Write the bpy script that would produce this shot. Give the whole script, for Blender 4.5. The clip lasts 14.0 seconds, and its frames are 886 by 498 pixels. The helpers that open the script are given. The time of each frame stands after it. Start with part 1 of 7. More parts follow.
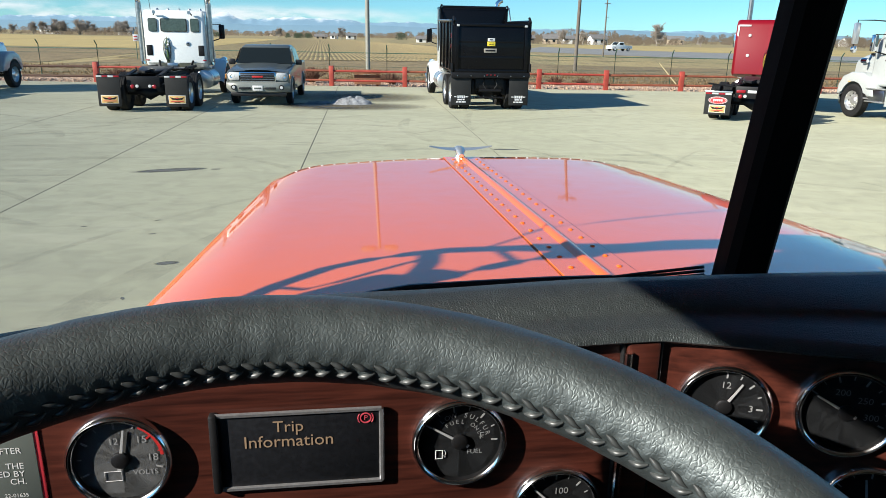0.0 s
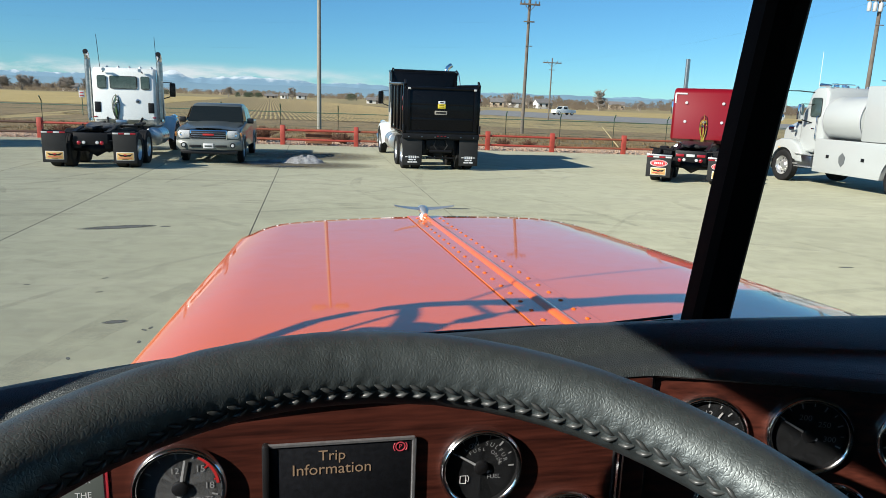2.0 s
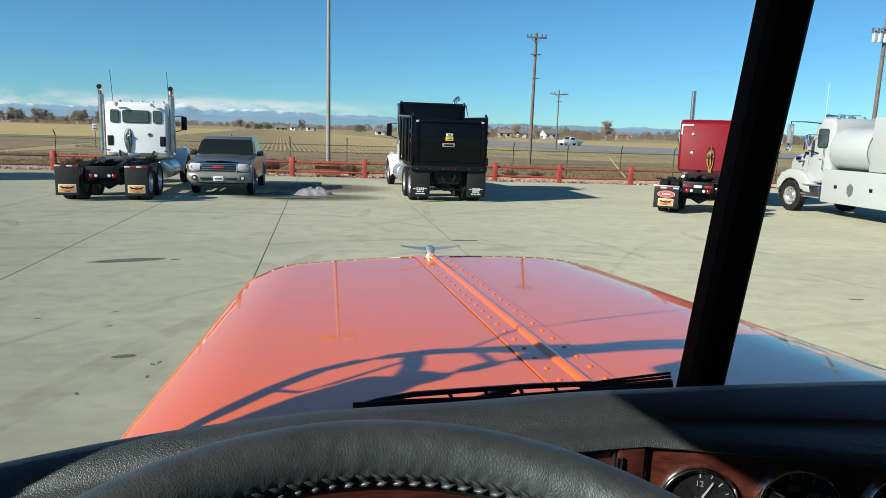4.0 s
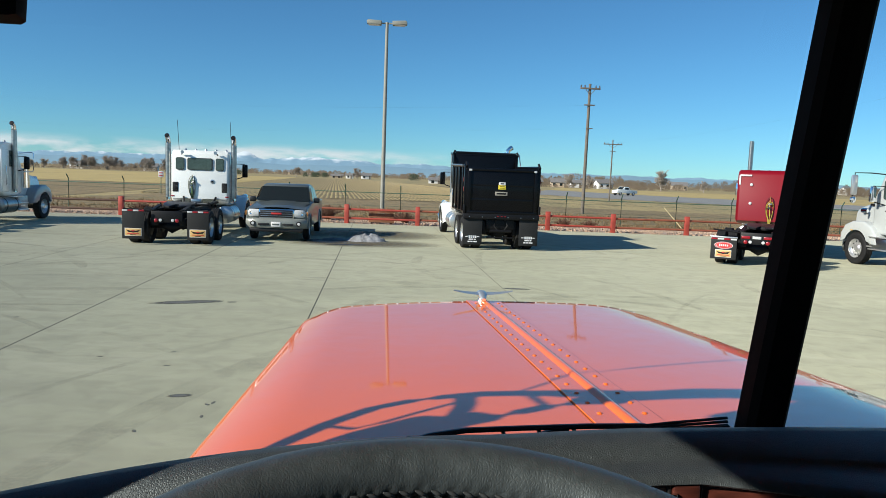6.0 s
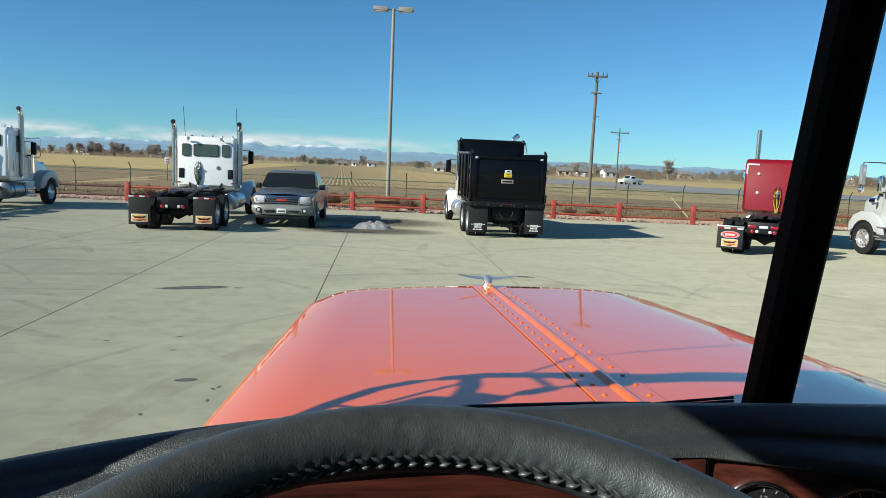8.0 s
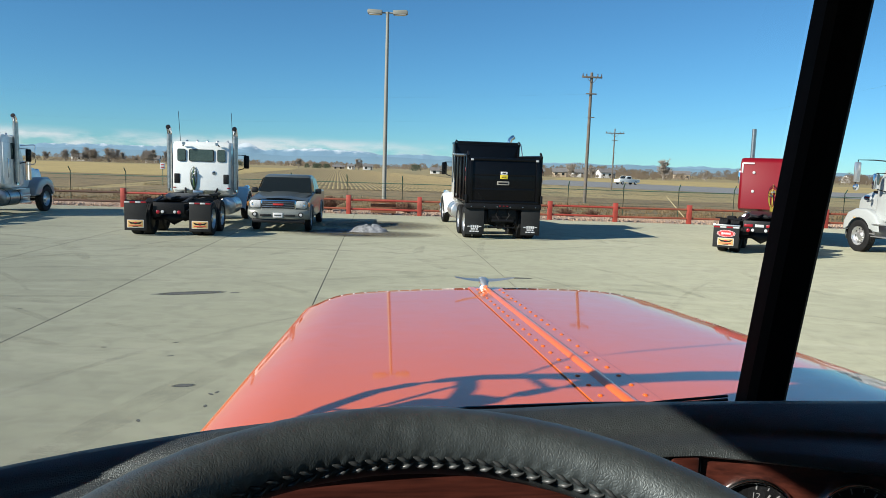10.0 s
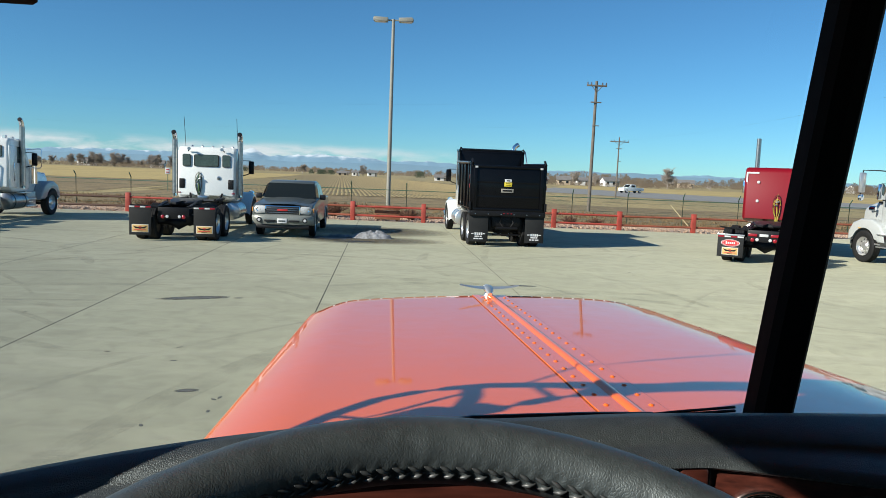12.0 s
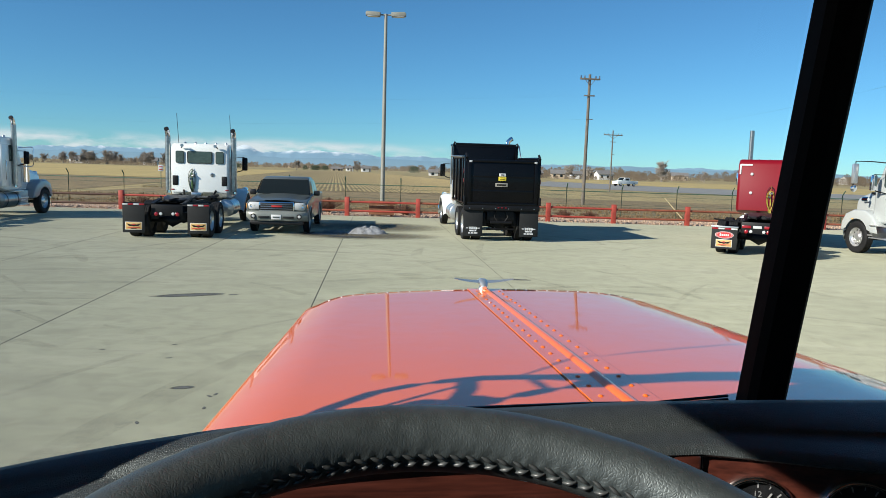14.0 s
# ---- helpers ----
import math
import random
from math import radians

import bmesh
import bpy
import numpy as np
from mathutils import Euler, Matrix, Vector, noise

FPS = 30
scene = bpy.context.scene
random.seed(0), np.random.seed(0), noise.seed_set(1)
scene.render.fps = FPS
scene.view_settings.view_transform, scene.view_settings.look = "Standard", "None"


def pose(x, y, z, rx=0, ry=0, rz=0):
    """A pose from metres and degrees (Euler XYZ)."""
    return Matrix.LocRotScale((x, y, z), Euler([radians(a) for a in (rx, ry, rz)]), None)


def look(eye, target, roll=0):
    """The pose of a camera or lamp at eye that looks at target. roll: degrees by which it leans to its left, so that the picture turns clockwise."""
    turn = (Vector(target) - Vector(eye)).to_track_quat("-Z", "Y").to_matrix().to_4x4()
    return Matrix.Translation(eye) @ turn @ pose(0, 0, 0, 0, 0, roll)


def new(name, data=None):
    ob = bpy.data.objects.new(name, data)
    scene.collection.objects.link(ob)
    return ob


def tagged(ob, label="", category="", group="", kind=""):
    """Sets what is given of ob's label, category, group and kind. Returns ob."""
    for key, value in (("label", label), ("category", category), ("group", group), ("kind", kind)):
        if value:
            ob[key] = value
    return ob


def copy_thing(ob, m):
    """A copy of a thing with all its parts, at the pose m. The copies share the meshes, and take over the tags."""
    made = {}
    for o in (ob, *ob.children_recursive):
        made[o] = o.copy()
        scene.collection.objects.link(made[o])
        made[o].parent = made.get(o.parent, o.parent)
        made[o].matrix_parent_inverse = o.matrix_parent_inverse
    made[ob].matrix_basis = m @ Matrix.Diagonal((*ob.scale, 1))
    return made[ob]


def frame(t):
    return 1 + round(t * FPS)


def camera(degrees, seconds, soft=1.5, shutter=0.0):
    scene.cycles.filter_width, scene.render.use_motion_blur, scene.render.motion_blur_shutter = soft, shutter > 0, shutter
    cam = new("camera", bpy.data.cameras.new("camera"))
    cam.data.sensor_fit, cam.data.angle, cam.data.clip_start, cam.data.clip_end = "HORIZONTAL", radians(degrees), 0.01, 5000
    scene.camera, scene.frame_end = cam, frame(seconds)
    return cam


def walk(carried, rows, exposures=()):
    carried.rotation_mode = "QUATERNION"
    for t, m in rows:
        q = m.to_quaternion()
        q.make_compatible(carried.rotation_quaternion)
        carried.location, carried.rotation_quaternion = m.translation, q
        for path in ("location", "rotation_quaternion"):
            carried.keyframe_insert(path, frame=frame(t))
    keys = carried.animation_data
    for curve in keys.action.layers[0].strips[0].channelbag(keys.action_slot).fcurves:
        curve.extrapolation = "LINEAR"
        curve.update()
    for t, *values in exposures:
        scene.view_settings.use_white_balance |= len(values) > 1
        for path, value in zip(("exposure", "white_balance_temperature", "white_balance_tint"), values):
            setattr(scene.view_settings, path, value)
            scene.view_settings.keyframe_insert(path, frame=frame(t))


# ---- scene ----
cam = camera(64.1, 14.0, soft=0.6)
PATH = [
    (0, (0.027, -0.015, 2.221), (0.068, 1.9, 1.646), 1.0),
    (0.2, (0.039, 0.006, 2.228), (0.151, 1.919, 1.656), -0.3),
    (0.5, (0.019, 0.012, 2.233), (0.248, 1.913, 1.655), 0.5),
    (0.7, (-0.023, -0.019, 2.222), (0.234, 1.889, 1.68), 2.1),
    (1, (-0.022, -0.069, 2.241), (0.213, 1.861, 1.773), 2.1),
    (1.5, (-0.03, -0.091, 2.242), (0.163, 1.858, 1.834), 1.6),
    (2, (-0.038, -0.092, 2.234), (0.144, 1.856, 1.822), 2.0),
    (2.2, (-0.04, -0.093, 2.234), (0.14, 1.855, 1.815), 2.2),
    (4.3, (-0.032, -0.125, 2.292), (0.113, 1.847, 1.989), 1.5),
    (4.5, (-0.036, -0.136, 2.297), (0.093, 1.84, 2.013), 1.3),
    (5, (-0.023, -0.13, 2.281), (0.06, 1.854, 2.044), 1.5),
    (5.5, (-0.03, -0.145, 2.283), (0.01, 1.843, 2.074), 1.7),
    (6, (-0.039, -0.14, 2.27), (-0.03, 1.85, 2.07), 2.1),
    (6.5, (-0.035, -0.13, 2.26), (-0.041, 1.859, 2.053), 2.4),
    (7, (-0.032, -0.134, 2.256), (-0.039, 1.854, 2.038), 2.5),
    (7.5, (-0.043, -0.135, 2.255), (-0.05, 1.852, 2.027), 2.5),
    (8, (-0.039, -0.137, 2.254), (-0.044, 1.85, 2.02), 2.4),
    (10.5, (-0.035, -0.144, 2.257), (-0.031, 1.844, 2.036), 1.7),
    (11, (-0.039, -0.146, 2.262), (-0.037, 1.843, 2.05), 2.0),
    (11.5, (-0.04, -0.142, 2.258), (-0.042, 1.847, 2.05), 2.2),
    (12, (-0.041, -0.142, 2.257), (-0.048, 1.847, 2.049), 2.2),
    (12.5, (-0.045, -0.145, 2.255), (-0.055, 1.844, 2.046), 2.1),
    (13, (-0.042, -0.143, 2.254), (-0.052, 1.846, 2.044), 2.0),
    (13.5, (-0.043, -0.149, 2.255), (-0.047, 1.839, 2.043), 1.9),
    (14, (-0.039, -0.145, 2.254), (-0.031, 1.843, 2.032), 1.7),
]
walk(cam, [(t, look(eye, target, roll)) for t, eye, target, roll in PATH], [(0, 0.78), (1, 0.66), (1.5, 0.55), (2.2, 0.50), (4.5, 0.46), (14, 0.46)])

# ---- world, sun, exposure ----
scene.view_settings.exposure = 0.45
SUN_EL, SUN_X, SUN_Y = radians(27.0), -0.870, -0.493
world = bpy.data.worlds.new("sky")
scene.world = world
world.use_nodes = True
wn, wl = world.node_tree.nodes, world.node_tree.links
sky = wn.new("ShaderNodeTexSky")
sky.sky_type, sky.sun_disc = "NISHITA", False
sky.sun_elevation, sky.sun_rotation = SUN_EL, math.atan2(SUN_X, SUN_Y)
sky.altitude, sky.air_density, sky.dust_density, sky.ozone_density = 1500, 1.0, 0.0, 5.0
# a bank of white cloud low over the mountains
geo, sep, puff, mapping = wn.new("ShaderNodeTexCoord"), wn.new("ShaderNodeSeparateXYZ"), wn.new("ShaderNodeTexNoise"), wn.new("ShaderNodeMapping")
mapping.inputs["Scale"].default_value = (17, 17, 62)
wl.new(geo.outputs["Generated"], mapping.inputs["Vector"])
wl.new(geo.outputs["Generated"], sep.inputs[0])
wl.new(mapping.outputs[0], puff.inputs["Vector"])
puff.inputs["Scale"].default_value, puff.inputs["Detail"].default_value, puff.inputs["Roughness"].default_value = 1.0, 7, 0.55
band, shape, side_fade, both, three = wn.new("ShaderNodeValToRGB"), wn.new("ShaderNodeMapRange"), wn.new("ShaderNodeMapRange"), wn.new("ShaderNodeMath"), wn.new("ShaderNodeMath")
e = band.color_ramp.elements
e[0].position, e[0].color = 0.010, (0, 0, 0, 1)
e[1].position, e[1].color = 0.0365, (0, 0, 0, 1)
e.new(0.016).color = (0.85, 0.85, 0.85, 1)
e.new(0.027).color = (0.85, 0.85, 0.85, 1)
wl.new(sep.outputs["Z"], band.inputs["Fac"])
shape.inputs["From Min"].default_value, shape.inputs["From Max"].default_value = 0.36, 0.60
wl.new(puff.outputs["Fac"], shape.inputs["Value"])
side_fade.inputs["From Min"].default_value, side_fade.inputs["From Max"].default_value = 0.06, -0.16
wl.new(sep.outputs["X"], side_fade.inputs["Value"])
both.operation = three.operation = "MULTIPLY"
wl.new(band.outputs["Color"], both.inputs[0])
wl.new(shape.outputs[0], both.inputs[1])
wl.new(both.outputs[0], three.inputs[0])
wl.new(side_fade.outputs[0], three.inputs[1])
cloud = wn.new("ShaderNodeMix")
cloud.data_type = "RGBA"
cloud.inputs["B"].default_value = (7.2, 7.6, 7.9, 1)
wl.new(three.outputs[0], cloud.inputs["Factor"])
tone = wn.new("ShaderNodeMix")
tone.data_type, tone.blend_type = "RGBA", "MULTIPLY"
tone.inputs["Factor"].default_value = 1.0
low, rise = wn.new("ShaderNodeMix"), wn.new("ShaderNodeMapRange")
low.data_type = "RGBA"
low.inputs["A"].default_value, low.inputs["B"].default_value = (0.555, 0.935, 1.065, 1), (0.600, 0.995, 1.09, 1)
rise.inputs["From Max"].default_value = 0.16
wl.new(sep.outputs["Z"], rise.inputs["Value"])
wl.new(rise.outputs[0], low.inputs["Factor"])
wl.new(low.outputs["Result"], tone.inputs["B"])
wl.new(sky.outputs[0], tone.inputs["A"])
wl.new(tone.outputs["Result"], cloud.inputs["A"])
wl.new(cloud.outputs["Result"], wn["Background"].inputs[0])
wn["Background"].inputs[1].default_value = 0.080
sun = new("sun", bpy.data.lights.new("sun", "SUN"))
sun.data.energy, sun.data.angle, sun.data.color = 4.9, radians(0.5), (1.0, 0.94, 0.84)
sun.matrix_world = look((SUN_X * 40, SUN_Y * 40, 40 * math.tan(SUN_EL)), (0, 0, 0))


# ---- materials ----
def mat(name, color, rough=0.5, metal=0.0, coat=0.0, vary=0.0, scale=8.0, bump=0.0, bscale=60.0, color2=None, spec=0.5, island=0.0, emit=0.0):
    """A surface: base colour broken up by noise at two scales, with fine relief."""
    m = bpy.data.materials.new(name)
    m.use_nodes = True
    n, l = m.node_tree.nodes, m.node_tree.links
    b = n["Principled BSDF"]
    b.inputs["Base Color"].default_value = (*color, 1)
    b.inputs["Roughness"].default_value = rough
    b.inputs["Metallic"].default_value = metal
    b.inputs["Coat Weight"].default_value = coat
    b.inputs["Coat Roughness"].default_value = 0.03
    b.inputs["Specular IOR Level"].default_value = spec
    if emit:
        b.inputs["Emission Color"].default_value = (*color, 1)
        b.inputs["Emission Strength"].default_value = emit
    tc = n.new("ShaderNodeTexCoord")
    if vary or color2:
        a, c = n.new("ShaderNodeTexNoise"), n.new("ShaderNodeTexNoise")
        a.inputs["Scale"].default_value, a.inputs["Detail"].default_value = scale, 5
        c.inputs["Scale"].default_value, c.inputs["Detail"].default_value = scale * 7.3, 4
        l.new(tc.outputs["Object"], a.inputs["Vector"])
        l.new(tc.outputs["Object"], c.inputs["Vector"])
        s = n.new("ShaderNodeMath")
        s.operation = "MULTIPLY_ADD"
        s.inputs[1].default_value = 0.45
        l.new(c.outputs["Fac"], s.inputs[0])
        s2 = n.new("ShaderNodeMath")
        s2.operation = "MULTIPLY"
        s2.inputs[1].default_value = 0.55
        l.new(a.outputs["Fac"], s2.inputs[0])
        l.new(s2.outputs[0], s.inputs[2])
        r = n.new("ShaderNodeValToRGB")
        r.color_ramp.elements[0].position, r.color_ramp.elements[1].position = 0.36, 0.64
        lo = color2 if color2 else tuple(x * (1 - vary) for x in color)
        hi = color if color2 else tuple(min(1, x * (1 + vary * 0.6)) for x in color)
        r.color_ramp.elements[0].color, r.color_ramp.elements[1].color = (*lo, 1), (*hi, 1)
        l.new(s.outputs[0], r.inputs["Fac"])
        out = r.outputs["Color"]
        if island:
            g, mx = n.new("ShaderNodeObjectInfo"), n.new("ShaderNodeHueSaturation")
            mr = n.new("ShaderNodeMapRange")
            mr.inputs["To Min"].default_value, mr.inputs["To Max"].default_value = 1 - island, 1 + island
            l.new(g.outputs["Random"], mr.inputs["Value"])
            l.new(mr.outputs[0], mx.inputs["Value"])
            l.new(out, mx.inputs["Color"])
            out = mx.outputs["Color"]
        l.new(out, b.inputs["Base Color"])
        if vary and not metal:
            q = n.new("ShaderNodeMapRange")
            q.inputs["To Min"].default_value, q.inputs["To Max"].default_value = max(0, rough - 0.08), min(1, rough + 0.08)
            l.new(c.outputs["Fac"], q.inputs["Value"])
            l.new(q.outputs[0], b.inputs["Roughness"])
    if bump:
        t, k = n.new("ShaderNodeTexNoise"), n.new("ShaderNodeBump")
        t.inputs["Scale"].default_value, t.inputs["Detail"].default_value = bscale, 4
        k.inputs["Strength"].default_value, k.inputs["Distance"].default_value = bump, 0.3 / bscale
        l.new(tc.outputs["Object"], t.inputs["Vector"])
        l.new(t.outputs["Fac"], k.inputs["Height"])
        l.new(k.outputs[0], b.inputs["Normal"])
    return m


def leather(name, color, cells, strength, rough, along=False, spec=1.0, ior=1.66):
    """Black grained leather or vinyl: fine cracks between smooth pebbles, over soft wrinkles."""
    m = mat(name, color, rough, vary=0.25, scale=20, spec=spec)
    n, l = m.node_tree.nodes, m.node_tree.links
    p = n["Principled BSDF"]
    p.inputs["IOR"].default_value = ior
    p.inputs["Specular Tint"].default_value = (0.86, 0.98, 1.0, 1)
    tc, mp, v, w, k, k2 = n.new("ShaderNodeTexCoord"), n.new("ShaderNodeMapping"), n.new("ShaderNodeTexVoronoi"), n.new("ShaderNodeTexNoise"), n.new("ShaderNodeBump"), n.new("ShaderNodeBump")
    mp.inputs["Scale"].default_value = (cells, cells * 0.8, cells) if along else (cells, cells, cells)
    l.new(tc.outputs["UV" if along else "Object"], mp.inputs["Vector"])
    w.inputs["Scale"].default_value, w.inputs["Detail"].default_value = 0.4, 3
    l.new(mp.outputs[0], w.inputs["Vector"])
    mix = n.new("ShaderNodeVectorMath")
    mix.operation = "MULTIPLY_ADD"
    mix.inputs[1].default_value = (2.2, 2.2, 2.2)
    l.new(w.outputs["Color"], mix.inputs[0])
    l.new(mp.outputs[0], mix.inputs[2])
    v.feature = "DISTANCE_TO_EDGE"
    v.inputs["Scale"].default_value = 1.0
    l.new(mix.outputs[0], v.inputs["Vector"])
    r = n.new("ShaderNodeMapRange")
    r.interpolation_type = "SMOOTHSTEP"
    r.inputs["From Max"].default_value = 0.28
    l.new(v.outputs["Distance"], r.inputs["Value"])
    k.inputs["Strength"].default_value, k.inputs["Distance"].default_value = strength, 0.00028
    l.new(r.outputs[0], k.inputs["Height"])
    k2.inputs["Strength"].default_value, k2.inputs["Distance"].default_value = 0.25, 0.0008
    l.new(w.outputs["Fac"], k2.inputs["Height"])
    l.new(k.outputs[0], k2.inputs["Normal"])
    l.new(k2.outputs[0], p.inputs["Normal"])
    return m


def wood(name):
    """Dark red-brown polished wood veneer, grain along x."""
    m = mat(name, (0.2, 0.05, 0.03), 0.3, coat=0.6)
    n, l = m.node_tree.nodes, m.node_tree.links
    tc, mp, a, b, r = n.new("ShaderNodeTexCoord"), n.new("ShaderNodeMapping"), n.new("ShaderNodeTexNoise"), n.new("ShaderNodeTexNoise"), n.new("ShaderNodeValToRGB")
    mp.inputs["Scale"].default_value = (6, 60, 90)
    l.new(tc.outputs["Object"], mp.inputs["Vector"])
    a.inputs["Scale"].default_value, a.inputs["Detail"].default_value, a.inputs["Distortion"].default_value = 1.3, 8, 0.6
    b.inputs["Scale"].default_value, b.inputs["Detail"].default_value = 5.0, 6
    l.new(mp.outputs[0], a.inputs["Vector"])
    l.new(mp.outputs[0], b.inputs["Vector"])
    s = n.new("ShaderNodeMix")
    s.inputs["Factor"].default_value = 0.35
    l.new(a.outputs["Fac"], s.inputs["A"])
    l.new(b.outputs["Fac"], s.inputs["B"])
    e = r.color_ramp.elements
    e[0].position, e[0].color = 0.34, (0.026, 0.008, 0.006, 1)
    e[1].position, e[1].color = 0.66, (0.105, 0.029, 0.019, 1)
    l.new(s.outputs["Result"], r.inputs["Fac"])
    l.new(r.outputs["Color"], n["Principled BSDF"].inputs["Base Color"])
    return m


def concrete(name):
    """Worn broom-finished concrete: pale, softly clouded, with fine speckle and faint drag marks."""
    m = mat(name, (0.392, 0.389, 0.266), 0.85, color2=(0.332, 0.329, 0.226), scale=0.32, bump=0.2, bscale=45, island=0.03)
    n, l = m.node_tree.nodes, m.node_tree.links
    b = n["Principled BSDF"]
    b.inputs["Diffuse Roughness"].default_value = 0.55
    src = b.inputs["Base Color"].links[0].from_socket
    tc = n.new("ShaderNodeTexCoord")

    def layer(src, rot, stretch, scale, detail, distort, lo, hi, most, color):
        """One kind of stain: noise of its own size and direction, laid over what is there."""
        mp, a, r, x = n.new("ShaderNodeMapping"), n.new("ShaderNodeTexNoise"), n.new("ShaderNodeMapRange"), n.new("ShaderNodeMix")
        mp.inputs["Rotation"].default_value, mp.inputs["Scale"].default_value = (0, 0, rot), (*stretch, 1)
        a.inputs["Scale"].default_value, a.inputs["Detail"].default_value, a.inputs["Distortion"].default_value = scale, detail, distort
        r.inputs["From Min"].default_value, r.inputs["From Max"].default_value, r.inputs["To Max"].default_value = lo, hi, most
        x.data_type = "RGBA"
        x.inputs["B"].default_value = (*color, 1)
        l.new(tc.outputs["Object"], mp.inputs["Vector"])
        l.new(mp.outputs[0], a.inputs["Vector"])
        l.new(a.outputs["Fac"], r.inputs["Value"])
        l.new(r.outputs[0], x.inputs["Factor"])
        l.new(src, x.inputs["A"])
        return x.outputs["Result"]

    src = layer(src, 0.2, (0.6, 1.0), 0.17, 3, 0.6, 0.45, 0.65, 0.55, (0.46, 0.448, 0.315))
    src = layer(src, 0.7, (0.25, 1.0), 0.8, 5, 1.0, 0.46, 0.70, 0.30, (0.265, 0.26, 0.19))
    src = layer(src, -0.9, (1.0, 1.0), 2.9, 5, 0.9, 0.47, 0.66, 0.46, (0.272, 0.268, 0.188))
    src = layer(src, 1.9, (0.5, 2.2), 1.3, 4, 0.5, 0.52, 0.70, 0.28, (0.49, 0.475, 0.345))
    src = layer(src, 0.4, (0.6, 1.3), 6.5, 5, 0.4, 0.50, 0.68, 0.22, (0.26, 0.255, 0.20))
    src = layer(src, 0.0, (1.0, 1.0), 16, 5, 0.0, 0.60, 0.75, 0.35, (0.25, 0.24, 0.19))
    l.new(src, b.inputs["Base Color"])
    return m


def glass(name, tint, gloss=0.0):
    """A clear pane: straight through, with a mirror-like sheen that grows at a glancing angle."""
    m = bpy.data.materials.new(name)
    m.use_nodes = True
    n, l = m.node_tree.nodes, m.node_tree.links
    n.remove(n["Principled BSDF"])
    t, g, f, x = n.new("ShaderNodeBsdfTransparent"), n.new("ShaderNodeBsdfGlossy"), n.new("ShaderNodeLayerWeight"), n.new("ShaderNodeMixShader")
    p, q = n.new("ShaderNodeMath"), n.new("ShaderNodeMath")
    p.operation, q.operation = "POWER", "MULTIPLY_ADD"
    p.inputs[1].default_value, q.inputs[1].default_value, q.inputs[2].default_value = 5.0, 0.9, 0.035
    t.inputs["Color"].default_value = (*tint, 1)
    g.inputs["Roughness"].default_value = gloss
    f.inputs["Blend"].default_value = 0.5
    l.new(f.outputs["Facing"], p.inputs[0])
    l.new(p.outputs[0], q.inputs[0])
    l.new(q.outputs[0], x.inputs[0])
    l.new(t.outputs[0], x.inputs[1])
    l.new(g.outputs[0], x.inputs[2])
    l.new(x.outputs[0], n["Material Output"].inputs[0])
    return m


ORANGE = mat("orange_paint", (0.95, 0.170, 0.020), 0.35, coat=0.9, vary=0.03, scale=2, spec=0.10)
ORANGE.node_tree.nodes["Principled BSDF"].inputs["Coat IOR"].default_value = 1.75
CHROME = mat("chrome", (0.82, 0.83, 0.85), 0.06, 1.0)
ORNAMENT = mat("ornament_chrome", (0.88, 0.87, 0.80), 0.36, 0.85)
BEZEL = mat("bezel_chrome", (0.86, 0.87, 0.88), 0.16, 1.0)
STEEL = mat("steel", (0.5, 0.51, 0.53), 0.3, 1.0, vary=0.1, scale=6)
BLACK_PLASTIC = mat("black_plastic", (0.012, 0.012, 0.013), 0.45, vary=0.2, scale=30, bump=0.1, bscale=400)
CABIN_BLACK = mat("cabin_trim", (0.0028, 0.0030, 0.0036), 0.7, spec=0.08, vary=0.15, scale=10, bump=0.1, bscale=300)
# pale grey for unseen cabin surfaces, to bounce light onto wheel and gauges
CABIN_GREY = mat("grey_cabin_vinyl", (0.16, 0.157, 0.15), 0.7, vary=0.12, scale=6, bump=0.15, bscale=200)
RUBBER = mat("rubber", (0.018, 0.018, 0.018), 0.75, spec=0.25, vary=0.3, scale=12, bump=0.15, bscale=80)
RIM_LEATHER = leather("wheel_leather", (0.036, 0.045, 0.047), 430, 0.30, 0.48, True)
PAD_VINYL = leather("dash_vinyl", (0.036, 0.043, 0.045), 430, 0.8, 0.48, False, 0.6, 1.5)
WOOD = wood("wood_veneer")
SILVER = mat("silver_plastic", (0.35, 0.35, 0.36), 0.4, 0.7, vary=0.2, scale=300, bump=0.3, bscale=900)
GAUGE_BLACK = mat("gauge_face", (0.022, 0.024, 0.026), 0.6)
# the voltmeter's dial face, lightened in colour to stand for sunlight
GAUGE_SUNLIT = mat("sunlit_gauge_face", (0.15, 0.155, 0.155), 0.55, vary=0.1, scale=200)
DIAL_INK = mat("dial_ink", (0.34, 0.35, 0.35), 0.6)
NEEDLE_GREY = mat("needle_grey", (0.46, 0.47, 0.47), 0.5)
WHITE_INK = mat("white_ink", (0.75, 0.75, 0.74), 0.6)
PLACARD_RED = mat("placard_red", (0.72, 0.05, 0.07), 0.5)
RED_INK = mat("red_ink", (0.55, 0.03, 0.03), 0.5)
SCREEN = mat("screen", (0.014, 0.015, 0.018), 0.3, vary=0.4, scale=250)
AMBER = mat("amber_text", (0.24, 0.165, 0.105), 0.5, emit=0.22)
ICON_RED = mat("red_icon", (0.42, 0.05, 0.07), 0.5, emit=0.2)
GAUGE_GLASS = glass("gauge_glass", (0.96, 0.96, 0.97))
WINDSHIELD = glass("windshield_glass", (0.97, 0.985, 0.98))
WHITE_PAINT = mat("white_paint", (0.80, 0.825, 0.79), 0.25, coat=0.6, vary=0.05, scale=2)
CONCRETE = concrete("concrete")


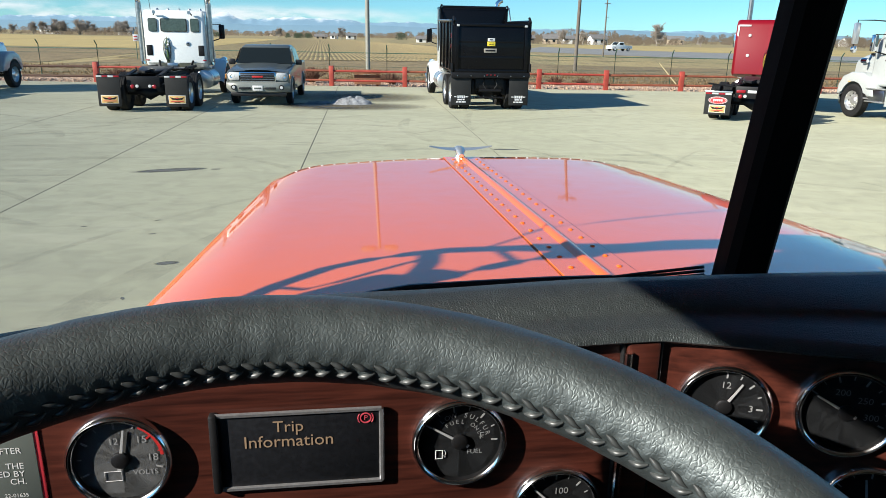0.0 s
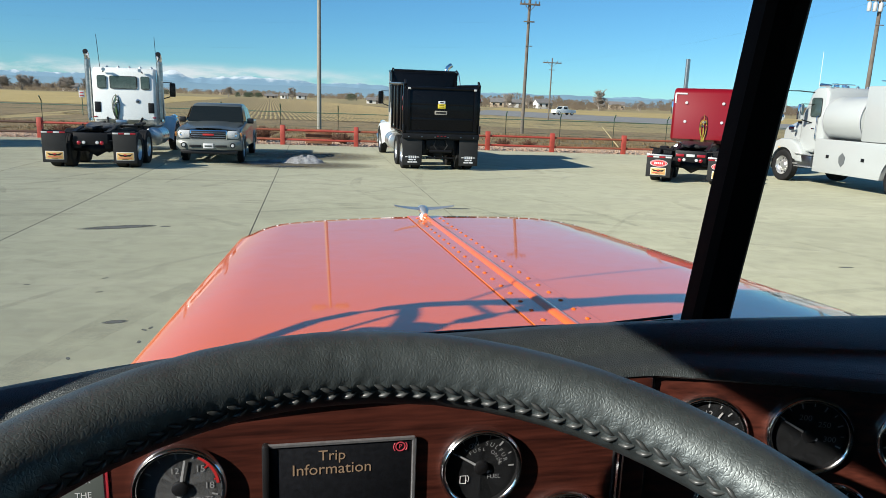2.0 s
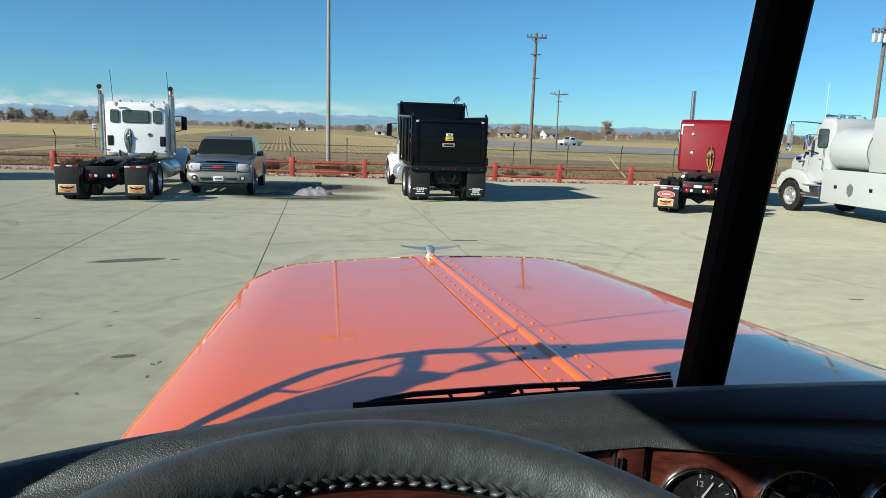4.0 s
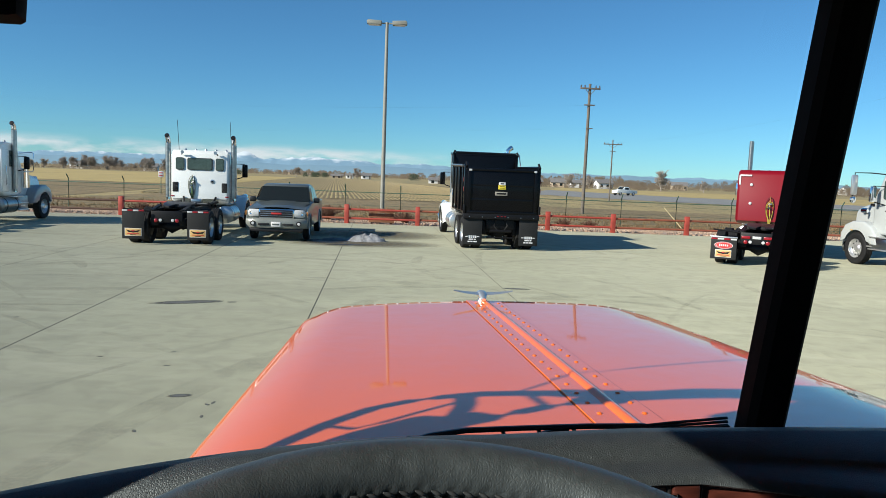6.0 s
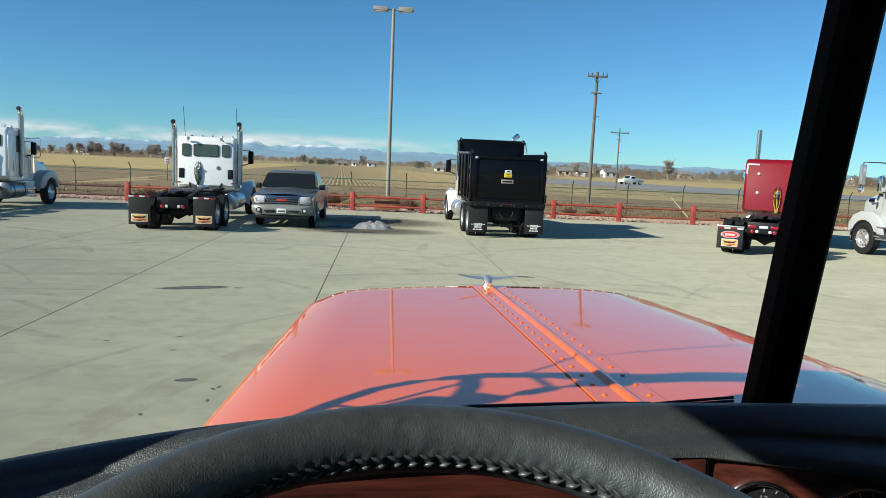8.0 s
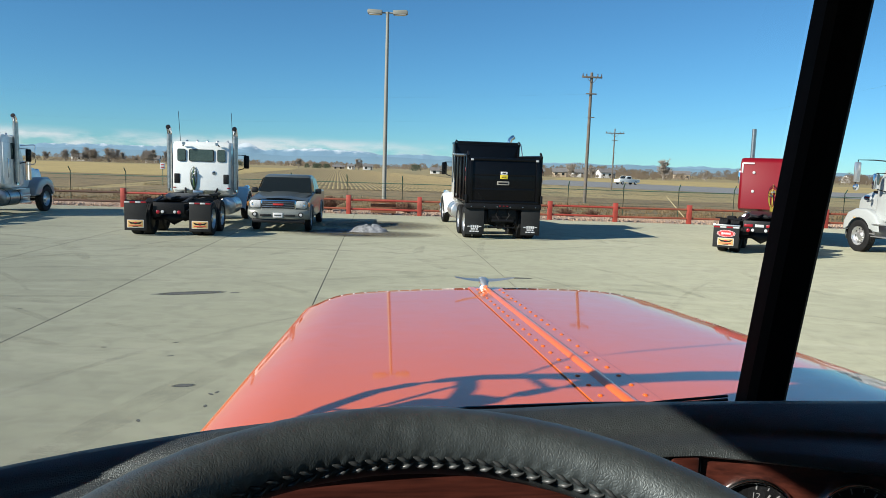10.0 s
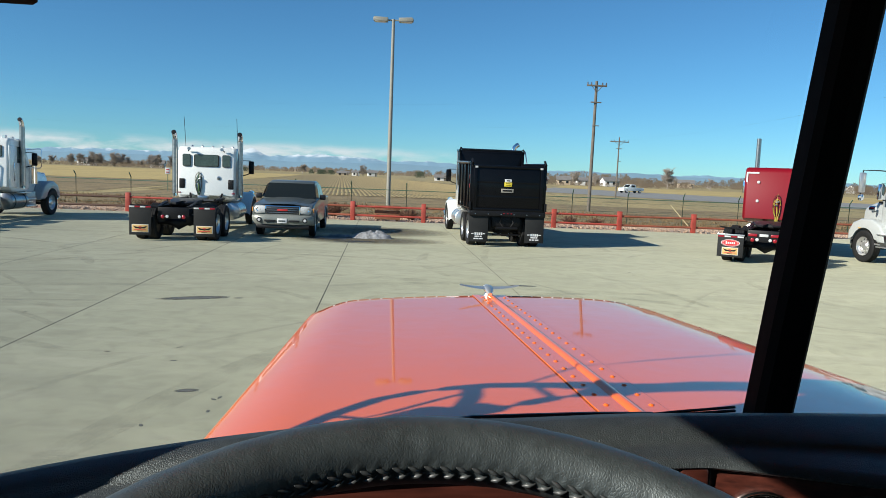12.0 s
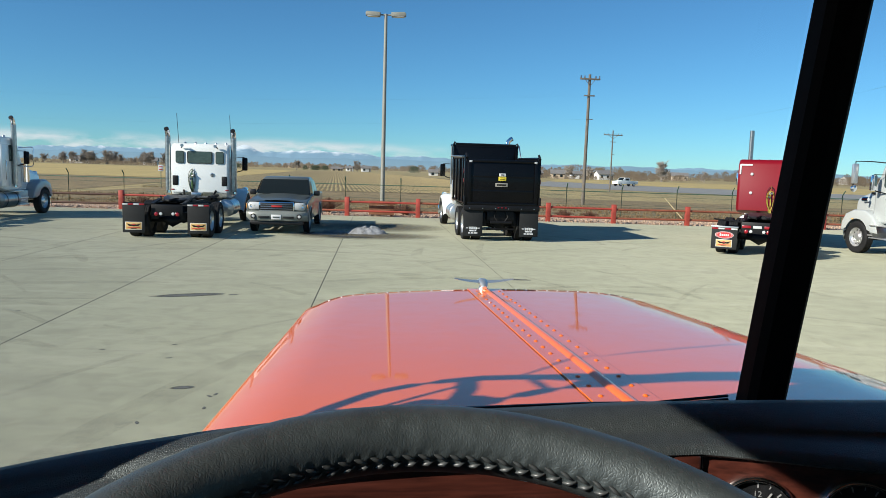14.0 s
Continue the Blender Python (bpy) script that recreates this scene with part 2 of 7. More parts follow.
# ---- mesh helpers ----
def part(name, bm, material, parent=None, label="", smooth=35):
    """Links a bmesh as one mesh object under a thing or a part."""
    me = bpy.data.meshes.new(name)
    bmesh.ops.recalc_face_normals(bm, faces=bm.faces)
    bm.to_mesh(me)
    bm.free()
    me.materials.append(material)
    if smooth:
        me.polygons.foreach_set("use_smooth", [True] * len(me.polygons))
        me.set_sharp_from_angle(angle=radians(smooth))
    ob = new(name, me)
    ob.parent = parent
    if label:
        ob["label"] = label
    return ob


def again(ob, parent, m):
    """Another object on the same mesh, with its parts."""
    o = ob.copy()
    scene.collection.objects.link(o)
    o.parent, o.matrix_basis = parent, m
    for c in ob.children:
        again(c, o, c.matrix_basis.copy())
    return o


def thing(name, m, label, category, group="", kind=""):
    ob = new(name)
    ob.empty_display_size = 0.2
    ob.matrix_world = m
    return tagged(ob, label, category, group, kind)


def box(bm, c, s, bevel=0.0, m=None, seg=2):
    """A box round c of the size s, with rounded edges."""
    t = Matrix.Translation(c) @ (m or Matrix()) @ Matrix.Diagonal((*s, 1))
    v = bmesh.ops.create_cube(bm, size=1, matrix=t)["verts"]
    if bevel:
        e = list({e for q in v for e in q.link_edges})
        bmesh.ops.bevel(bm, geom=e, offset=bevel, segments=seg, profile=0.5, affect="EDGES")
    return bm


def prism(bm, poly, axis, a, b, bevel=0.0, seg=2):
    """A prism of the outline poly (two coordinates) from a to b along the axis 'x', 'y' or 'z'."""
    def at(p, q):
        return {"x": (q, p[0], p[1]), "y": (p[0], q, p[1]), "z": (p[0], p[1], q)}[axis]
    lo, hi = [bm.verts.new(at(p, a)) for p in poly], [bm.verts.new(at(p, b)) for p in poly]
    n = len(poly)
    f = [bm.faces.new(lo[::-1]), bm.faces.new(hi)]
    f += [bm.faces.new((lo[i], lo[(i + 1) % n], hi[(i + 1) % n], hi[i])) for i in range(n)]
    if bevel:
        e = list({e for q in f[:2] for e in q.edges})
        bmesh.ops.bevel(bm, geom=e, offset=bevel, segments=seg, profile=0.5, affect="EDGES")
    return bm


def tube(bm, pts, r, seg=8, closed=False):
    """A round bar along pts; r is one radius or one for each point."""
    pts = [Vector(p) for p in pts]
    n, rings = len(pts), []
    for i, p in enumerate(pts):
        a = pts[i - 1] if i or closed else p
        b = pts[(i + 1) % n] if i < n - 1 or closed else p
        d = (b - a).normalized()
        side = d.cross(Vector((0, 0, 1)))
        side = side.normalized() if side.length > 1e-3 else Vector((1, 0, 0))
        up = side.cross(d)
        q = r[i] if isinstance(r, (list, tuple)) else r
        rings.append([bm.verts.new(p + q * (math.cos(2 * math.pi * k / seg) * side + math.sin(2 * math.pi * k / seg) * up)) for k in range(seg)])
    for i in range(n if closed else n - 1):
        a, b = rings[i], rings[(i + 1) % n]
        for k in range(seg):
            bm.faces.new((a[k], a[(k + 1) % seg], b[(k + 1) % seg], b[k]))
    if not closed:
        bm.faces.new(rings[0][::-1])
        bm.faces.new(rings[-1])
    return bm


def lathe(bm, profile, m=None, seg=32, cap=True):
    """Turns (radius, height) points about the local z axis."""
    m = m or Matrix()
    rings = [[bm.verts.new(m @ Vector((r * math.cos(2 * math.pi * k / seg), r * math.sin(2 * math.pi * k / seg), h))) for k in range(seg)] for r, h in profile]
    for a, b in zip(rings, rings[1:]):
        for k in range(seg):
            bm.faces.new((a[k], a[(k + 1) % seg], b[(k + 1) % seg], b[k]))
    if cap:
        bm.faces.new(rings[0][::-1])
        bm.faces.new(rings[-1])
    return bm


def loft(bm, rows, close_u=False, caps=False):
    """A skin over rows of points."""
    vs = [[bm.verts.new(p) for p in row] for row in rows]
    for a, b in zip(vs, vs[1:]):
        n = len(a)
        for k in range(n if close_u else n - 1):
            bm.faces.new((a[k], a[(k + 1) % n], b[(k + 1) % n], b[k]))
    if caps:
        bm.faces.new(vs[0][::-1])
        bm.faces.new(vs[-1])
    return bm


def writing(name, text, size, m, material, parent, depth=0.0):
    """Raised letters as a mesh, lying in the local xy plane of m."""
    c = bpy.data.curves.new(name, "FONT")
    c.body, c.size, c.extrude, c.align_x, c.align_y = text, size, depth, "CENTER", "CENTER"
    c.resolution_u = 3
    o = bpy.data.objects.new(name, c)
    me = bpy.data.meshes.new_from_object(o)
    bpy.data.objects.remove(o)
    me.name = name
    me.materials.clear()
    me.materials.append(material)
    ob = new(name, me)
    ob.parent, ob.matrix_basis = parent, m
    return ob


BM = bmesh.new
TRUCK = pose(0.5, 0, 0, 0, 0, 6.7)
R90X = pose(0, 0, 0, 90, 0, 0)


def smooth_step(x):
    x = max(0.0, min(1.0, x))
    return x * x * (3 - 2 * x)


# ---- the orange truck: hood and cab ----
truck = thing("semi_truck", TRUCK, "glossy orange long-hood semi truck with riveted hood centre strip", "truck")


def hood_half(v):
    return 0.862 - 0.071 * (v - 1.2)


def hood_mid(v):
    return 1.7425 - 0.033 * (v - 2.9)


def hood_z(u, v):
    w = hood_half(v)
    return hood_mid(v) - 0.022 * (u / w) ** 2


TILT_OUT = 0.041
# each shoulder: slope where its bend ends, radius of the bend, radius of the edge's roll, how far the edge stands out
SHOULDERS = {-1: (0.36, 0.52, 0.038, 0.004), 1: (0.19, 1.5, 0.05, -0.015)}


def shoulder_flat(w, side):
    """Where the crown ends and the shoulder begins, for a hood that is w wide to one side."""
    at, bend_r, roll_r, out = SHOULDERS[side]
    return w + out - bend_r * (math.sin(at) - math.sin(TILT_OUT)) - roll_r * (math.sin(1.5) - math.sin(at))


def hood_top(u, v):
    """The height of the hood's skin, shoulder included."""
    side = -1 if u < 0 else 1
    flat = shoulder_flat(hood_half(v), side)
    if abs(u) <= flat:
        return hood_z(u, v)
    bend_r = SHOULDERS[side][1]
    q = math.asin(min(0.9, math.sin(TILT_OUT) + (abs(u) - flat) / bend_r))
    return hood_z(flat, v) - bend_r * (math.cos(TILT_OUT) - math.cos(q))


def hood_section(v, drop=0.0, shrink=0.0):
    """One cross-section: a gently crowned top, bent and rolled shoulders and upright sides."""
    w = hood_half(v) - shrink

    def shoulder(w, side):
        at, bend_r, roll_r = SHOULDERS[side][:3]
        flat = shoulder_flat(w, side)
        zs = hood_z(flat, v) - drop
        arc = [(flat + bend_r * (math.sin(q) - math.sin(TILT_OUT)), zs - bend_r * (math.cos(TILT_OUT) - math.cos(q))) for q in [TILT_OUT + (at - TILT_OUT) * k / 9 for k in range(1, 10)]]
        ua, za = arc[-1]
        arc += [(ua + roll_r * (math.sin(q) - math.sin(at)), za - roll_r * (math.cos(at) - math.cos(q))) for q in [at + (1.5 - at) * k / 9 for k in range(1, 10)]]
        return flat, arc + [(arc[-1][0] + 0.002, zs - 0.35), (arc[-1][0] + 0.002, 1.05)]

    fl, left = shoulder(w - 0.006 * (2.9 - v) / 1.7, -1)
    fr, right = shoulder(w, 1)
    top = [-fl * (1 - i / 12) for i in range(12)] + [fr * i / 12 for i in range(13)]
    return [(-u, v, z) for u, z in left[::-1]] + [(u, v, hood_z(u, v) - drop) for u in top] + [(u, v, z) for u, z in right]


bm = BM()
stations = [0.84 + 2.06 * i / 30 for i in range(31)]
rows = [hood_section(v) for v in stations]


def nose(u):
    """How far the front edge stands ahead of its mean line: bowed, with corners drawn back."""
    return 0.025 + 0.10 * max(-0.7, min(0.7, u)) - 0.04 * min(1.6, (u / 0.56) ** 2) - 0.115 * min(1.0, abs(u) / 0.69) ** 14


def bow(row, k):
    """Draws a cross-section forwards or back along the nose, keeping to the hood's skin."""
    out = []
    for u, v, z in row:
        d = k * nose(u)
        out.append((u * hood_half(v + d) / hood_half(v), v + d, z - 0.033 * d))
    return out


rows = [bow(r, smooth_step((v - 2.2) / 0.7)) for r, v in zip(rows, stations)]
for a in (25, 50, 70, 90):
    t = radians(a)
    rows.append(bow(hood_section(2.9 + 0.02 * math.sin(t), 0.02 * (1 - math.cos(t)), 0.004), 1.0))
loft(bm, rows)
part("hood", bm, ORANGE, truck, "glossy orange hood with crowned top", 40)

# centre strip, hinge ridge and its rivets
bm = BM()
rows = []
for i in range(26):
    v = 1.0 + 1.918 * i / 25
    z = hood_mid(min(v, 2.9))
    rows.append([(u, v, z + h) for u, h in ((-0.077, -0.001), (-0.076, 0.003), (-0.015, 0.003), (-0.0105, 0.0078), (-0.005, 0.0106), (0.0, 0.0115), (0.005, 0.0106), (0.0105, 0.0078), (0.015, 0.003), (0.071, 0.003), (0.072, -0.001))])
loft(bm, rows)
part("hinge_strip", bm, ORANGE, truck, "orange hinge strip with raised ridge", 30)
bm = BM()
for u in (-0.079, 0.074):
    tube(bm, [(u, 1.0 + 0.1 * i, hood_mid(min(2.9, 1.0 + 0.1 * i)) + 0.0005) for i in range(20)], 0.0008, 5)
part("seam", bm, mat("seam_shadow", (0.20, 0.05, 0.02), 0.6), truck, "dark panel seams")
bm = BM()
lathe(bm, [(0.0060, 0), (0.0056, 0.0014), (0.0040, 0.0027), (0.0015, 0.0032)], seg=12)
rivet = part("rivet", bm, ORANGE, truck, "", 60)
rivet.matrix_basis = pose(-0.047, 1.06, hood_mid(1.06) + 0.003)
for i in range(24):
    for u in (-0.047, 0.05):
        v = 1.06 + 0.0775 * i
        if i or u > 0:
            again(rivet, truck, pose(u, v, hood_mid(v) + 0.003))
bm = BM()
lathe(bm, [(0.0046, -0.001), (0.0044, 0.0008), (0.0024, 0.0018)], seg=10)
edge_rivet = part("edge_rivet", bm, mat("bright_rivet", (0.78, 0.77, 0.74), 0.38, 0.3), truck, "bright rivet on the hood's front edge", 60)
for i in range(29):
    u = -0.66 + 1.32 * i / 28
    m = pose(u, 2.888 + nose(u), hood_top(u, 2.888 + nose(u)) - 0.0005)
    if i:
        again(edge_rivet, truck, m)
    else:
        edge_rivet.matrix_basis = m
bm = BM()
tube(bm, [(u, 2.900 + nose(u), hood_top(u, 2.9 + nose(u)) - 0.0030) for u in [-0.66 + 1.32 * i / 40 for i in range(41)]], 0.0034, 6)
part("front_gasket", bm, RUBBER, truck, "thin dark gasket along the hood's front edge")
# bright grille surround below the front edge
bm = BM()
tube(bm, [(u, 2.900 + nose(u), hood_top(u, 2.9 + nose(u)) - 0.03) for u in [-0.66 + 1.32 * i / 20 for i in range(21)]], 0.014, 8)
part("grille_surround", bm, CHROME, truck, "chrome grille surround")
bm = BM()
box(bm, (0, 2.80, 1.35), (1.30, 0.04, 0.62), 0.02)
part("grille", bm, STEEL, truck)
for s, n in ((-1, "left"), (1, "right")):
    bm = BM()
    rows = []
    for i in range(15):
        a = math.pi * i / 14
        y, z = 2.35 - 0.72 * math.cos(a), 0.72 + 0.55 * math.sin(a) ** 0.7
        rows.append([(s * (0.80 + 0.32 * k / 6), y, z - 0.10 * (k / 6) ** 3) for k in range(7)])
    loft(bm, rows)
    part("fender", bm, ORANGE, truck)

# cowl, firewall, floor, cab shell with real openings
bm = BM()
box(bm, (0, 0.90, 1.715), (1.70, 0.10, 0.05), 0.015)
part("cowl", bm, ORANGE, truck)
bm = BM()
box(bm, (0, 0.87, 1.40), (2.14, 0.04, 0.62), 0.01)
part("firewall", bm, CABIN_BLACK, truck)
bm = BM()
box(bm, (0, -0.15, 1.12), (2.16, 2.0, 0.05), 0.01)
part("cab_floor", bm, CABIN_BLACK, truck)
bm = BM()
box(bm, (0, -1.12, 1.9), (2.2, 0.05, 1.66), 0.02)
part("cab_back_wall", bm, CABIN_GREY, truck)
bm = BM()
prism(bm, [(-1.15, 2.70), (-1.15, 2.77), (0.45, 2.78), (0.68, 2.72), (0.70, 2.62), (0.655, 2.60), (0.60, 2.66), (0.4, 2.70)], "x", -1.11, 1.11, 0.02)
part("cab_roof", bm, ORANGE, truck, "orange cab roof")
bm = BM()
box(bm, (0, -0.35, 2.685), (2.1, 1.5, 0.02), 0.005)
part("headliner", bm, CABIN_GREY, truck)
for s in (-1, 1):
    bm = BM()
    box(bm, (s * 1.085, -0.2, 1.52), (0.05, 1.9, 0.80), 0.015)
    box(bm, (s * 1.085, -0.2, 2.601), (0.05, 1.9, 0.198), 0.015)
    box(bm, (s * 1.085, -0.78, 2.15), (0.05, 0.66, 0.60), 0.015)
    part("cab_side", bm, ORANGE, truck)
    # unseen liner added so grey light, not orange, bounces round the cab
    bm = BM()
    box(bm, (s * 1.050, -0.2, 1.52), (0.012, 1.86, 0.78), 0.004)
    box(bm, (s * 1.050, -0.2, 2.601), (0.012, 1.86, 0.186), 0.004)
    box(bm, (s * 1.050, -0.78, 2.15), (0.012, 0.62, 0.58), 0.004)
    part("door_liner", bm, CABIN_GREY, truck, "unseen grey door liner added to bounce light")
    bm = BM()
    tube(bm, [(s * 1.08, 0.70, 1.85), (s * 1.07, 0.66, 2.2), (s * 1.05, 0.58, 2.62)], 0.045, 8)
    part("windshield_pillar", bm, CABIN_BLACK, truck)
    # unseen panel ahead of the door window, placed to shade the pad's end
    bm = BM()
    prism(bm, [(0.395, 1.90), (0.72, 1.90), (0.70, 2.10), (0.60, 2.50), (0.395, 2.50)], "x", s * 1.085 - 0.02, s * 1.085 + 0.02, 0.008)
    part("door_quarter_panel", bm, CABIN_BLACK, truck)
# centre post between the two windshield panes
bm = BM()
rows = []
for i in range(9):
    t = i / 8
    v, z = 0.83 - 0.16 * t, 1.84 + 0.82 * t
    rows.append([(u + 0.012, v + d, z) for u, d in ((-0.036, -0.012), (-0.030, -0.024), (-0.012, -0.032), (0.004, -0.032), (0.011, -0.026), (0.017, -0.012), (0.017, 0.014), (-0.036, 0.014))])
loft(bm, rows, True, True)
part("centre_post", bm, CABIN_BLACK, truck, "black windshield centre post", 15)
for s in (-1, 1):
    bm = BM()
    loft(bm, [[(s * 0.035, 0.832, 1.84), (s * 0.5, 0.825, 1.84), (s * 1.07, 0.72, 1.84)], [(s * 0.035, 0.676, 2.64), (s * 0.5, 0.67, 2.64), (s * 1.04, 0.58, 2.64)]])
    pane = part("windshield_pane", bm, WINDSHIELD, truck, "clear windshield pane")
    pane.visible_shadow = False
# visor over the windshield, outside
bm = BM()
prism(bm, [(0.70, 2.72), (0.72, 2.74), (0.88, 2.68), (0.885, 2.552), (0.872, 2.552), (0.868, 2.66)], "x", -1.08, 1.08, 0.004)
part("sun_visor", bm, ORANGE, truck, "drop visor over the windshield")
# header trim
bm = BM()
prism(bm, [(0.655, 2.63), (0.60, 2.66), (0.45, 2.68), (0.45, 2.66), (0.58, 2.635), (0.64, 2.60)], "x", -1.06, 1.06, 0.006)
part("header_trim", bm, CABIN_BLACK, truck)

# left door mirror on its tubular arms
mirror = thing("door_mirror", TRUCK @ pose(-0.25, -0.185, 0.135), "tall chrome door mirror on curved tube arms", "mirror")


def side_tube(name, pts, radii, sides=8, material=CHROME, label=""):
    """A tube in the mirror's upright plane, from (ahead, up) points."""
    bm = BM()
    tube(bm, [(-1.12, v, z) for v, z in pts], radii, sides)
    part(name, bm, material, mirror, label)


side_tube("arm", [(0.93, 1.90), (1.014, 1.996), (1.058, 2.029), (1.138, 2.077), (1.192, 2.125), (1.203, 2.17), (1.198, 2.21), (1.183, 2.257), (1.14, 2.316), (1.105, 2.36), (1.045, 2.417), (1.000, 2.47), (0.975, 2.53), (0.93, 2.60), (0.85, 2.68), (0.74, 2.75)],
          [0.012, 0.012, 0.012, 0.013, 0.014, 0.015, 0.016, 0.017, 0.017, 0.019, 0.026, 0.033, 0.036, 0.034, 0.030, 0.028])
side_tube("head", [(0.86, 2.005), (0.90, 2.045), (0.96, 2.10), (1.005, 2.15), (1.03, 2.20), (1.022, 2.235), (1.006, 2.265), (1.014, 2.30), (1.02, 2.336), (1.02, 2.38), (0.985, 2.44)],
          [0.055, 0.062, 0.063, 0.062, 0.058, 0.040, 0.020, 0.017, 0.017, 0.022, 0.030], 12)
side_tube("brace", [(1.115, 2.082), (1.080, 2.106), (1.09, 2.141), (1.11, 2.172), (1.134, 2.212), (1.145, 2.24), (1.175, 2.262)], 0.0055, 6)
side_tube("strut", [(1.19, 2.243), (1.11, 2.238), (1.04, 2.222)], 0.014)
side_tube("link", [(1.12, 2.325), (1.02, 2.338)], 0.006, 6)
side_tube("antenna_whip", [(1.15, 2.31), (1.234, 2.409), (1.235, 2.502), (1.215, 2.85)], 0.004, 6, BLACK_PLASTIC, "thin whip antenna")

# winged hood ornament
bird = thing("hood_ornament", TRUCK @ pose(-0.012, 2.900, hood_mid(2.9) + 0.003), "chrome winged bird hood ornament", "ornament")
bm = BM()
tube(bm, [(0, -0.055, 0.016), (0, -0.03, 0.026), (0, 0.01, 0.032), (0, 0.045, 0.030), (0, 0.062, 0.026), (0, 0.080, 0.020)], [0.007, 0.013, 0.016, 0.013, 0.009, 0.003], 12)
for v in bm.verts:
    v.co.x *= 1.35
lathe(bm, [(0.020, 0), (0.017, 0.008), (0.012, 0.020)], seg=16)
part("body", bm, ORNAMENT, bird, "", 60)
for s in (-1, 1):
    bm = BM()
    rows = []
    for i in range(9):
        t = i / 8
        c, h = 0.056 * (1 - t) ** 0.8 + 0.012, 0.034 + 0.018 * t ** 1.6
        y = 0.01 - 0.035 * t
        rows.append([(s * (0.010 + 0.118 * t), y - c / 2, h - 0.002), (s * (0.010 + 0.118 * t), y, h + 0.005 * (1 - t) + 0.002), (s * (0.010 + 0.118 * t), y + c / 2, h), (s * (0.010 + 0.118 * t), y, h - 0.004)])
    loft(bm, rows, True, True)
    part("wing", bm, ORNAMENT, bird, "", 30)

# ---- dashboard ----
dash = thing("dashboard", TRUCK, "black padded dashboard with dark red-brown wood panel", "dashboard")


def crest(u):
    if u < -0.45:
        return 2.031 - 0.050 * max(0, (-0.45 - u) / 0.42) ** 1.8
    return 2.031 + 0.006 * smooth_step((u + 0.45) / 0.2) - 0.006 * smooth_step((u + 0.15) / 0.5)


def bend(u):
    """How far the panel turns towards the driver to the right of the corner strip."""
    return max(0.0, u + 0.235) * 0.36 if u < 0.30 else 0.1926


bm = BM()
rows = []
for i in range(61):
    u = -1.04 + 2.08 * i / 60
    c, b = crest(u), bend(u)
    prof = [(0.845, 1.70), (0.80, c - 0.145), (0.72, c - 0.095), (0.65, c - 0.050), (0.61, c - 0.023), (0.585, c - 0.010), (0.565, c - 0.0030), (0.55, c - 0.001), (0.538, c - 0.006), (0.527, c - 0.0125), (0.526, c - 0.016), (0.519, c - 0.0185), (0.506, c - 0.0215), (0.498, c - 0.0255), (0.4965, c - 0.0295), (0.500, c - 0.032), (0.515, c - 0.034)]
    rows.append([(u, v - b * smooth_step((0.548 - v) / 0.045), z) for v, z in prof])
loft(bm, rows)
part("dash_pad", bm, PAD_VINYL, dash, "grained black vinyl dash pad", 60)
bm = BM()
rows = []
for i in range(29):
    u = -1.04 + 0.77 * i / 28
    rows.append([(u, 0.520, crest(u) - 0.020), (u, 0.507, crest(u) - 0.031), (u, 0.505, crest(u) - 0.045), (u, 0.505, 1.88), (u, 0.505, 1.70)])
loft(bm, rows)
part("driver_panel", bm, WOOD, dash, "polished dark wood instrument panel")
bm = BM()
rows = []
for i in range(25):
    u = -0.240 + 1.19 * i / 24
    b = bend(u)
    rows.append([(u, 0.520 - b, crest(u) - 0.020), (u, 0.507 - b, crest(u) - 0.031), (u, 0.505 - b, crest(u) - 0.045), (u, 0.505 - b, 1.70)])
loft(bm, rows)
part("centre_panel", bm, WOOD, dash, "polished dark wood centre panel")
bm = BM()
box(bm, (-0.2545, 0.5035, 1.855), (0.026, 0.012, 0.302), 0.003)
part("corner_strip", bm, WOOD, dash, "upright wood corner strip")
bm = BM()
tube(bm, [(-0.2672, 0.497, 1.70), (-0.2672, 0.497, 1.999)], 0.0030, 8)
part("edge_trim", bm, BEZEL, dash, "bright edge trim")
bm = BM()
box(bm, (-0.2695, 0.507, 1.855), (0.0022, 0.012, 0.302), 0.0005)
box(bm, (-0.2398, 0.507, 1.855), (0.0022, 0.012, 0.302), 0.0005)
part("gap_seal", bm, BLACK_PLASTIC, dash)
bm = BM()
box(bm, (0, 0.60, 1.42), (2.08, 0.22, 0.56), 0.03)
part("lower_dash", bm, CABIN_BLACK, dash)


# ---- gauges ----
def panel_pose(u, z):
    """The pose of a thing on the panel at u, z: its local z axis points at the driver, its y up."""
    if u < -0.235:
        return TRUCK @ pose(u, 0.505, z) @ R90X
    return TRUCK @ pose(u, 0.505 - bend(u), z) @ pose(0, 0, 0, 0, 0, -19.8) @ R90X


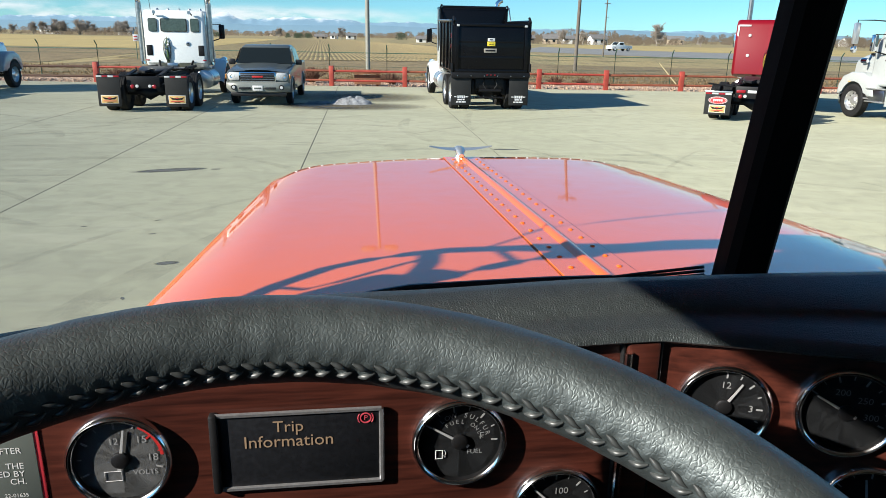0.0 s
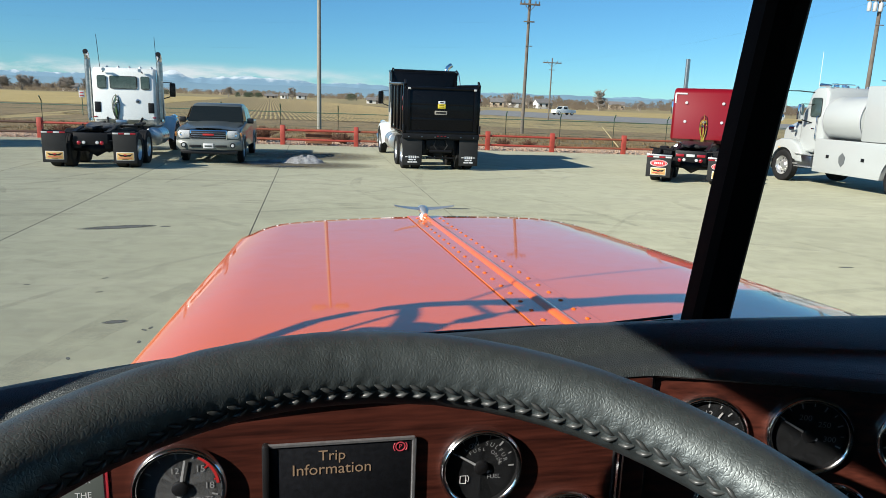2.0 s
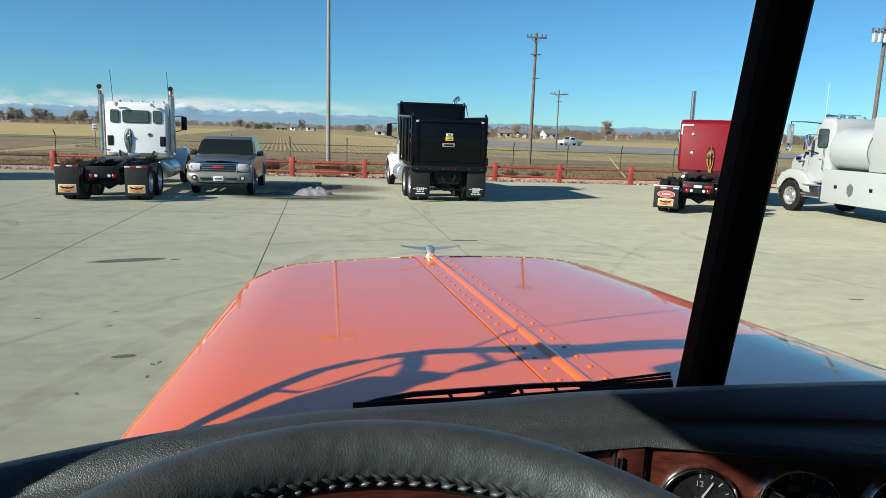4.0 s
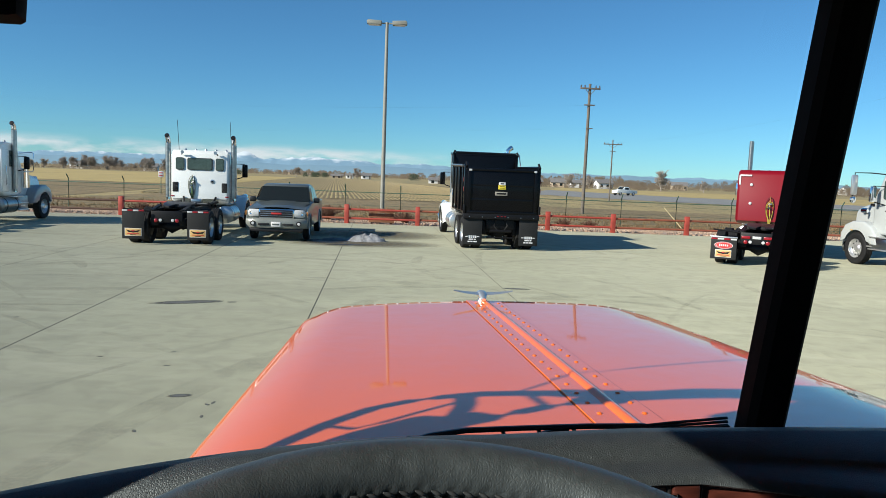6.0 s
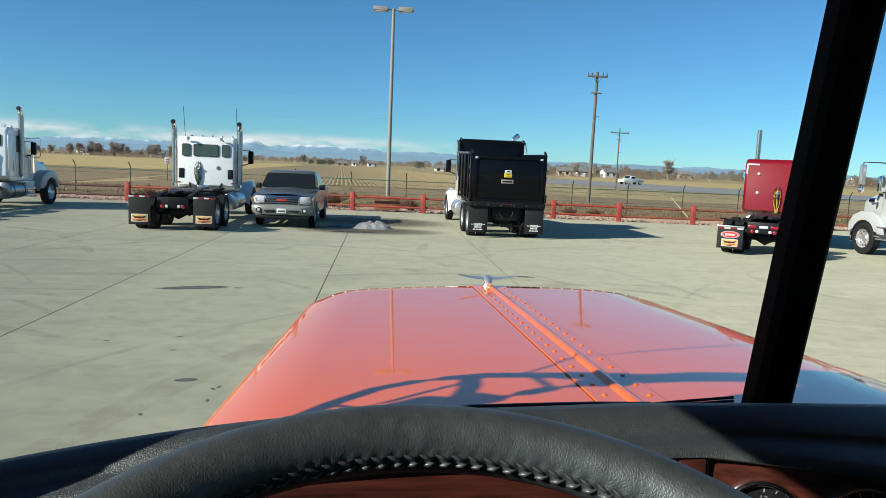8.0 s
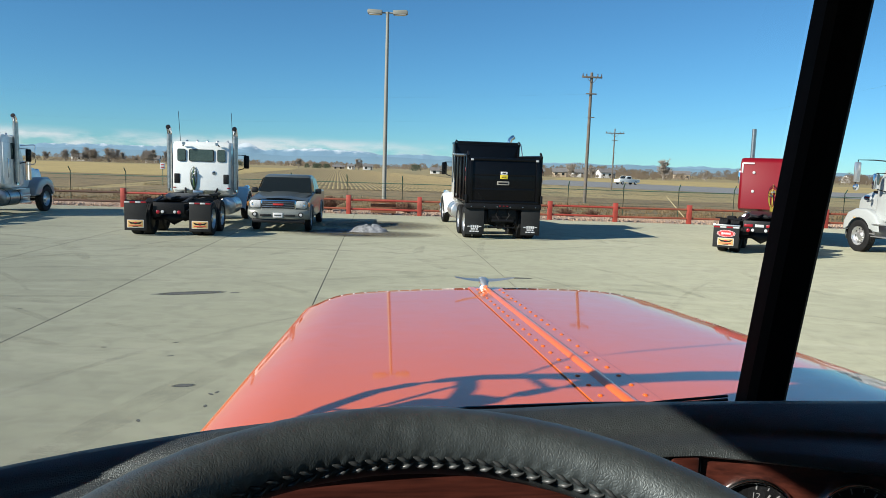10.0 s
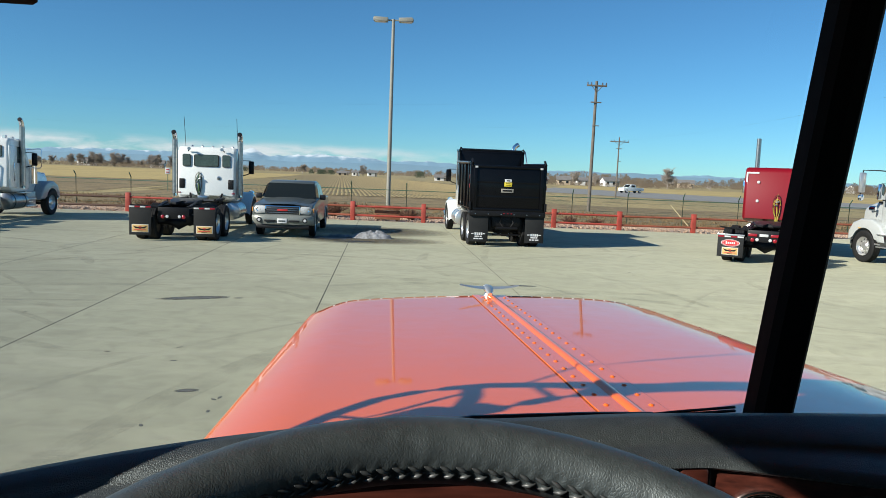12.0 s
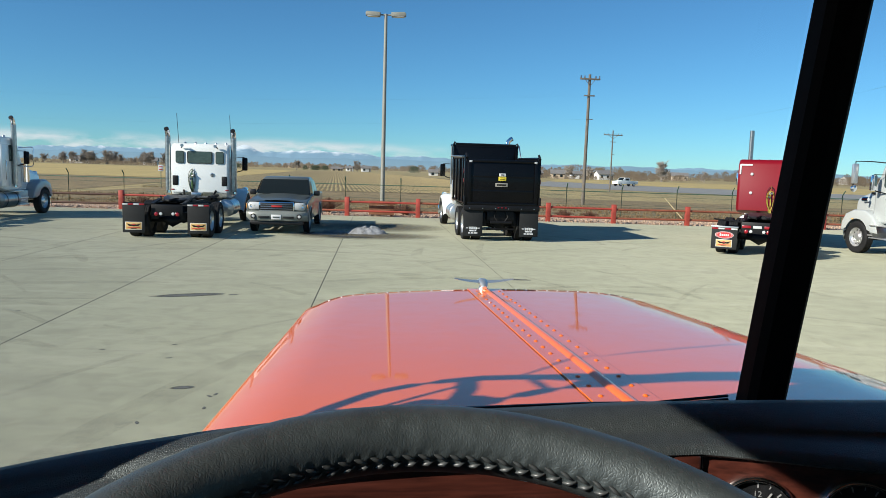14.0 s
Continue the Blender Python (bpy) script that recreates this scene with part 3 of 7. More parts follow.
def gauge(u, z, r, label, low, high, needle, marks, texts, red=(), face=GAUGE_BLACK):
    """A round dial: chrome bezel, black face with ticks, pointer and cap, under glass. Angles in degrees, anticlockwise from right."""
    g = thing("gauge", panel_pose(u, z), label, "gauge", "dashboard gauges")
    bm = BM()
    lathe(bm, [(r * 0.99, 0.0), (r, 0.003), (r * 0.985, 0.0058), (r * 0.94, 0.0076), (r * 0.89, 0.0070), (r * 0.865, 0.0054)], seg=48, cap=False)
    part("bezel", bm, BEZEL, g, "chrome bezel", 60)
    bm = BM()
    lathe(bm, [(r * 0.872, 0.0057), (r * 0.866, 0.0)], seg=48, cap=False)
    part("dial_well", bm, BLACK_PLASTIC, g)
    bm = BM()
    lathe(bm, [(r * 0.865, 0.0012), (0.0005, 0.0012)], seg=48)
    part("face", bm, face, g)
    for k in range(marks):
        a = radians(low + (high - low) * k / (marks - 1))
        big = k % 2 == 0
        bm = BM()
        n = r * (0.13 if big else 0.08)
        box(bm, (0, 0, 0), (n, r * (0.035 if big else 0.022), 0.0004))
        o = part("tick", bm, RED_INK if k in red else DIAL_INK, g)
        o.matrix_basis = Matrix.Translation((math.cos(a) * (r * 0.80 - n / 2), math.sin(a) * (r * 0.80 - n / 2), 0.0016)) @ Matrix.Rotation(a, 4, "Z")
    a = radians(needle)
    bm = BM()
    prism(bm, [(-r * 0.22, -r * 0.035), (r * 0.66, -r * 0.018), (r * 0.66, r * 0.018), (-r * 0.22, r * 0.035)], "z", 0.0026, 0.0032)
    o = part("needle", bm, NEEDLE_GREY, g, "white pointer")
    o.matrix_basis = Matrix.Rotation(a, 4, "Z")
    bm = BM()
    lathe(bm, [(r * 0.17, 0.0014), (r * 0.17, 0.0036), (r * 0.13, 0.0044), (0.0005, 0.0046)], seg=24)
    part("cap", bm, BLACK_PLASTIC, g)
    for tx, x, y, s in texts:
        writing("numeral", tx, r * s, pose(x * r, y * r, 0.0018), DIAL_INK, g)
    bm = BM()
    lathe(bm, [(r * 0.87, 0.0060), (r * 0.5, 0.0068), (0.0005, 0.0070)], seg=32)
    p = part("lens", bm, GAUGE_GLASS, g, "clear lens")
    p.visible_shadow = False
    return g


g = gauge(-0.635, 1.9300, 0.0365, "round chrome voltmeter on the wood panel", 205, -15, 80, 9, [("12", -0.10, 0.40, 0.20), ("15", 0.42, 0.42, 0.22), ("18", 0.60, 0.02, 0.22), ("VOLTS", 0.44, -0.30, 0.16)], (6, 7), GAUGE_SUNLIT)
bm = BM()
loft(bm, [[(q * 0.0365 * math.cos(radians(a)), q * 0.0365 * math.sin(radians(a)), 0.0017) for a in range(5, 62, 4)] for q in (0.755, 0.815)])
part("red_zone", bm, RED_INK, g, "red arc")
bm = BM()
w, h = 0.0058, 0.0038
tube(bm, [(-w, -h, 0), (w, -h, 0), (w, h, 0), (-w, h, 0)], 0.0003, 4, True)
o = part("battery_icon", bm, WHITE_INK, g)
o.location = (-0.0062, -0.0131, 0.0018)
g = gauge(-0.392, 1.929, 0.0365, "round chrome fuel gauge on the wood panel", 150, 0, 148, 7, [("F", 0.46, 0.10, 0.22), ("FUEL", 0.32, -0.26, 0.15)])
for word, rad, mid, size in (("LOW SULFUR", 0.60, 72, 0.15), ("FUEL ONLY", 0.45, 68, 0.13)):
    for k, ch in enumerate(word):
        a = mid - (k - (len(word) - 1) / 2) * size * 50 / rad
        if ch != " ":
            writing("dial_letter", ch, 0.0365 * size, Matrix.Translation((rad * 0.0365 * math.cos(radians(a)), rad * 0.0365 * math.sin(radians(a)), 0.0018)) @ pose(0, 0, 0, 0, 0, a - 90), DIAL_INK, g)
bm = BM()
tube(bm, [(-0.0028, -0.0035, 0), (0.0022, -0.0035, 0), (0.0022, 0.0035, 0), (-0.0028, 0.0035, 0)], 0.0004, 4, True)
tube(bm, [(0.0022, 0.0, 0), (0.0042, -0.0028, 0), (0.0046, 0.002, 0), (0.0034, 0.0035, 0)], 0.0003, 4)
o = part("pump_icon", bm, WHITE_INK, g)
o.location = (-0.0150, -0.0105, 0.0018)
gauge(-0.314, 1.865, 0.0365, "round chrome gauge below the fuel gauge", 220, -40, 135, 13, [("100", 0.12, 0.38, 0.22), ("50", -0.42, 0.1, 0.22)])
gauge(-0.1915, 1.9555, 0.0350, "round chrome clock gauge on the wood panel", 90, -180, 60, 13, [("12", 0.0, 0.50, 0.22), ("3", 0.56, 0.0, 0.22)])
gauge(-0.112, 1.962, 0.0360, "round chrome temperature gauge on the wood panel", 150, -20, 152, 9, [("200", -0.12, 0.42, 0.2), ("250", 0.32, 0.28, 0.2), ("300", 0.48, -0.08, 0.2)])
gauge(-0.029, 1.966, 0.0360, "round chrome pressure gauge on the wood panel", 200, -20, 150, 9, [])
gauge(-0.165, 1.884, 0.0350, "round chrome gauge marked around zero", 200, -20, 100, 9, [("-75", -0.36, 0.20, 0.2), ("0", 0.0, 0.50, 0.2), ("+75", 0.36, 0.20, 0.2)])
gauge(-0.087, 1.886, 0.0350, "round chrome lower gauge on the wood panel", 200, -20, 100, 9, [])

# warning placard at the panel's end
placard = thing("warning_placard", panel_pose(-0.735, 1.930), "black warning placard with red border and white lettering", "sign")
bm = BM()
box(bm, (0, 0, 0.0006), (0.096, 0.072, 0.0012), 0.0005)
part("border", bm, PLACARD_RED, placard, "red border")
bm = BM()
box(bm, (0, 0, 0.0014), (0.090, 0.066, 0.0010), 0.0004)
# black plate greyed in its colour to stand for sky glare
part("plate", bm, mat("placard_glare", (0.15, 0.17, 0.15), 0.5), placard)
for tx, y, s in (("AFTER", 0.0120, 0.0066), ("THE", 0.0, 0.0066), ("ARTED BY", -0.0062, 0.0066), ("CH.", -0.0124, 0.0066), ("22-01635", -0.0235, 0.0042)):
    o = writing("lettering", tx, s, pose(0.036, y, 0.0022), WHITE_INK, placard)
    o.location.x -= max(v.co.x for v in o.data.vertices)

# trip display
disp = thing("trip_display", panel_pose(-0.5095, 1.9312), "black trip computer display with amber text and silver frame", "display")
bm = BM()
w, h, d = 0.0590, 0.0300, 0.006
for a, b in (((-w, h), (w, h)), ((w, h), (w, -h)), ((w, -h), (-w, -h))):
    tube(bm, [(a[0], a[1], 0.0032), (b[0], b[1], 0.0032)], 0.0019, 6)
part("bezel", bm, SILVER, disp, "speckled silver bezel")
bm = BM()
box(bm, (-0.0600, 0, 0.003), (0.006, 0.064, 0.008), 0.002)
part("side_frame", bm, BLACK_PLASTIC, disp)
bm = BM()
box(bm, (-0.002, 0, 0.0012), (0.118, 0.060, 0.004), 0.001)
part("screen", bm, SCREEN, disp, "dark glossy screen")
writing("text", "Trip", 0.0128, pose(-0.008, 0.0190, 0.0036), AMBER, disp)
writing("text", "Information", 0.0136, pose(-0.008, 0.0072, 0.0036), AMBER, disp)
bm = BM()
lathe(bm, [(0.0042, 0.0034), (0.0042, 0.0040), (0.0034, 0.0040), (0.0034, 0.0034)], seg=24, cap=False)
for s in (0, 180):
    tube(bm, [(0.0056 * math.cos(radians(a + s)), 0.0056 * math.sin(radians(a + s)), 0.0038) for a in (-38, -19, 0, 19, 38)], 0.0004, 4)
o = part("brake_icon", bm, ICON_RED, disp, "red parking brake symbol")
o.location = (0.0475, 0.0230, 0)
writing("brake_letter", "P", 0.0058, pose(0.0475, 0.0230, 0.0038), ICON_RED, disp)

# ---- steering wheel ----
WHEEL = TRUCK @ pose(-0.4946, 0.1373, 1.9991, 18.1, 3.83)
wheel = thing("steering_wheel", WHEEL, "black grained leather steering wheel with laced seam", "steering wheel")
RR, RT = 0.2464, 0.0216
STITCHES, AROUND, SEAM_AT = 138, 36, 3.15


def rim_point(i, b, lift=0.0):
    """A point of the padded rim: i sixths of a stitch along, b round the section."""
    a = 2 * math.pi * i / (STITCHES * 6)
    d = b - SEAM_AT
    q = RT + lift - 0.0009 * math.exp(-(d / 0.075) ** 2)
    q += 0.0005 * math.cos(2 * math.pi * i / 6 + 5.0 * abs(d)) * math.exp(-((abs(d) - 0.17) / 0.15) ** 2)
    q += 0.0004 * noise.noise((a * RR * 60, d * RT * 60, 2.0))
    return (RR + q * math.cos(b)) * math.cos(a), (RR + q * math.cos(b)) * math.sin(a), q * math.sin(b)


# the section is divided more finely towards the seam
RING = [SEAM_AT + math.pi * t * (0.35 + 0.65 * abs(t)) for t in [2 * k / AROUND - 1 for k in range(AROUND)]]
bm = BM()
uv = bm.loops.layers.uv.new("around")
N = STITCHES * 6
vs = [[bm.verts.new(rim_point(i, b)) for b in RING] for i in range(N)]
for i in range(N):
    a, b = vs[i], vs[(i + 1) % N]
    for k in range(AROUND):
        k2 = (k + 1) % AROUND
        f = bm.faces.new((a[k], a[k2], b[k2], b[k]))
        end = RING[k2] if k2 else RING[0] + 2 * math.pi
        for lp, (p, q) in zip(f.loops, ((i, RING[k]), (i, end), (i + 1, end), (i + 1, RING[k]))):
            lp[uv].uv = (2 * math.pi * RR * p / N, RT * q)
part("rim", bm, RIM_LEATHER, wheel, "grained black leather rim", 80)
SEAM = mat("seam_leather", (0.050, 0.056, 0.057), 0.42, spec=0.8)
# laced seam along the inner side: pairs of slanting stitches that pull the leather into puckers
bm = BM()
for k, (off, slant) in enumerate(((0.0025, 1), (-0.0025, -1))):
    for i in range(STITCHES):
        pts = []
        for t in (-1, -0.5, 0, 0.5, 1):
            x, y, z = rim_point(6 * (i + 0.25 * k) + 2.4 * t, SEAM_AT + (off + slant * 0.0019 * t) / RT, 0.0003 + 0.0004 * (1 - t * t))
            pts.append((x, y, z))
        tube(bm, pts, [0.0005, 0.0012, 0.0016, 0.0013, 0.0005], 6)
tagged(part("stitching", bm, SEAM, wheel, "laced black thread seam", 60), kind="stuff")
bm = BM()
lathe(bm, [(0.085, -0.075), (0.085, -0.055), (0.06, -0.045), (0.001, -0.042)], seg=32)
part("hub", bm, BLACK_PLASTIC, wheel)
for a in (215, 325):
    bm = BM()
    t = radians(a)
    tube(bm, [(0.07 * math.cos(t), 0.07 * math.sin(t), -0.06), (0.15 * math.cos(t), 0.15 * math.sin(t), -0.035), (0.222 * math.cos(t), 0.222 * math.sin(t), -0.004)], [0.02, 0.016, 0.014], 10)
    part("spoke", bm, BLACK_PLASTIC, wheel)
bm = BM()
tube(bm, [(0, 0, -0.07), (0, 0.10, -0.35), (0, 0.20, -0.62)], 0.035, 12)
part("column", bm, CABIN_BLACK, wheel)

# ---- wiper ----
wiper = thing("wiper", TRUCK, "black windshield wiper with slotted frame resting along the glass", "wiper")
P0, P1 = Vector((-0.030, 0.828, 1.936)), Vector((-0.480, 0.832, 1.919))
bm = BM()
tube(bm, [P0.lerp(P1, t) + Vector((0, 0, h)) for t, h in ((0, 0.000), (0.3, -0.004), (0.6, -0.003), (0.85, 0.002), (1, 0.004))], [0.006, 0.006, 0.0055, 0.005, 0.004], 6)
part("blade", bm, RUBBER, wiper)
bm = BM()
tube(bm, [P0.lerp(P1, t) + Vector((0, 0.010, h)) for t, h in ((0.26, 0.005), (0.45, 0.008), (0.65, 0.009), (0.82, 0.009), (0.93, 0.004), (0.97, 0.000))], [0.004, 0.004, 0.0038, 0.004, 0.0035, 0.003], 6)
for t, h in ((0.26, 0.003), (0.37, 0.006), (0.48, 0.007), (0.59, 0.008), (0.70, 0.008)):
    tube(bm, [P0.lerp(P1, t) + Vector((0, 0.006, -0.004)), P0.lerp(P1, t + 0.01) + Vector((0, 0.010, h))], 0.0028, 6)
part("frame", bm, BLACK_PLASTIC, wiper, "slotted black frame")
bm = BM()
for k in range(5):
    tube(bm, [P0.lerp(P1, -0.002 * k) + Vector((0, 0.003 * k, -0.006 + 0.0042 * k)), P0.lerp(P1, 0.18) + Vector((0, 0.003 * k, -0.005 + 0.003 * k)), P0.lerp(P1, 0.30) + Vector((0, 0.002 * k, -0.003 + 0.002 * k))], 0.0022, 5)
part("rubber_strip", bm, RUBBER, wiper, "splayed rubber strips")
bm = BM()
tube(bm, [P0.lerp(P1, 0.5) + Vector((0, 0.016, 0.004)), Vector((-0.40, 0.86, 1.885)), Vector((-0.60, 0.89, 1.86))], [0.005, 0.008, 0.012], 6)
part("arm", bm, BLACK_PLASTIC, wiper)

# inner sun visor folded up at the driver's side
visor = thing("inner_visor", TRUCK, "dark folded sun visor above the driver's window", "visor")
bm = BM()
prism(bm, [(0.49, 2.377), (0.51, 2.374), (0.55, 2.62), (0.52, 2.62)], "x", -1.02, -0.803, 0.006)
part("panel", bm, CABIN_BLACK, visor)
bm = BM()
tube(bm, [(-0.90, 0.53, 2.60), (-0.90, 0.56, 2.66)], 0.008, 8)
part("hinge", bm, BLACK_PLASTIC, visor)
# ---- parked trucks ----
# white paint at a lower, nearly even tone
OFF_WHITE = mat("off_white_paint", (0.47, 0.495, 0.48), 0.32, coat=0.4, vary=0.025, scale=0.8)
RED_PAINT = mat("red_paint", (0.20, 0.002, 0.009), 0.5, coat=0.35, spec=0.2)
BLACK_PAINT = mat("black_paint", (0.004, 0.004, 0.005), 0.3, spec=0.16, coat=0.14, vary=0.2, scale=2)
FRAME_BLACK = mat("frame_black", (0.009, 0.009, 0.010), 0.5, spec=0.25, vary=0.35, scale=5)
FLAP_RUBBER = mat("flap_rubber", (0.026, 0.027, 0.027), 0.7, spec=0.2, vary=0.25, scale=4)
ALLOY = mat("polished_alloy", (0.68, 0.68, 0.66), 0.28, 0.75, vary=0.05, scale=8)
DARK_GLASS = mat("dark_glass", (0.012, 0.016, 0.016), 0.06, spec=0.4)
CAB_GLASS = mat("green_tinted_glass", (0.050, 0.075, 0.070), 0.06, spec=0.8, vary=0.5, scale=3)
TAIL_RED = mat("tail_lens", (0.30, 0.006, 0.012), 0.2, coat=0.8)
CLEAR_LENS = mat("clear_lens", (0.58, 0.59, 0.58), 0.12, coat=0.8)
DECK = mat("dark_tread_plate", (0.10, 0.10, 0.10), 0.4, 0.6, vary=0.5, scale=6, bump=0.4, bscale=40)
GOLD = mat("gold_print", (0.62, 0.40, 0.15), 0.5)
YELLOW_PRINT = mat("yellow_print", (0.80, 0.62, 0.05), 0.5)
HOSE_GREEN = mat("green_hose", (0.05, 0.10, 0.03), 0.5)
HOSE_BLACK = mat("black_hose", (0.02, 0.02, 0.02), 0.5)
HOSE_YELLOW = mat("yellow_hose", (0.45, 0.36, 0.05), 0.5)
GREY_PAINT = mat("pewter_paint", (0.112, 0.128, 0.121), 0.34, 0.2, coat=0.5, vary=0.05, scale=2)
PEWTER = mat("pewter_trim", (0.262, 0.275, 0.245), 0.35, 0.25, vary=0.06, scale=3)
# fender grey, with the shade it stands in put into the colour
FENDER_SHADE = mat("shaded_fender_grey", (0.30, 0.32, 0.33), 0.3, coat=0.5, vary=0.06, scale=2)
STACK_STEEL = mat("stack_steel", (0.40, 0.40, 0.39), 0.3, 0.9, vary=0.3, scale=9)
ROLL = pose(0, 0, 0, 0, 90, 0)

_tyre = BM()
lathe(_tyre, [(0.30, -0.11), (0.36, -0.135), (0.44, -0.14), (0.485, -0.128), (0.505, -0.11), (0.508, -0.07), (0.500, -0.065), (0.500, -0.05), (0.508, -0.045), (0.508, -0.01), (0.500, -0.006), (0.500, 0.006), (0.508, 0.01), (0.508, 0.045), (0.500, 0.05), (0.500, 0.065), (0.508, 0.07), (0.505, 0.11), (0.485, 0.128), (0.44, 0.14), (0.36, 0.135), (0.30, 0.11)], ROLL, 40, False)
_rim = BM()
lathe(_rim, [(0.305, 0.12), (0.30, 0.10), (0.28, 0.06), (0.25, 0.03), (0.19, 0.035), (0.15, 0.045), (0.12, 0.085), (0.08, 0.10), (0.001, 0.105)], ROLL, 32, False)
for k in range(10):
    a = 2 * math.pi * k / 10
    lathe(_rim, [(0.016, 0.03), (0.016, 0.062), (0.001, 0.066)], ROLL @ Matrix.Translation((0.165 * math.cos(a), 0.165 * math.sin(a), 0)), 6)
_drum = BM()
lathe(_drum, [(0.30, -0.10), (0.29, -0.04), (0.10, -0.02), (0.001, 0.0)], ROLL, 20)
_keep = {}


def road_wheel(parent, x, y, side, r=0.508, alloy=True):
    """A tyre on its rim, its outer face to the side +1 or -1."""
    m = pose(x, y, r) @ Matrix.Diagonal((side * r / 0.508, r / 0.508, r / 0.508, 1))
    if "drum" not in _keep:
        _keep["drum"] = part("wheel", _drum, FRAME_BLACK, parent)
        _keep["tyre"] = part("tyre", _tyre, RUBBER, _keep["drum"], "black rubber tyre", 40)
        _keep["rim"] = part("rim", _rim, ALLOY, _keep["drum"], "polished rim", 40)
        for k in range(10):
            a = 2 * math.pi * (k + 0.5) / 10
            hole = BM()
            lathe(hole, [(0.027, 0.0), (0.024, 0.006), (0.001, 0.006)], ROLL @ Matrix.Translation((0.225 * math.cos(a), 0.225 * math.sin(a), 0.030)), 8)
            part("hand_hole", hole, FRAME_BLACK, _keep["drum"])
        _keep["drum"].matrix_basis = m
        return _keep["drum"]
    return again(_keep["drum"], parent, m)


def simple(name, parent, material, c, s, bevel=0.01, label="", m=None):
    bm = BM()
    box(bm, c, s, bevel, m)
    return part(name, bm, material, parent, label)


def bar(name, parent, material, pts, r, seg=8, label=""):
    bm = BM()
    tube(bm, pts, r, seg)
    return part(name, bm, material, parent, label, 60)


def window(parent, c, w, h, face, name="window", r=0.06):
    """A rounded dark pane in a rubber frame; face: 'y-' looks back, 'x' looks to the side."""
    n, pts = 5, []
    for cx, cz, a0 in ((w / 2 - r, h / 2 - r, 0), (-w / 2 + r, h / 2 - r, 90), (-w / 2 + r, -h / 2 + r, 180), (w / 2 - r, -h / 2 + r, 270)):
        pts += [(cx + r * math.cos(radians(a0 + 90 * k / n)), cz + r * math.sin(radians(a0 + 90 * k / n))) for k in range(n + 1)]
    ax = "y" if face[0] == "y" else "x"
    bm = BM()
    prism(bm, pts, ax, -0.012, 0.012)
    o = part(name, bm, RUBBER, parent, "rounded window in black rubber", 30)
    o.location = c
    bm = BM()
    prism(bm, [(0.93 * p, 0.93 * q) for p, q in pts], ax, -0.016, 0.016)
    part("pane", bm, CAB_GLASS, o, "dark green tinted pane", 30)
    return o


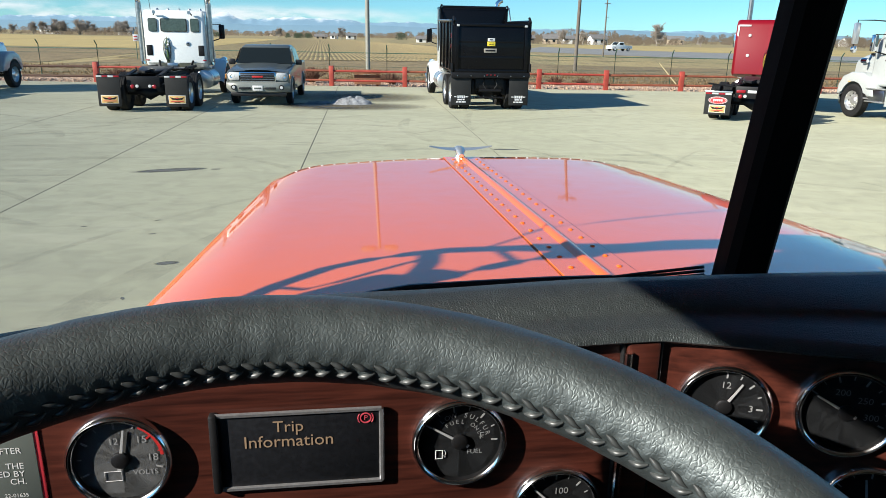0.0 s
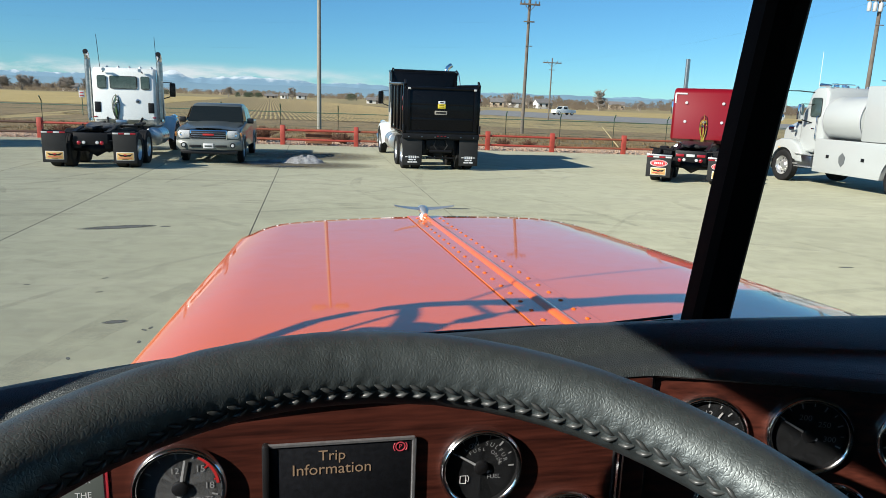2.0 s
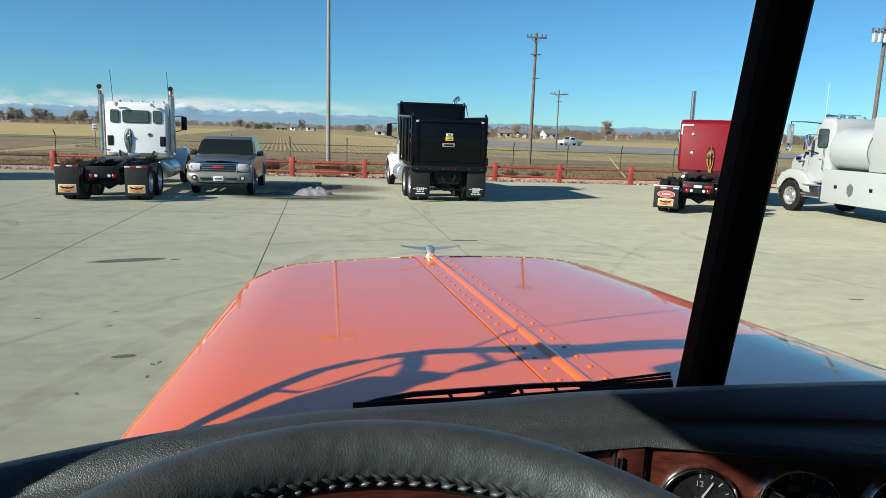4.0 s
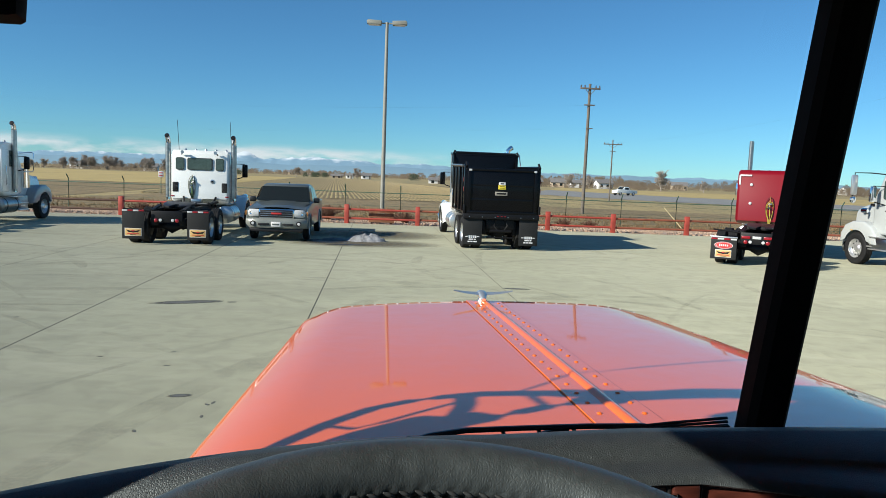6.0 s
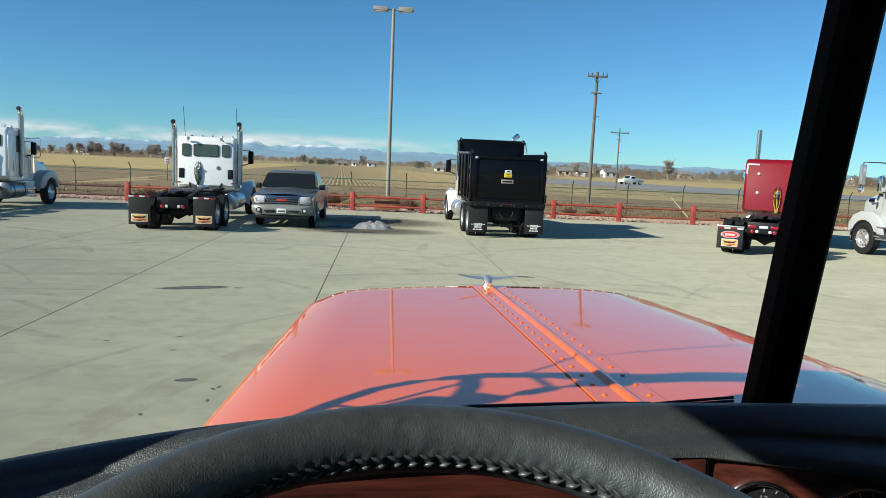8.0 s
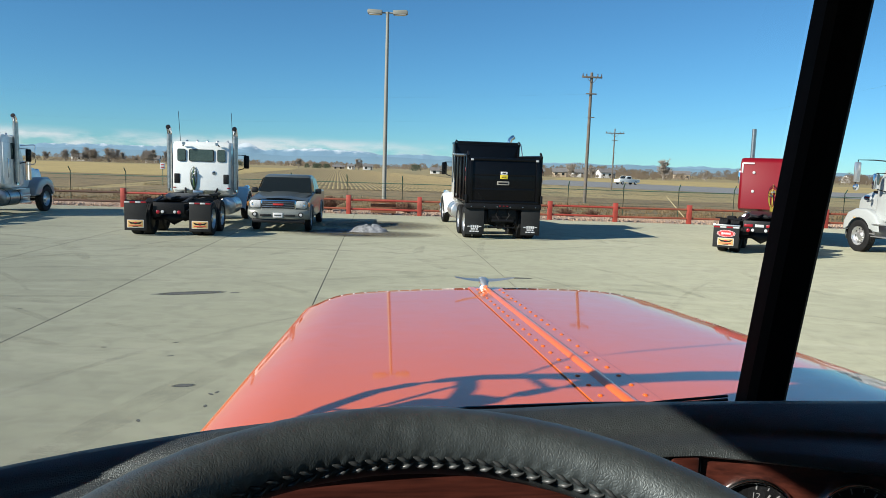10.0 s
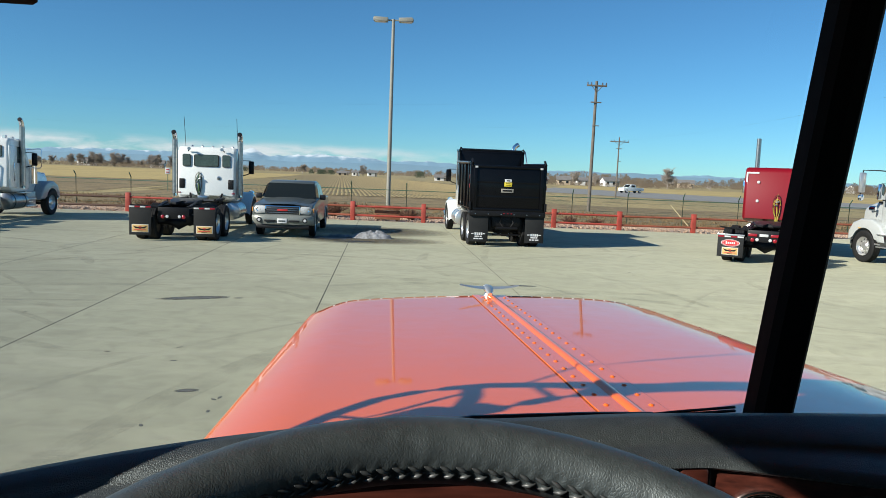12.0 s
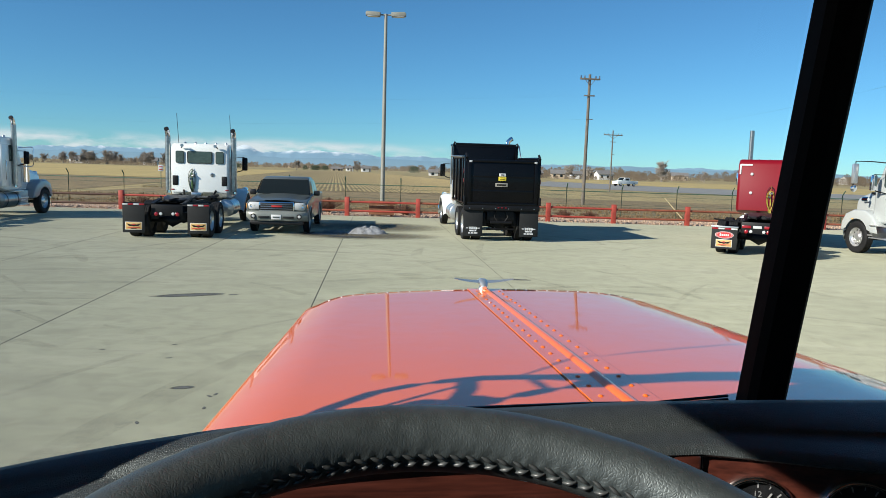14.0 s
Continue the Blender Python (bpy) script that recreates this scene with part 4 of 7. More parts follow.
def mud_flap(parent, x, y, print_kind, bottom=0.17, w=0.62, h=0.86):
    f = simple("mud_flap", parent, FLAP_RUBBER, (0, 0, 0), (w, 0.012, h), 0.004, "dark rubber mud flap")
    f.location = (x, y, bottom + h / 2)
    def wings(z, k, y):
        """A spread-winged emblem in its bordered gold panel."""
        simple("emblem_border", f, WHITE_INK, (0, y + 0.001, z), (0.46 * k, 0.003, 0.225 * k), 0.001, "pale emblem border")
        simple("emblem", f, GOLD, (0, y, z), (0.44 * k, 0.004, 0.205 * k), 0.001, "gold emblem panel")
        bm = BM()
        prism(bm, [(-0.20 * k, 0.07 * k), (-0.07 * k, 0.035 * k), (0, 0.06 * k), (0.07 * k, 0.035 * k), (0.20 * k, 0.07 * k), (0.13 * k, -0.005 * k), (0.05 * k, -0.005 * k), (0, -0.02 * k), (-0.05 * k, -0.005 * k), (-0.13 * k, -0.005 * k)], "y", y - 0.0045, y - 0.0025)
        part("emblem_shape", bm, FRAME_BLACK, f).location = (0, 0, z)
        simple("emblem_mark", f, RED_INK, (0, y - 0.004, z + 0.035 * k), (0.07 * k, 0.003, 0.03 * k), 0.001)
        simple("print_line", f, RED_INK, (0, y - 0.003, z - 0.045 * k), (0.34 * k, 0.003, 0.022 * k), 0.001)
        simple("print_line", f, FRAME_BLACK, (0, y - 0.003, z - 0.080 * k), (0.16 * k, 0.003, 0.018 * k), 0.001)

    if print_kind == "bird":
        wings(-h * 0.27, 1.02, -0.008)
        for k in range(4):
            simple("reflector", f, (CLEAR_LENS, TAIL_RED)[k % 2], (w * (k / 4 - 0.375), -0.009, h / 2 - 0.03), (w / 4.2, 0.006, 0.045), 0.002)
    elif print_kind == "oval":
        for name, r, d, ink in (("emblem_border", 0.225, 0.003, WHITE_INK), ("emblem", 0.212, 0.005, RED_INK), ("emblem_ring", 0.185, 0.0062, WHITE_INK), ("emblem_field", 0.178, 0.0074, RED_INK)):
            bm = BM()
            lathe(bm, [(r, 0.0), (r, d), (0.001, d)], pose(0, -0.006, h * 0.13, 90) @ Matrix.Diagonal((1.15, 0.46, 1, 1)), 32)
            part(name, bm, ink, f, "red oval emblem" if name == "emblem" else "")
        for k in range(5):
            simple("emblem_bar", f, WHITE_INK, (-0.11 + 0.055 * k, -0.0145, h * 0.13), (0.035, 0.003, 0.055 + 0.02 * (k == 0)), 0.001)
        wings(-h * 0.24, 0.98, -0.008)
        for k in range(4):
            simple("reflector", f, (TAIL_RED, CLEAR_LENS)[k % 2], (w * (k / 4 - 0.375), -0.009, h / 2 - 0.055), (w / 4.2, 0.006, 0.045), 0.002)
        simple("trim_bar", f, ALLOY, (0, -0.012, h / 2), (w * 1.05, 0.02, 0.04), 0.004, "bright top bar")
    else:
        for k in range(4):
            simple("emblem_bar", f, WHITE_INK, (w * (-0.165 + 0.11 * k), -0.008, -h * 0.20), (w * 0.085, 0.003, 0.085), 0.012)
        for x in (-1, 1):
            simple("emblem_line", f, WHITE_INK, (x * w * 0.30, -0.008, -h * 0.20), (w * 0.13, 0.003, 0.026), 0.001)
        for z, parts in ((0.30, (0.24, 0.10)), (0.385, (0.12, 0.12, 0.19))):
            x = -w * (sum(parts) + 0.03 * (len(parts) - 1)) / 2
            for q in parts:
                simple("print_bar", f, WHITE_INK, (x + w * q / 2, -0.008, -h * z), (w * q, 0.003, 0.040), 0.004)
                x += w * (q + 0.03)
    return f


def chassis(t, axles, front, end, flap, flap_y=0.0, cross=True):
    """Frame rails, axles, wheels, mud flaps and tail lights."""
    for s in (-1, 1):
        bm = BM()
        prism(bm, [(s * 0.44, 0.78), (s * 0.36, 0.78), (s * 0.36, 0.80), (s * 0.42, 0.80), (s * 0.42, 1.02), (s * 0.36, 1.02), (s * 0.36, 1.04), (s * 0.44, 1.04)], "y", flap_y + 0.12, end)
        part("frame_rail", bm, FRAME_BLACK, t)
        for y in axles:
            road_wheel(t, s * 1.04, y, s)
            road_wheel(t, s * 0.70, y, s)
        road_wheel(t, s * 1.02, front, s)
        mud_flap(t, s * (0.915 if flap != "oval" else 0.88), flap_y, flap, 0.17, 0.62 if flap != "oval" else 0.72, 0.86 if flap != "oval" else 0.66)
        bar("flap_hanger", t, FRAME_BLACK, [(s * 0.42, flap_y + 0.14, 0.98), (s * 1.2, flap_y + 0.02, 1.05)], 0.022)
        if flap == "bars":
            continue
        bm = BM()
        lathe(bm, [(0.055, 0), (0.055, 0.02), (0.04, 0.03), (0.001, 0.034)], pose(s * 0.30, flap_y + 0.10, 0.72, 90), 16)
        part("tail_light", bm, TAIL_RED, t, "round red tail light")
        bm = BM()
        lathe(bm, [(0.045, 0), (0.045, 0.02), (0.001, 0.03)], pose(s * 0.175, flap_y + 0.10, 0.73, 90), 16)
        part("reverse_light", bm, CLEAR_LENS, t, "round clear reversing light")
    simple("tail_beam", t, FRAME_BLACK, (0, flap_y + 0.14, 0.83), (0.90, 0.06, 0.34), 0.02)
    for y in axles:
        bar("axle", t, FRAME_BLACK, [(-0.9, y, 0.52), (-0.25, y, 0.52), (0, y, 0.50), (0.25, y, 0.52), (0.9, y, 0.52)], [0.07, 0.09, 0.21, 0.09, 0.07], 12)
        for s in (-1, 1):
            bm = BM()
            lathe(bm, [(0.11, 0), (0.13, 0.05), (0.11, 0.16), (0.12, 0.2)], pose(s * 0.42, y - 0.35, 0.56), 14)
            part("air_spring", bm, RUBBER, t)
    bar("drive_shaft", t, FRAME_BLACK, [(0, axles[0], 0.55), (0, front - 1.5, 0.75)], 0.05)
    bar("front_axle", t, FRAME_BLACK, [(-0.9, front, 0.48), (0.9, front, 0.48)], 0.06)
    for y in [flap_y + 1.5, axles[-1] + 1.0]:
        bar("cross_member", t, FRAME_BLACK, [(-0.40, y, 0.92), (0.40, y, 0.92)], 0.07, 8)


def fifth_wheel(t, y):
    bm = BM()
    pts = [(-0.46, 0.42), (0.46, 0.42), (0.46, 0.0), (0.34, -0.42), (0.14, -0.60), (0.06, -0.18), (-0.06, -0.18), (-0.14, -0.60), (-0.34, -0.42), (-0.46, 0.0)]
    prism(bm, pts, "z", -0.03, 0.03, 0.008)
    o = part("fifth_wheel", bm, mat("greased_steel", (0.030, 0.030, 0.032), 0.42, 0.3, vary=0.5, scale=5), t, "greased fifth wheel plate")
    o.matrix_basis = pose(0, y, 1.14, 6)
    simple("fifth_wheel_base", t, FRAME_BLACK, (0, y, 1.06), (0.9, 0.5, 0.08), 0.02)
    for s in (-1, 1):
        bm = BM()
        prism(bm, [(y - 1.3, 1.04), (y - 0.45, 1.15), (y - 0.45, 1.10), (y - 1.3, 1.0)], "x", s * 0.44 - 0.05, s * 0.44 + 0.05)
        part("ramp", bm, FRAME_BLACK, t)


def cab(t, paint, back, top, front, w=1.0, sleeper=0.0, rear_windows=True, hood_top=1.95, set_back=False, short=0.0, tanks=True, arch=None, metal=ALLOY, mirror_case=None, pods=True):
    """A conventional cab: shell, windows, hood, fenders, grille, bumper, tanks, mirrors."""
    body, y0 = w, back
    shell = back + sleeper
    nose_y = shell + 1.66 - short
    bm = BM()
    prof = [(y0, 1.22), (y0 + 0.02, top - 0.16), (y0 + 0.16, top), (nose_y - 0.56, top - 0.01), (nose_y - 0.36, top - 0.10), (nose_y - 0.04, 2.08), (nose_y, 1.95), (nose_y, 1.10), (nose_y - 0.36, 1.0), (shell + 0.4, 1.0), (y0 + 0.2, 1.12)]
    prism(bm, prof, "x", -body, body, 0.10, 3)
    part("cab_shell", bm, paint, t, "", 50)
    if rear_windows:
        window(t, (0, y0 - 0.002, top - 0.48), 0.86, 0.42, "y-")
        for s in (-1, 1):
            window(t, (s * 0.68, y0 - 0.002, top - 0.48), 0.28, 0.43, "y-")
    for s in (-1, 1):
        window(t, (s * (body + 0.001), nose_y - 0.84 + short * 0.35, 2.40), 0.72 - short * 0.45, 0.60, "x", "door_window", 0.09)
        bar("grab_handle", t, CHROME, [(s * (body + 0.01), shell + 0.32, 1.4), (s * (body + 0.06), shell + 0.32, 1.45), (s * (body + 0.06), shell + 0.32, 2.1), (s * (body + 0.01), shell + 0.32, 2.15)], 0.016, 6)
        simple("door_handle", t, CHROME, (s * (body + 0.012), shell + 0.50, 1.75), (0.03, 0.14, 0.035), 0.01)
        # front fender, an arch over the steering wheel
        bm = BM()
        rows = []
        for i in range(17):
            a = radians(-8 + 196 * i / 16)
            y, z = front + 0.66 * math.cos(a), 0.56 + 0.66 * math.sin(a)
            if i > 12:
                y -= 0.10 * (i - 12)
            rows.append([(s * 0.66, y, z + 0.05), (s * 0.90, y, z + 0.05), (s * 1.10, y, z + 0.02), (s * 1.17, y, z - 0.04), (s * 1.17, y, z - 0.11)])
        loft(bm, rows)
        if set_back:
            edge = [(front + 0.76, 0.66), (front + 0.74, 0.98), (front + 0.56, 1.24), (front + 0.20, 1.38), (front - 0.30, 1.38), (front - 0.66, 1.22), (front - 0.90, 0.95), (front - 1.0, 0.66)]
            hole = [(front - 0.61 * math.cos(a), 0.56 + 0.61 * math.sin(a)) for a in [radians(10 + 160 * k / 12) for k in range(13)]]
            bm.free()
            bm = BM()
            prism(bm, edge + hole, "x", s * 0.72, s * 1.16, 0.07, 3)
        part("fender", bm, arch or paint, t, "", 50)
        bm = BM()
        lathe(bm, [(0.11, -0.16), (0.12, 0.1), (0.11, 0.18), (0.09, 0.20), (0.001, 0.205)], pose(s * (0.80 if set_back else 0.93), front + (0.10 if set_back else 0.70), 1.72 if set_back else 1.20, -90) @ Matrix.Diagonal((0.7, 0.7, 0.8, 1) if set_back else (1, 1, 1, 1)), 20)
        if pods:
            part("headlight", bm, CHROME, t, "chrome headlight pod")
        # mirror
        m = simple("side_mirror", t, mirror_case or (BLACK_PAINT if paint is not RED_PAINT and not set_back else CHROME), (s * (body + 0.34), nose_y - 0.36, 2.25), (0.20, 0.10, 0.48), 0.04, "tall side mirror")
        bar("mirror_arm", m, FRAME_BLACK, [(s * (body - 0.02), nose_y - 0.51, 1.92), (s * (body + 0.22), nose_y - 0.34, 2.0), (s * (body + 0.32), nose_y - 0.33, 2.10)], 0.02, 6)
        bar("mirror_arm", m, FRAME_BLACK, [(s * (body - 0.02), nose_y - 0.56, 2.50), (s * (body + 0.32), nose_y - 0.33, 2.50)], 0.014, 6)
        simple("step", t, ALLOY, (s * 0.98, nose_y - 0.21, 0.62), (0.30, 0.42, 0.05), 0.01)
        if not tanks:
            continue
        # fuel tank and steps
        bm = BM()
        lathe(bm, [(0.001, -0.66), (0.27, -0.65), (0.31, -0.62), (0.31, 0.62), (0.27, 0.65), (0.001, 0.66)], pose(s * 0.88, shell + 0.55, 0.68, 90), 28)
        tank = part("fuel_tank", bm, metal, t, "polished round fuel tank", 50)
        for k in (-0.4, 0.4):
            bm = BM()
            lathe(bm, [(0.315, -0.03), (0.32, 0.0), (0.315, 0.03)], pose(s * 0.88, shell + 0.55 + k, 0.68, 90), 28, False)
            part("tank_strap", bm, CHROME if metal is ALLOY else FRAME_BLACK, tank)
    # hood from the cowl to the grille
    rows = []
    for i in range(9):
        k = i / 8
        y = nose_y - 0.06 + (front + 0.80 - nose_y) * k
        hw, zt = 0.86 - 0.24 * k, hood_top - 0.16 * k - 0.10 * k ** 3
        rows.append([(-hw - 0.02, y, 1.0), (-hw, y, zt - 0.22), (-hw + 0.05, y, zt - 0.09), (-hw + 0.17, y, zt - 0.02), (0, y, zt + 0.03), (hw - 0.17, y, zt - 0.02), (hw - 0.05, y, zt - 0.09), (hw, y, zt - 0.22), (hw + 0.02, y, 1.0)])
    bm = BM()
    loft(bm, rows, False, True)
    part("hood", bm, paint, t, "", 50)
    simple("grille", t, CHROME, (0, front + 0.76, 1.28), (1.06, 0.06, 0.86), 0.05, "chrome grille")
    simple("bumper", t, CHROME, (0, front + (0.64 if set_back else 0.92), 0.56), (2.2 if set_back else 2.36, 0.10, 0.40), 0.04, "chrome bumper")
    for k in range(5):
        bm = BM()
        lathe(bm, [(0.05, 0), (0.045, 0.05), (0.02, 0.08), (0.001, 0.085)], pose(-0.72 + 0.36 * k, nose_y - 0.66, top - 0.005), 10)
        part("cab_light", bm, STEEL, t, "small roof marker light")


def stack(t, x, y, z0, z1, shield=True, turn=180):
    """An upright exhaust with a curved tip."""
    d = math.sin(radians(turn)), math.cos(radians(turn))
    o = bar("exhaust_stack", t, CHROME, [(x, y, z0), (x, y, z1 - 0.22), (x + 0.03 * d[0], y + 0.03 * d[1], z1 - 0.1), (x + 0.12 * d[0], y + 0.12 * d[1], z1 - 0.02), (x + 0.17 * d[0], y + 0.17 * d[1], z1)], 0.084, 14, "chrome exhaust stack with curved tip")
    bm = BM()
    lathe(bm, [(0.076, 0.001), (0.001, 0.004)], Matrix.Translation((x + 0.182 * d[0], y + 0.182 * d[1], z1 + 0.005)) @ pose(0, 0, 0, 62, 0, 180 - turn), 14)
    part("outlet", bm, FRAME_BLACK, o)
    if shield:
        bar("heat_shield", o, STACK_STEEL, [(x, y, z0 + 0.1), (x, y, z1 - 0.26)], 0.094, 14)


def hose_loops(t, y, green=True, x0=0.0):
    """Air hoses looped on the cab's back round their holder."""
    for k, (top, r, m) in enumerate(((2.02, 0.15, HOSE_BLACK), (1.88, 0.11, HOSE_GREEN if green else HOSE_YELLOW), (1.82, 0.055, HOSE_BLACK if green else HOSE_YELLOW))):
        z0 = 1.24 + 0.06 * k
        pts = [(x0 + 0.03 * (k - 1), y - 0.05, 1.12)]
        for i in range(17):
            a = math.pi * 2 * i / 16
            pts.append((x0 + (0.03 * k if i < 8 else -0.02 * k) + r * math.sin(a) * (0.75 + 0.25 * math.cos(a + 2.6)), y - 0.006 - 0.012 * k, (top + z0) / 2 - (top - z0) / 2 * math.cos(a)))
        pts.append((x0 - 0.03 * (k - 1), y - 0.05, 1.14))
        bar("air_hose", t, m, pts, 0.0095, 6, "looped air hose")
    bar("hose_holder", t, HOSE_GREEN if green else HOSE_YELLOW, [(x0, y - 0.03, 1.16), (x0 + 0.01, y - 0.03, 1.45), (x0 - 0.01, y - 0.03, 1.72), (x0, y - 0.01, 2.06)], [q * (1 if green else 0.45) for q in (0.035, 0.045, 0.03, 0.008)], 8)
    for s, z in ((-1, 1.66), (1, 1.78)):
        bar("coupling", t, STEEL, [(x0, y - 0.03, z), (x0 + s * 0.07, y - 0.05, z + 0.03)], [0.03, 0.04], 10, "dull metal hose coupling")


HEAD = 6.4
# the orange truck's own running gear, under its cab and hood
for s in (-1, 1):
    road_wheel(truck, s * 0.98, 2.35, s)
    for q in (-2.9, -4.25):
        road_wheel(truck, s * 1.04, q, s)
        road_wheel(truck, s * 0.70, q, s)
    simple("frame_rail", truck, FRAME_BLACK, (s * 0.42, -1.0, 0.92), (0.08, 7.6, 0.26), 0.01)
bar("front_axle", truck, FRAME_BLACK, [(-0.9, 2.35, 0.5), (0.9, 2.35, 0.5)], 0.06)
for q in (-2.9, -4.25):
    bar("rear_axle", truck, FRAME_BLACK, [(-0.9, q, 0.5), (0.9, q, 0.5)], 0.08)
FWD = Vector((-math.sin(radians(HEAD)), math.cos(radians(HEAD)), 0))

# white day cab tractor
t = thing("day_cab_tractor", pose(-8.105, 20.6, 0, 0, 0, HEAD), "white day cab tractor unit with twin chrome exhausts", "truck")
chassis(t, (0.72, 2.06), 7.6, 8.2, "bird")
fifth_wheel(t, 1.5)
cab(t, WHITE_PAINT, 4.42, 2.92, 7.6, 1.0)
for s in (-1, 1):
    stack(t, s * 1.13, 4.62, 1.15, 3.40)
    bar("antenna", t, FRAME_BLACK, [(s * 0.92, 5.3, 2.86), (s * 0.93 - 0.06, 5.3, 4.0)], 0.009, 5)
    o = bar("deck_light", t, STEEL, [(s * 0.56, 4.34, 2.84), (s * 0.56, 4.24, 2.84)], [0.04, 0.058], 14, "round chrome work light")
    bar("light_bracket", o, FRAME_BLACK, [(s * 0.56, 4.34, 2.84), (s * 0.62, 4.40, 2.76)], 0.02, 8)
    simple("vent", t, FRAME_BLACK, (s * 0.84, 4.42, 1.62), (0.19, 0.03, 0.34), 0.02, "black vent")
    simple("marker", t, TAIL_RED, (s * 0.93, 4.42, 1.30), (0.12, 0.03, 0.04), 0.01)
bm = BM()
lathe(bm, [(0.068, 0), (0.068, 0.012), (0.05, 0.018), (0.001, 0.018)], pose(0.42, 4.42, 1.84, 90), 18)
cap = part("logo_badge", bm, STEEL, t, "round metal badge")
simple("badge_bar", cap, FRAME_BLACK, (0.42, 4.400, 1.845), (0.085, 0.006, 0.034), 0.002)
hose_loops(t, 4.41, True, -0.26)
simple("deck_plate", t, DECK, (0, 3.7, 1.08), (0.95, 0.9, 0.03), 0.008, "tread deck plate")

simple("deck_box", t, STEEL, (-0.02, 4.05, 1.16), (0.34, 0.3, 0.14), 0.02, "dull steel deck box")
for s in (-1, 1):
    bar("deck_rail", t, FRAME_BLACK, [(s * 0.62, 2.9, 1.12), (s * 0.62, 4.3, 1.12)], 0.05, 8)
    bar("cab_strut", t, FRAME_BLACK, [(s * 0.46, 4.1, 1.0), (s * 0.55, 4.40, 1.28)], 0.035, 8)
    bar("quarter_fender", t, FRAME_BLACK, [(s * 0.88, 2.70, 0.78), (s * 0.88, 2.78, 1.0), (s * 0.88, 2.72, 1.12)], 0.03, 6)

# red sleeper tractor
t = thing("sleeper_tractor", pose(9.13, 20.3, 0, 0, 0, -30), "glossy red sleeper tractor with tall chrome exhausts", "truck")
chassis(t, (0.72, 2.06), 8.6, 9.2, "oval")
fifth_wheel(t, 1.5)
cab(t, RED_PAINT, 3.25, 2.90, 8.6, 1.06, sleeper=1.75, rear_windows=False)
for s in (-1, 1):
    for q in (0, 0.17):
        bar("exhaust_stack", t, STACK_STEEL, [(s * 0.86, 4.5 + q, 2.7), (s * 0.86, 4.5 + q, 3.92)], 0.065, 14, "straight chrome exhaust stack")
for x, z in ((-0.62, 2.42), (-0.62, 1.80), (-0.02, 1.80), (0.55, 1.80), (0.55, 2.42)):
    bm = BM()
    lathe(bm, [(0.052, 0), (0.045, 0.03), (0.001, 0.04)], pose(x, 3.26, z, 90), 16)
    part("work_light", bm, CLEAR_LENS, t, "round bright work light")
simple("reflective_strip", t, WHITE_INK, (-0.80, 3.246, 2.72), (0.36, 0.006, 0.05), 0.002)
simple("reflective_strip", t, WHITE_INK, (-0.98, 3.246, 2.57), (0.05, 0.006, 0.32), 0.002)
for k in range(3):
    simple("tail_lamp", t, (TAIL_RED, CLEAR_LENS, TAIL_RED)[k], (-0.30 + 0.30 * k, 0.10, 0.86), (0.24, 0.03, 0.08), 0.01, "oblong tail lamp")
hose_loops(t, 3.22, False)
simple("deck_plate", t, DECK, (0, 2.7, 1.08), (0.95, 0.8, 0.03), 0.008, "tread deck plate")

# black dump truck
t = thing("dump_truck", pose(1.90, 22.65, 0, 0, 0, HEAD), "black steel dump body on a white truck chassis", "truck")
chassis(t, (0.75, 2.1), 7.3, 8.0, "bars")
cab(t, WHITE_PAINT, 4.05, 2.80, 7.3, 1.0)
BW, BEND = 1.19, 3.35
bar("tarp_arm", t, STACK_STEEL, [(-1.27, 0.25, 2.70), (-1.29, 1.6, 2.73), (-1.27, BEND - 0.1, 2.76)], 0.035, 8, "dull steel tarp arm")
bar("arm_post", t, STACK_STEEL, [(-1.27, BEND - 0.12, 1.75), (-1.27, BEND - 0.12, 3.12)], 0.03, 8)
bm = BM()
prism(bm, [(2.75, 1.10), (3.62, 1.10), (3.70, 1.62), (3.55, 1.66), (2.95, 1.28)], "x", -1.16, -0.86, 0.02)
part("quarter_fender", bm, OFF_WHITE, t, "white quarter fender ahead of the rear wheels")
bm = BM()
for s in (-1, 1):
    rows = []
    for y, zt in ((0.05, 2.66), (1.5, 2.67), (2.9, 2.68), (3.2, 2.78), (BEND, 3.18)):
        x = BW - 0.012 * y
        rows.append([(s * (x - 0.05), y, 1.20), (s * x, y, 1.40), (s * x, y, zt), (s * (x - 0.06), y, zt), (s * (x - 0.06), y, 1.45)])
    loft(bm, rows, True, True)
loft(bm, [[(-BW, y, 1.20), (BW, y, 1.20), (BW, y, 1.27), (-BW, y, 1.27)] for y in (0.06, BEND)], True, True)
box(bm, (0, BEND - 0.02, 2.22), (2.26, 0.06, 1.92), 0.01)
part("dump_bed", bm, BLACK_PAINT, t, "glossy black dump bed")
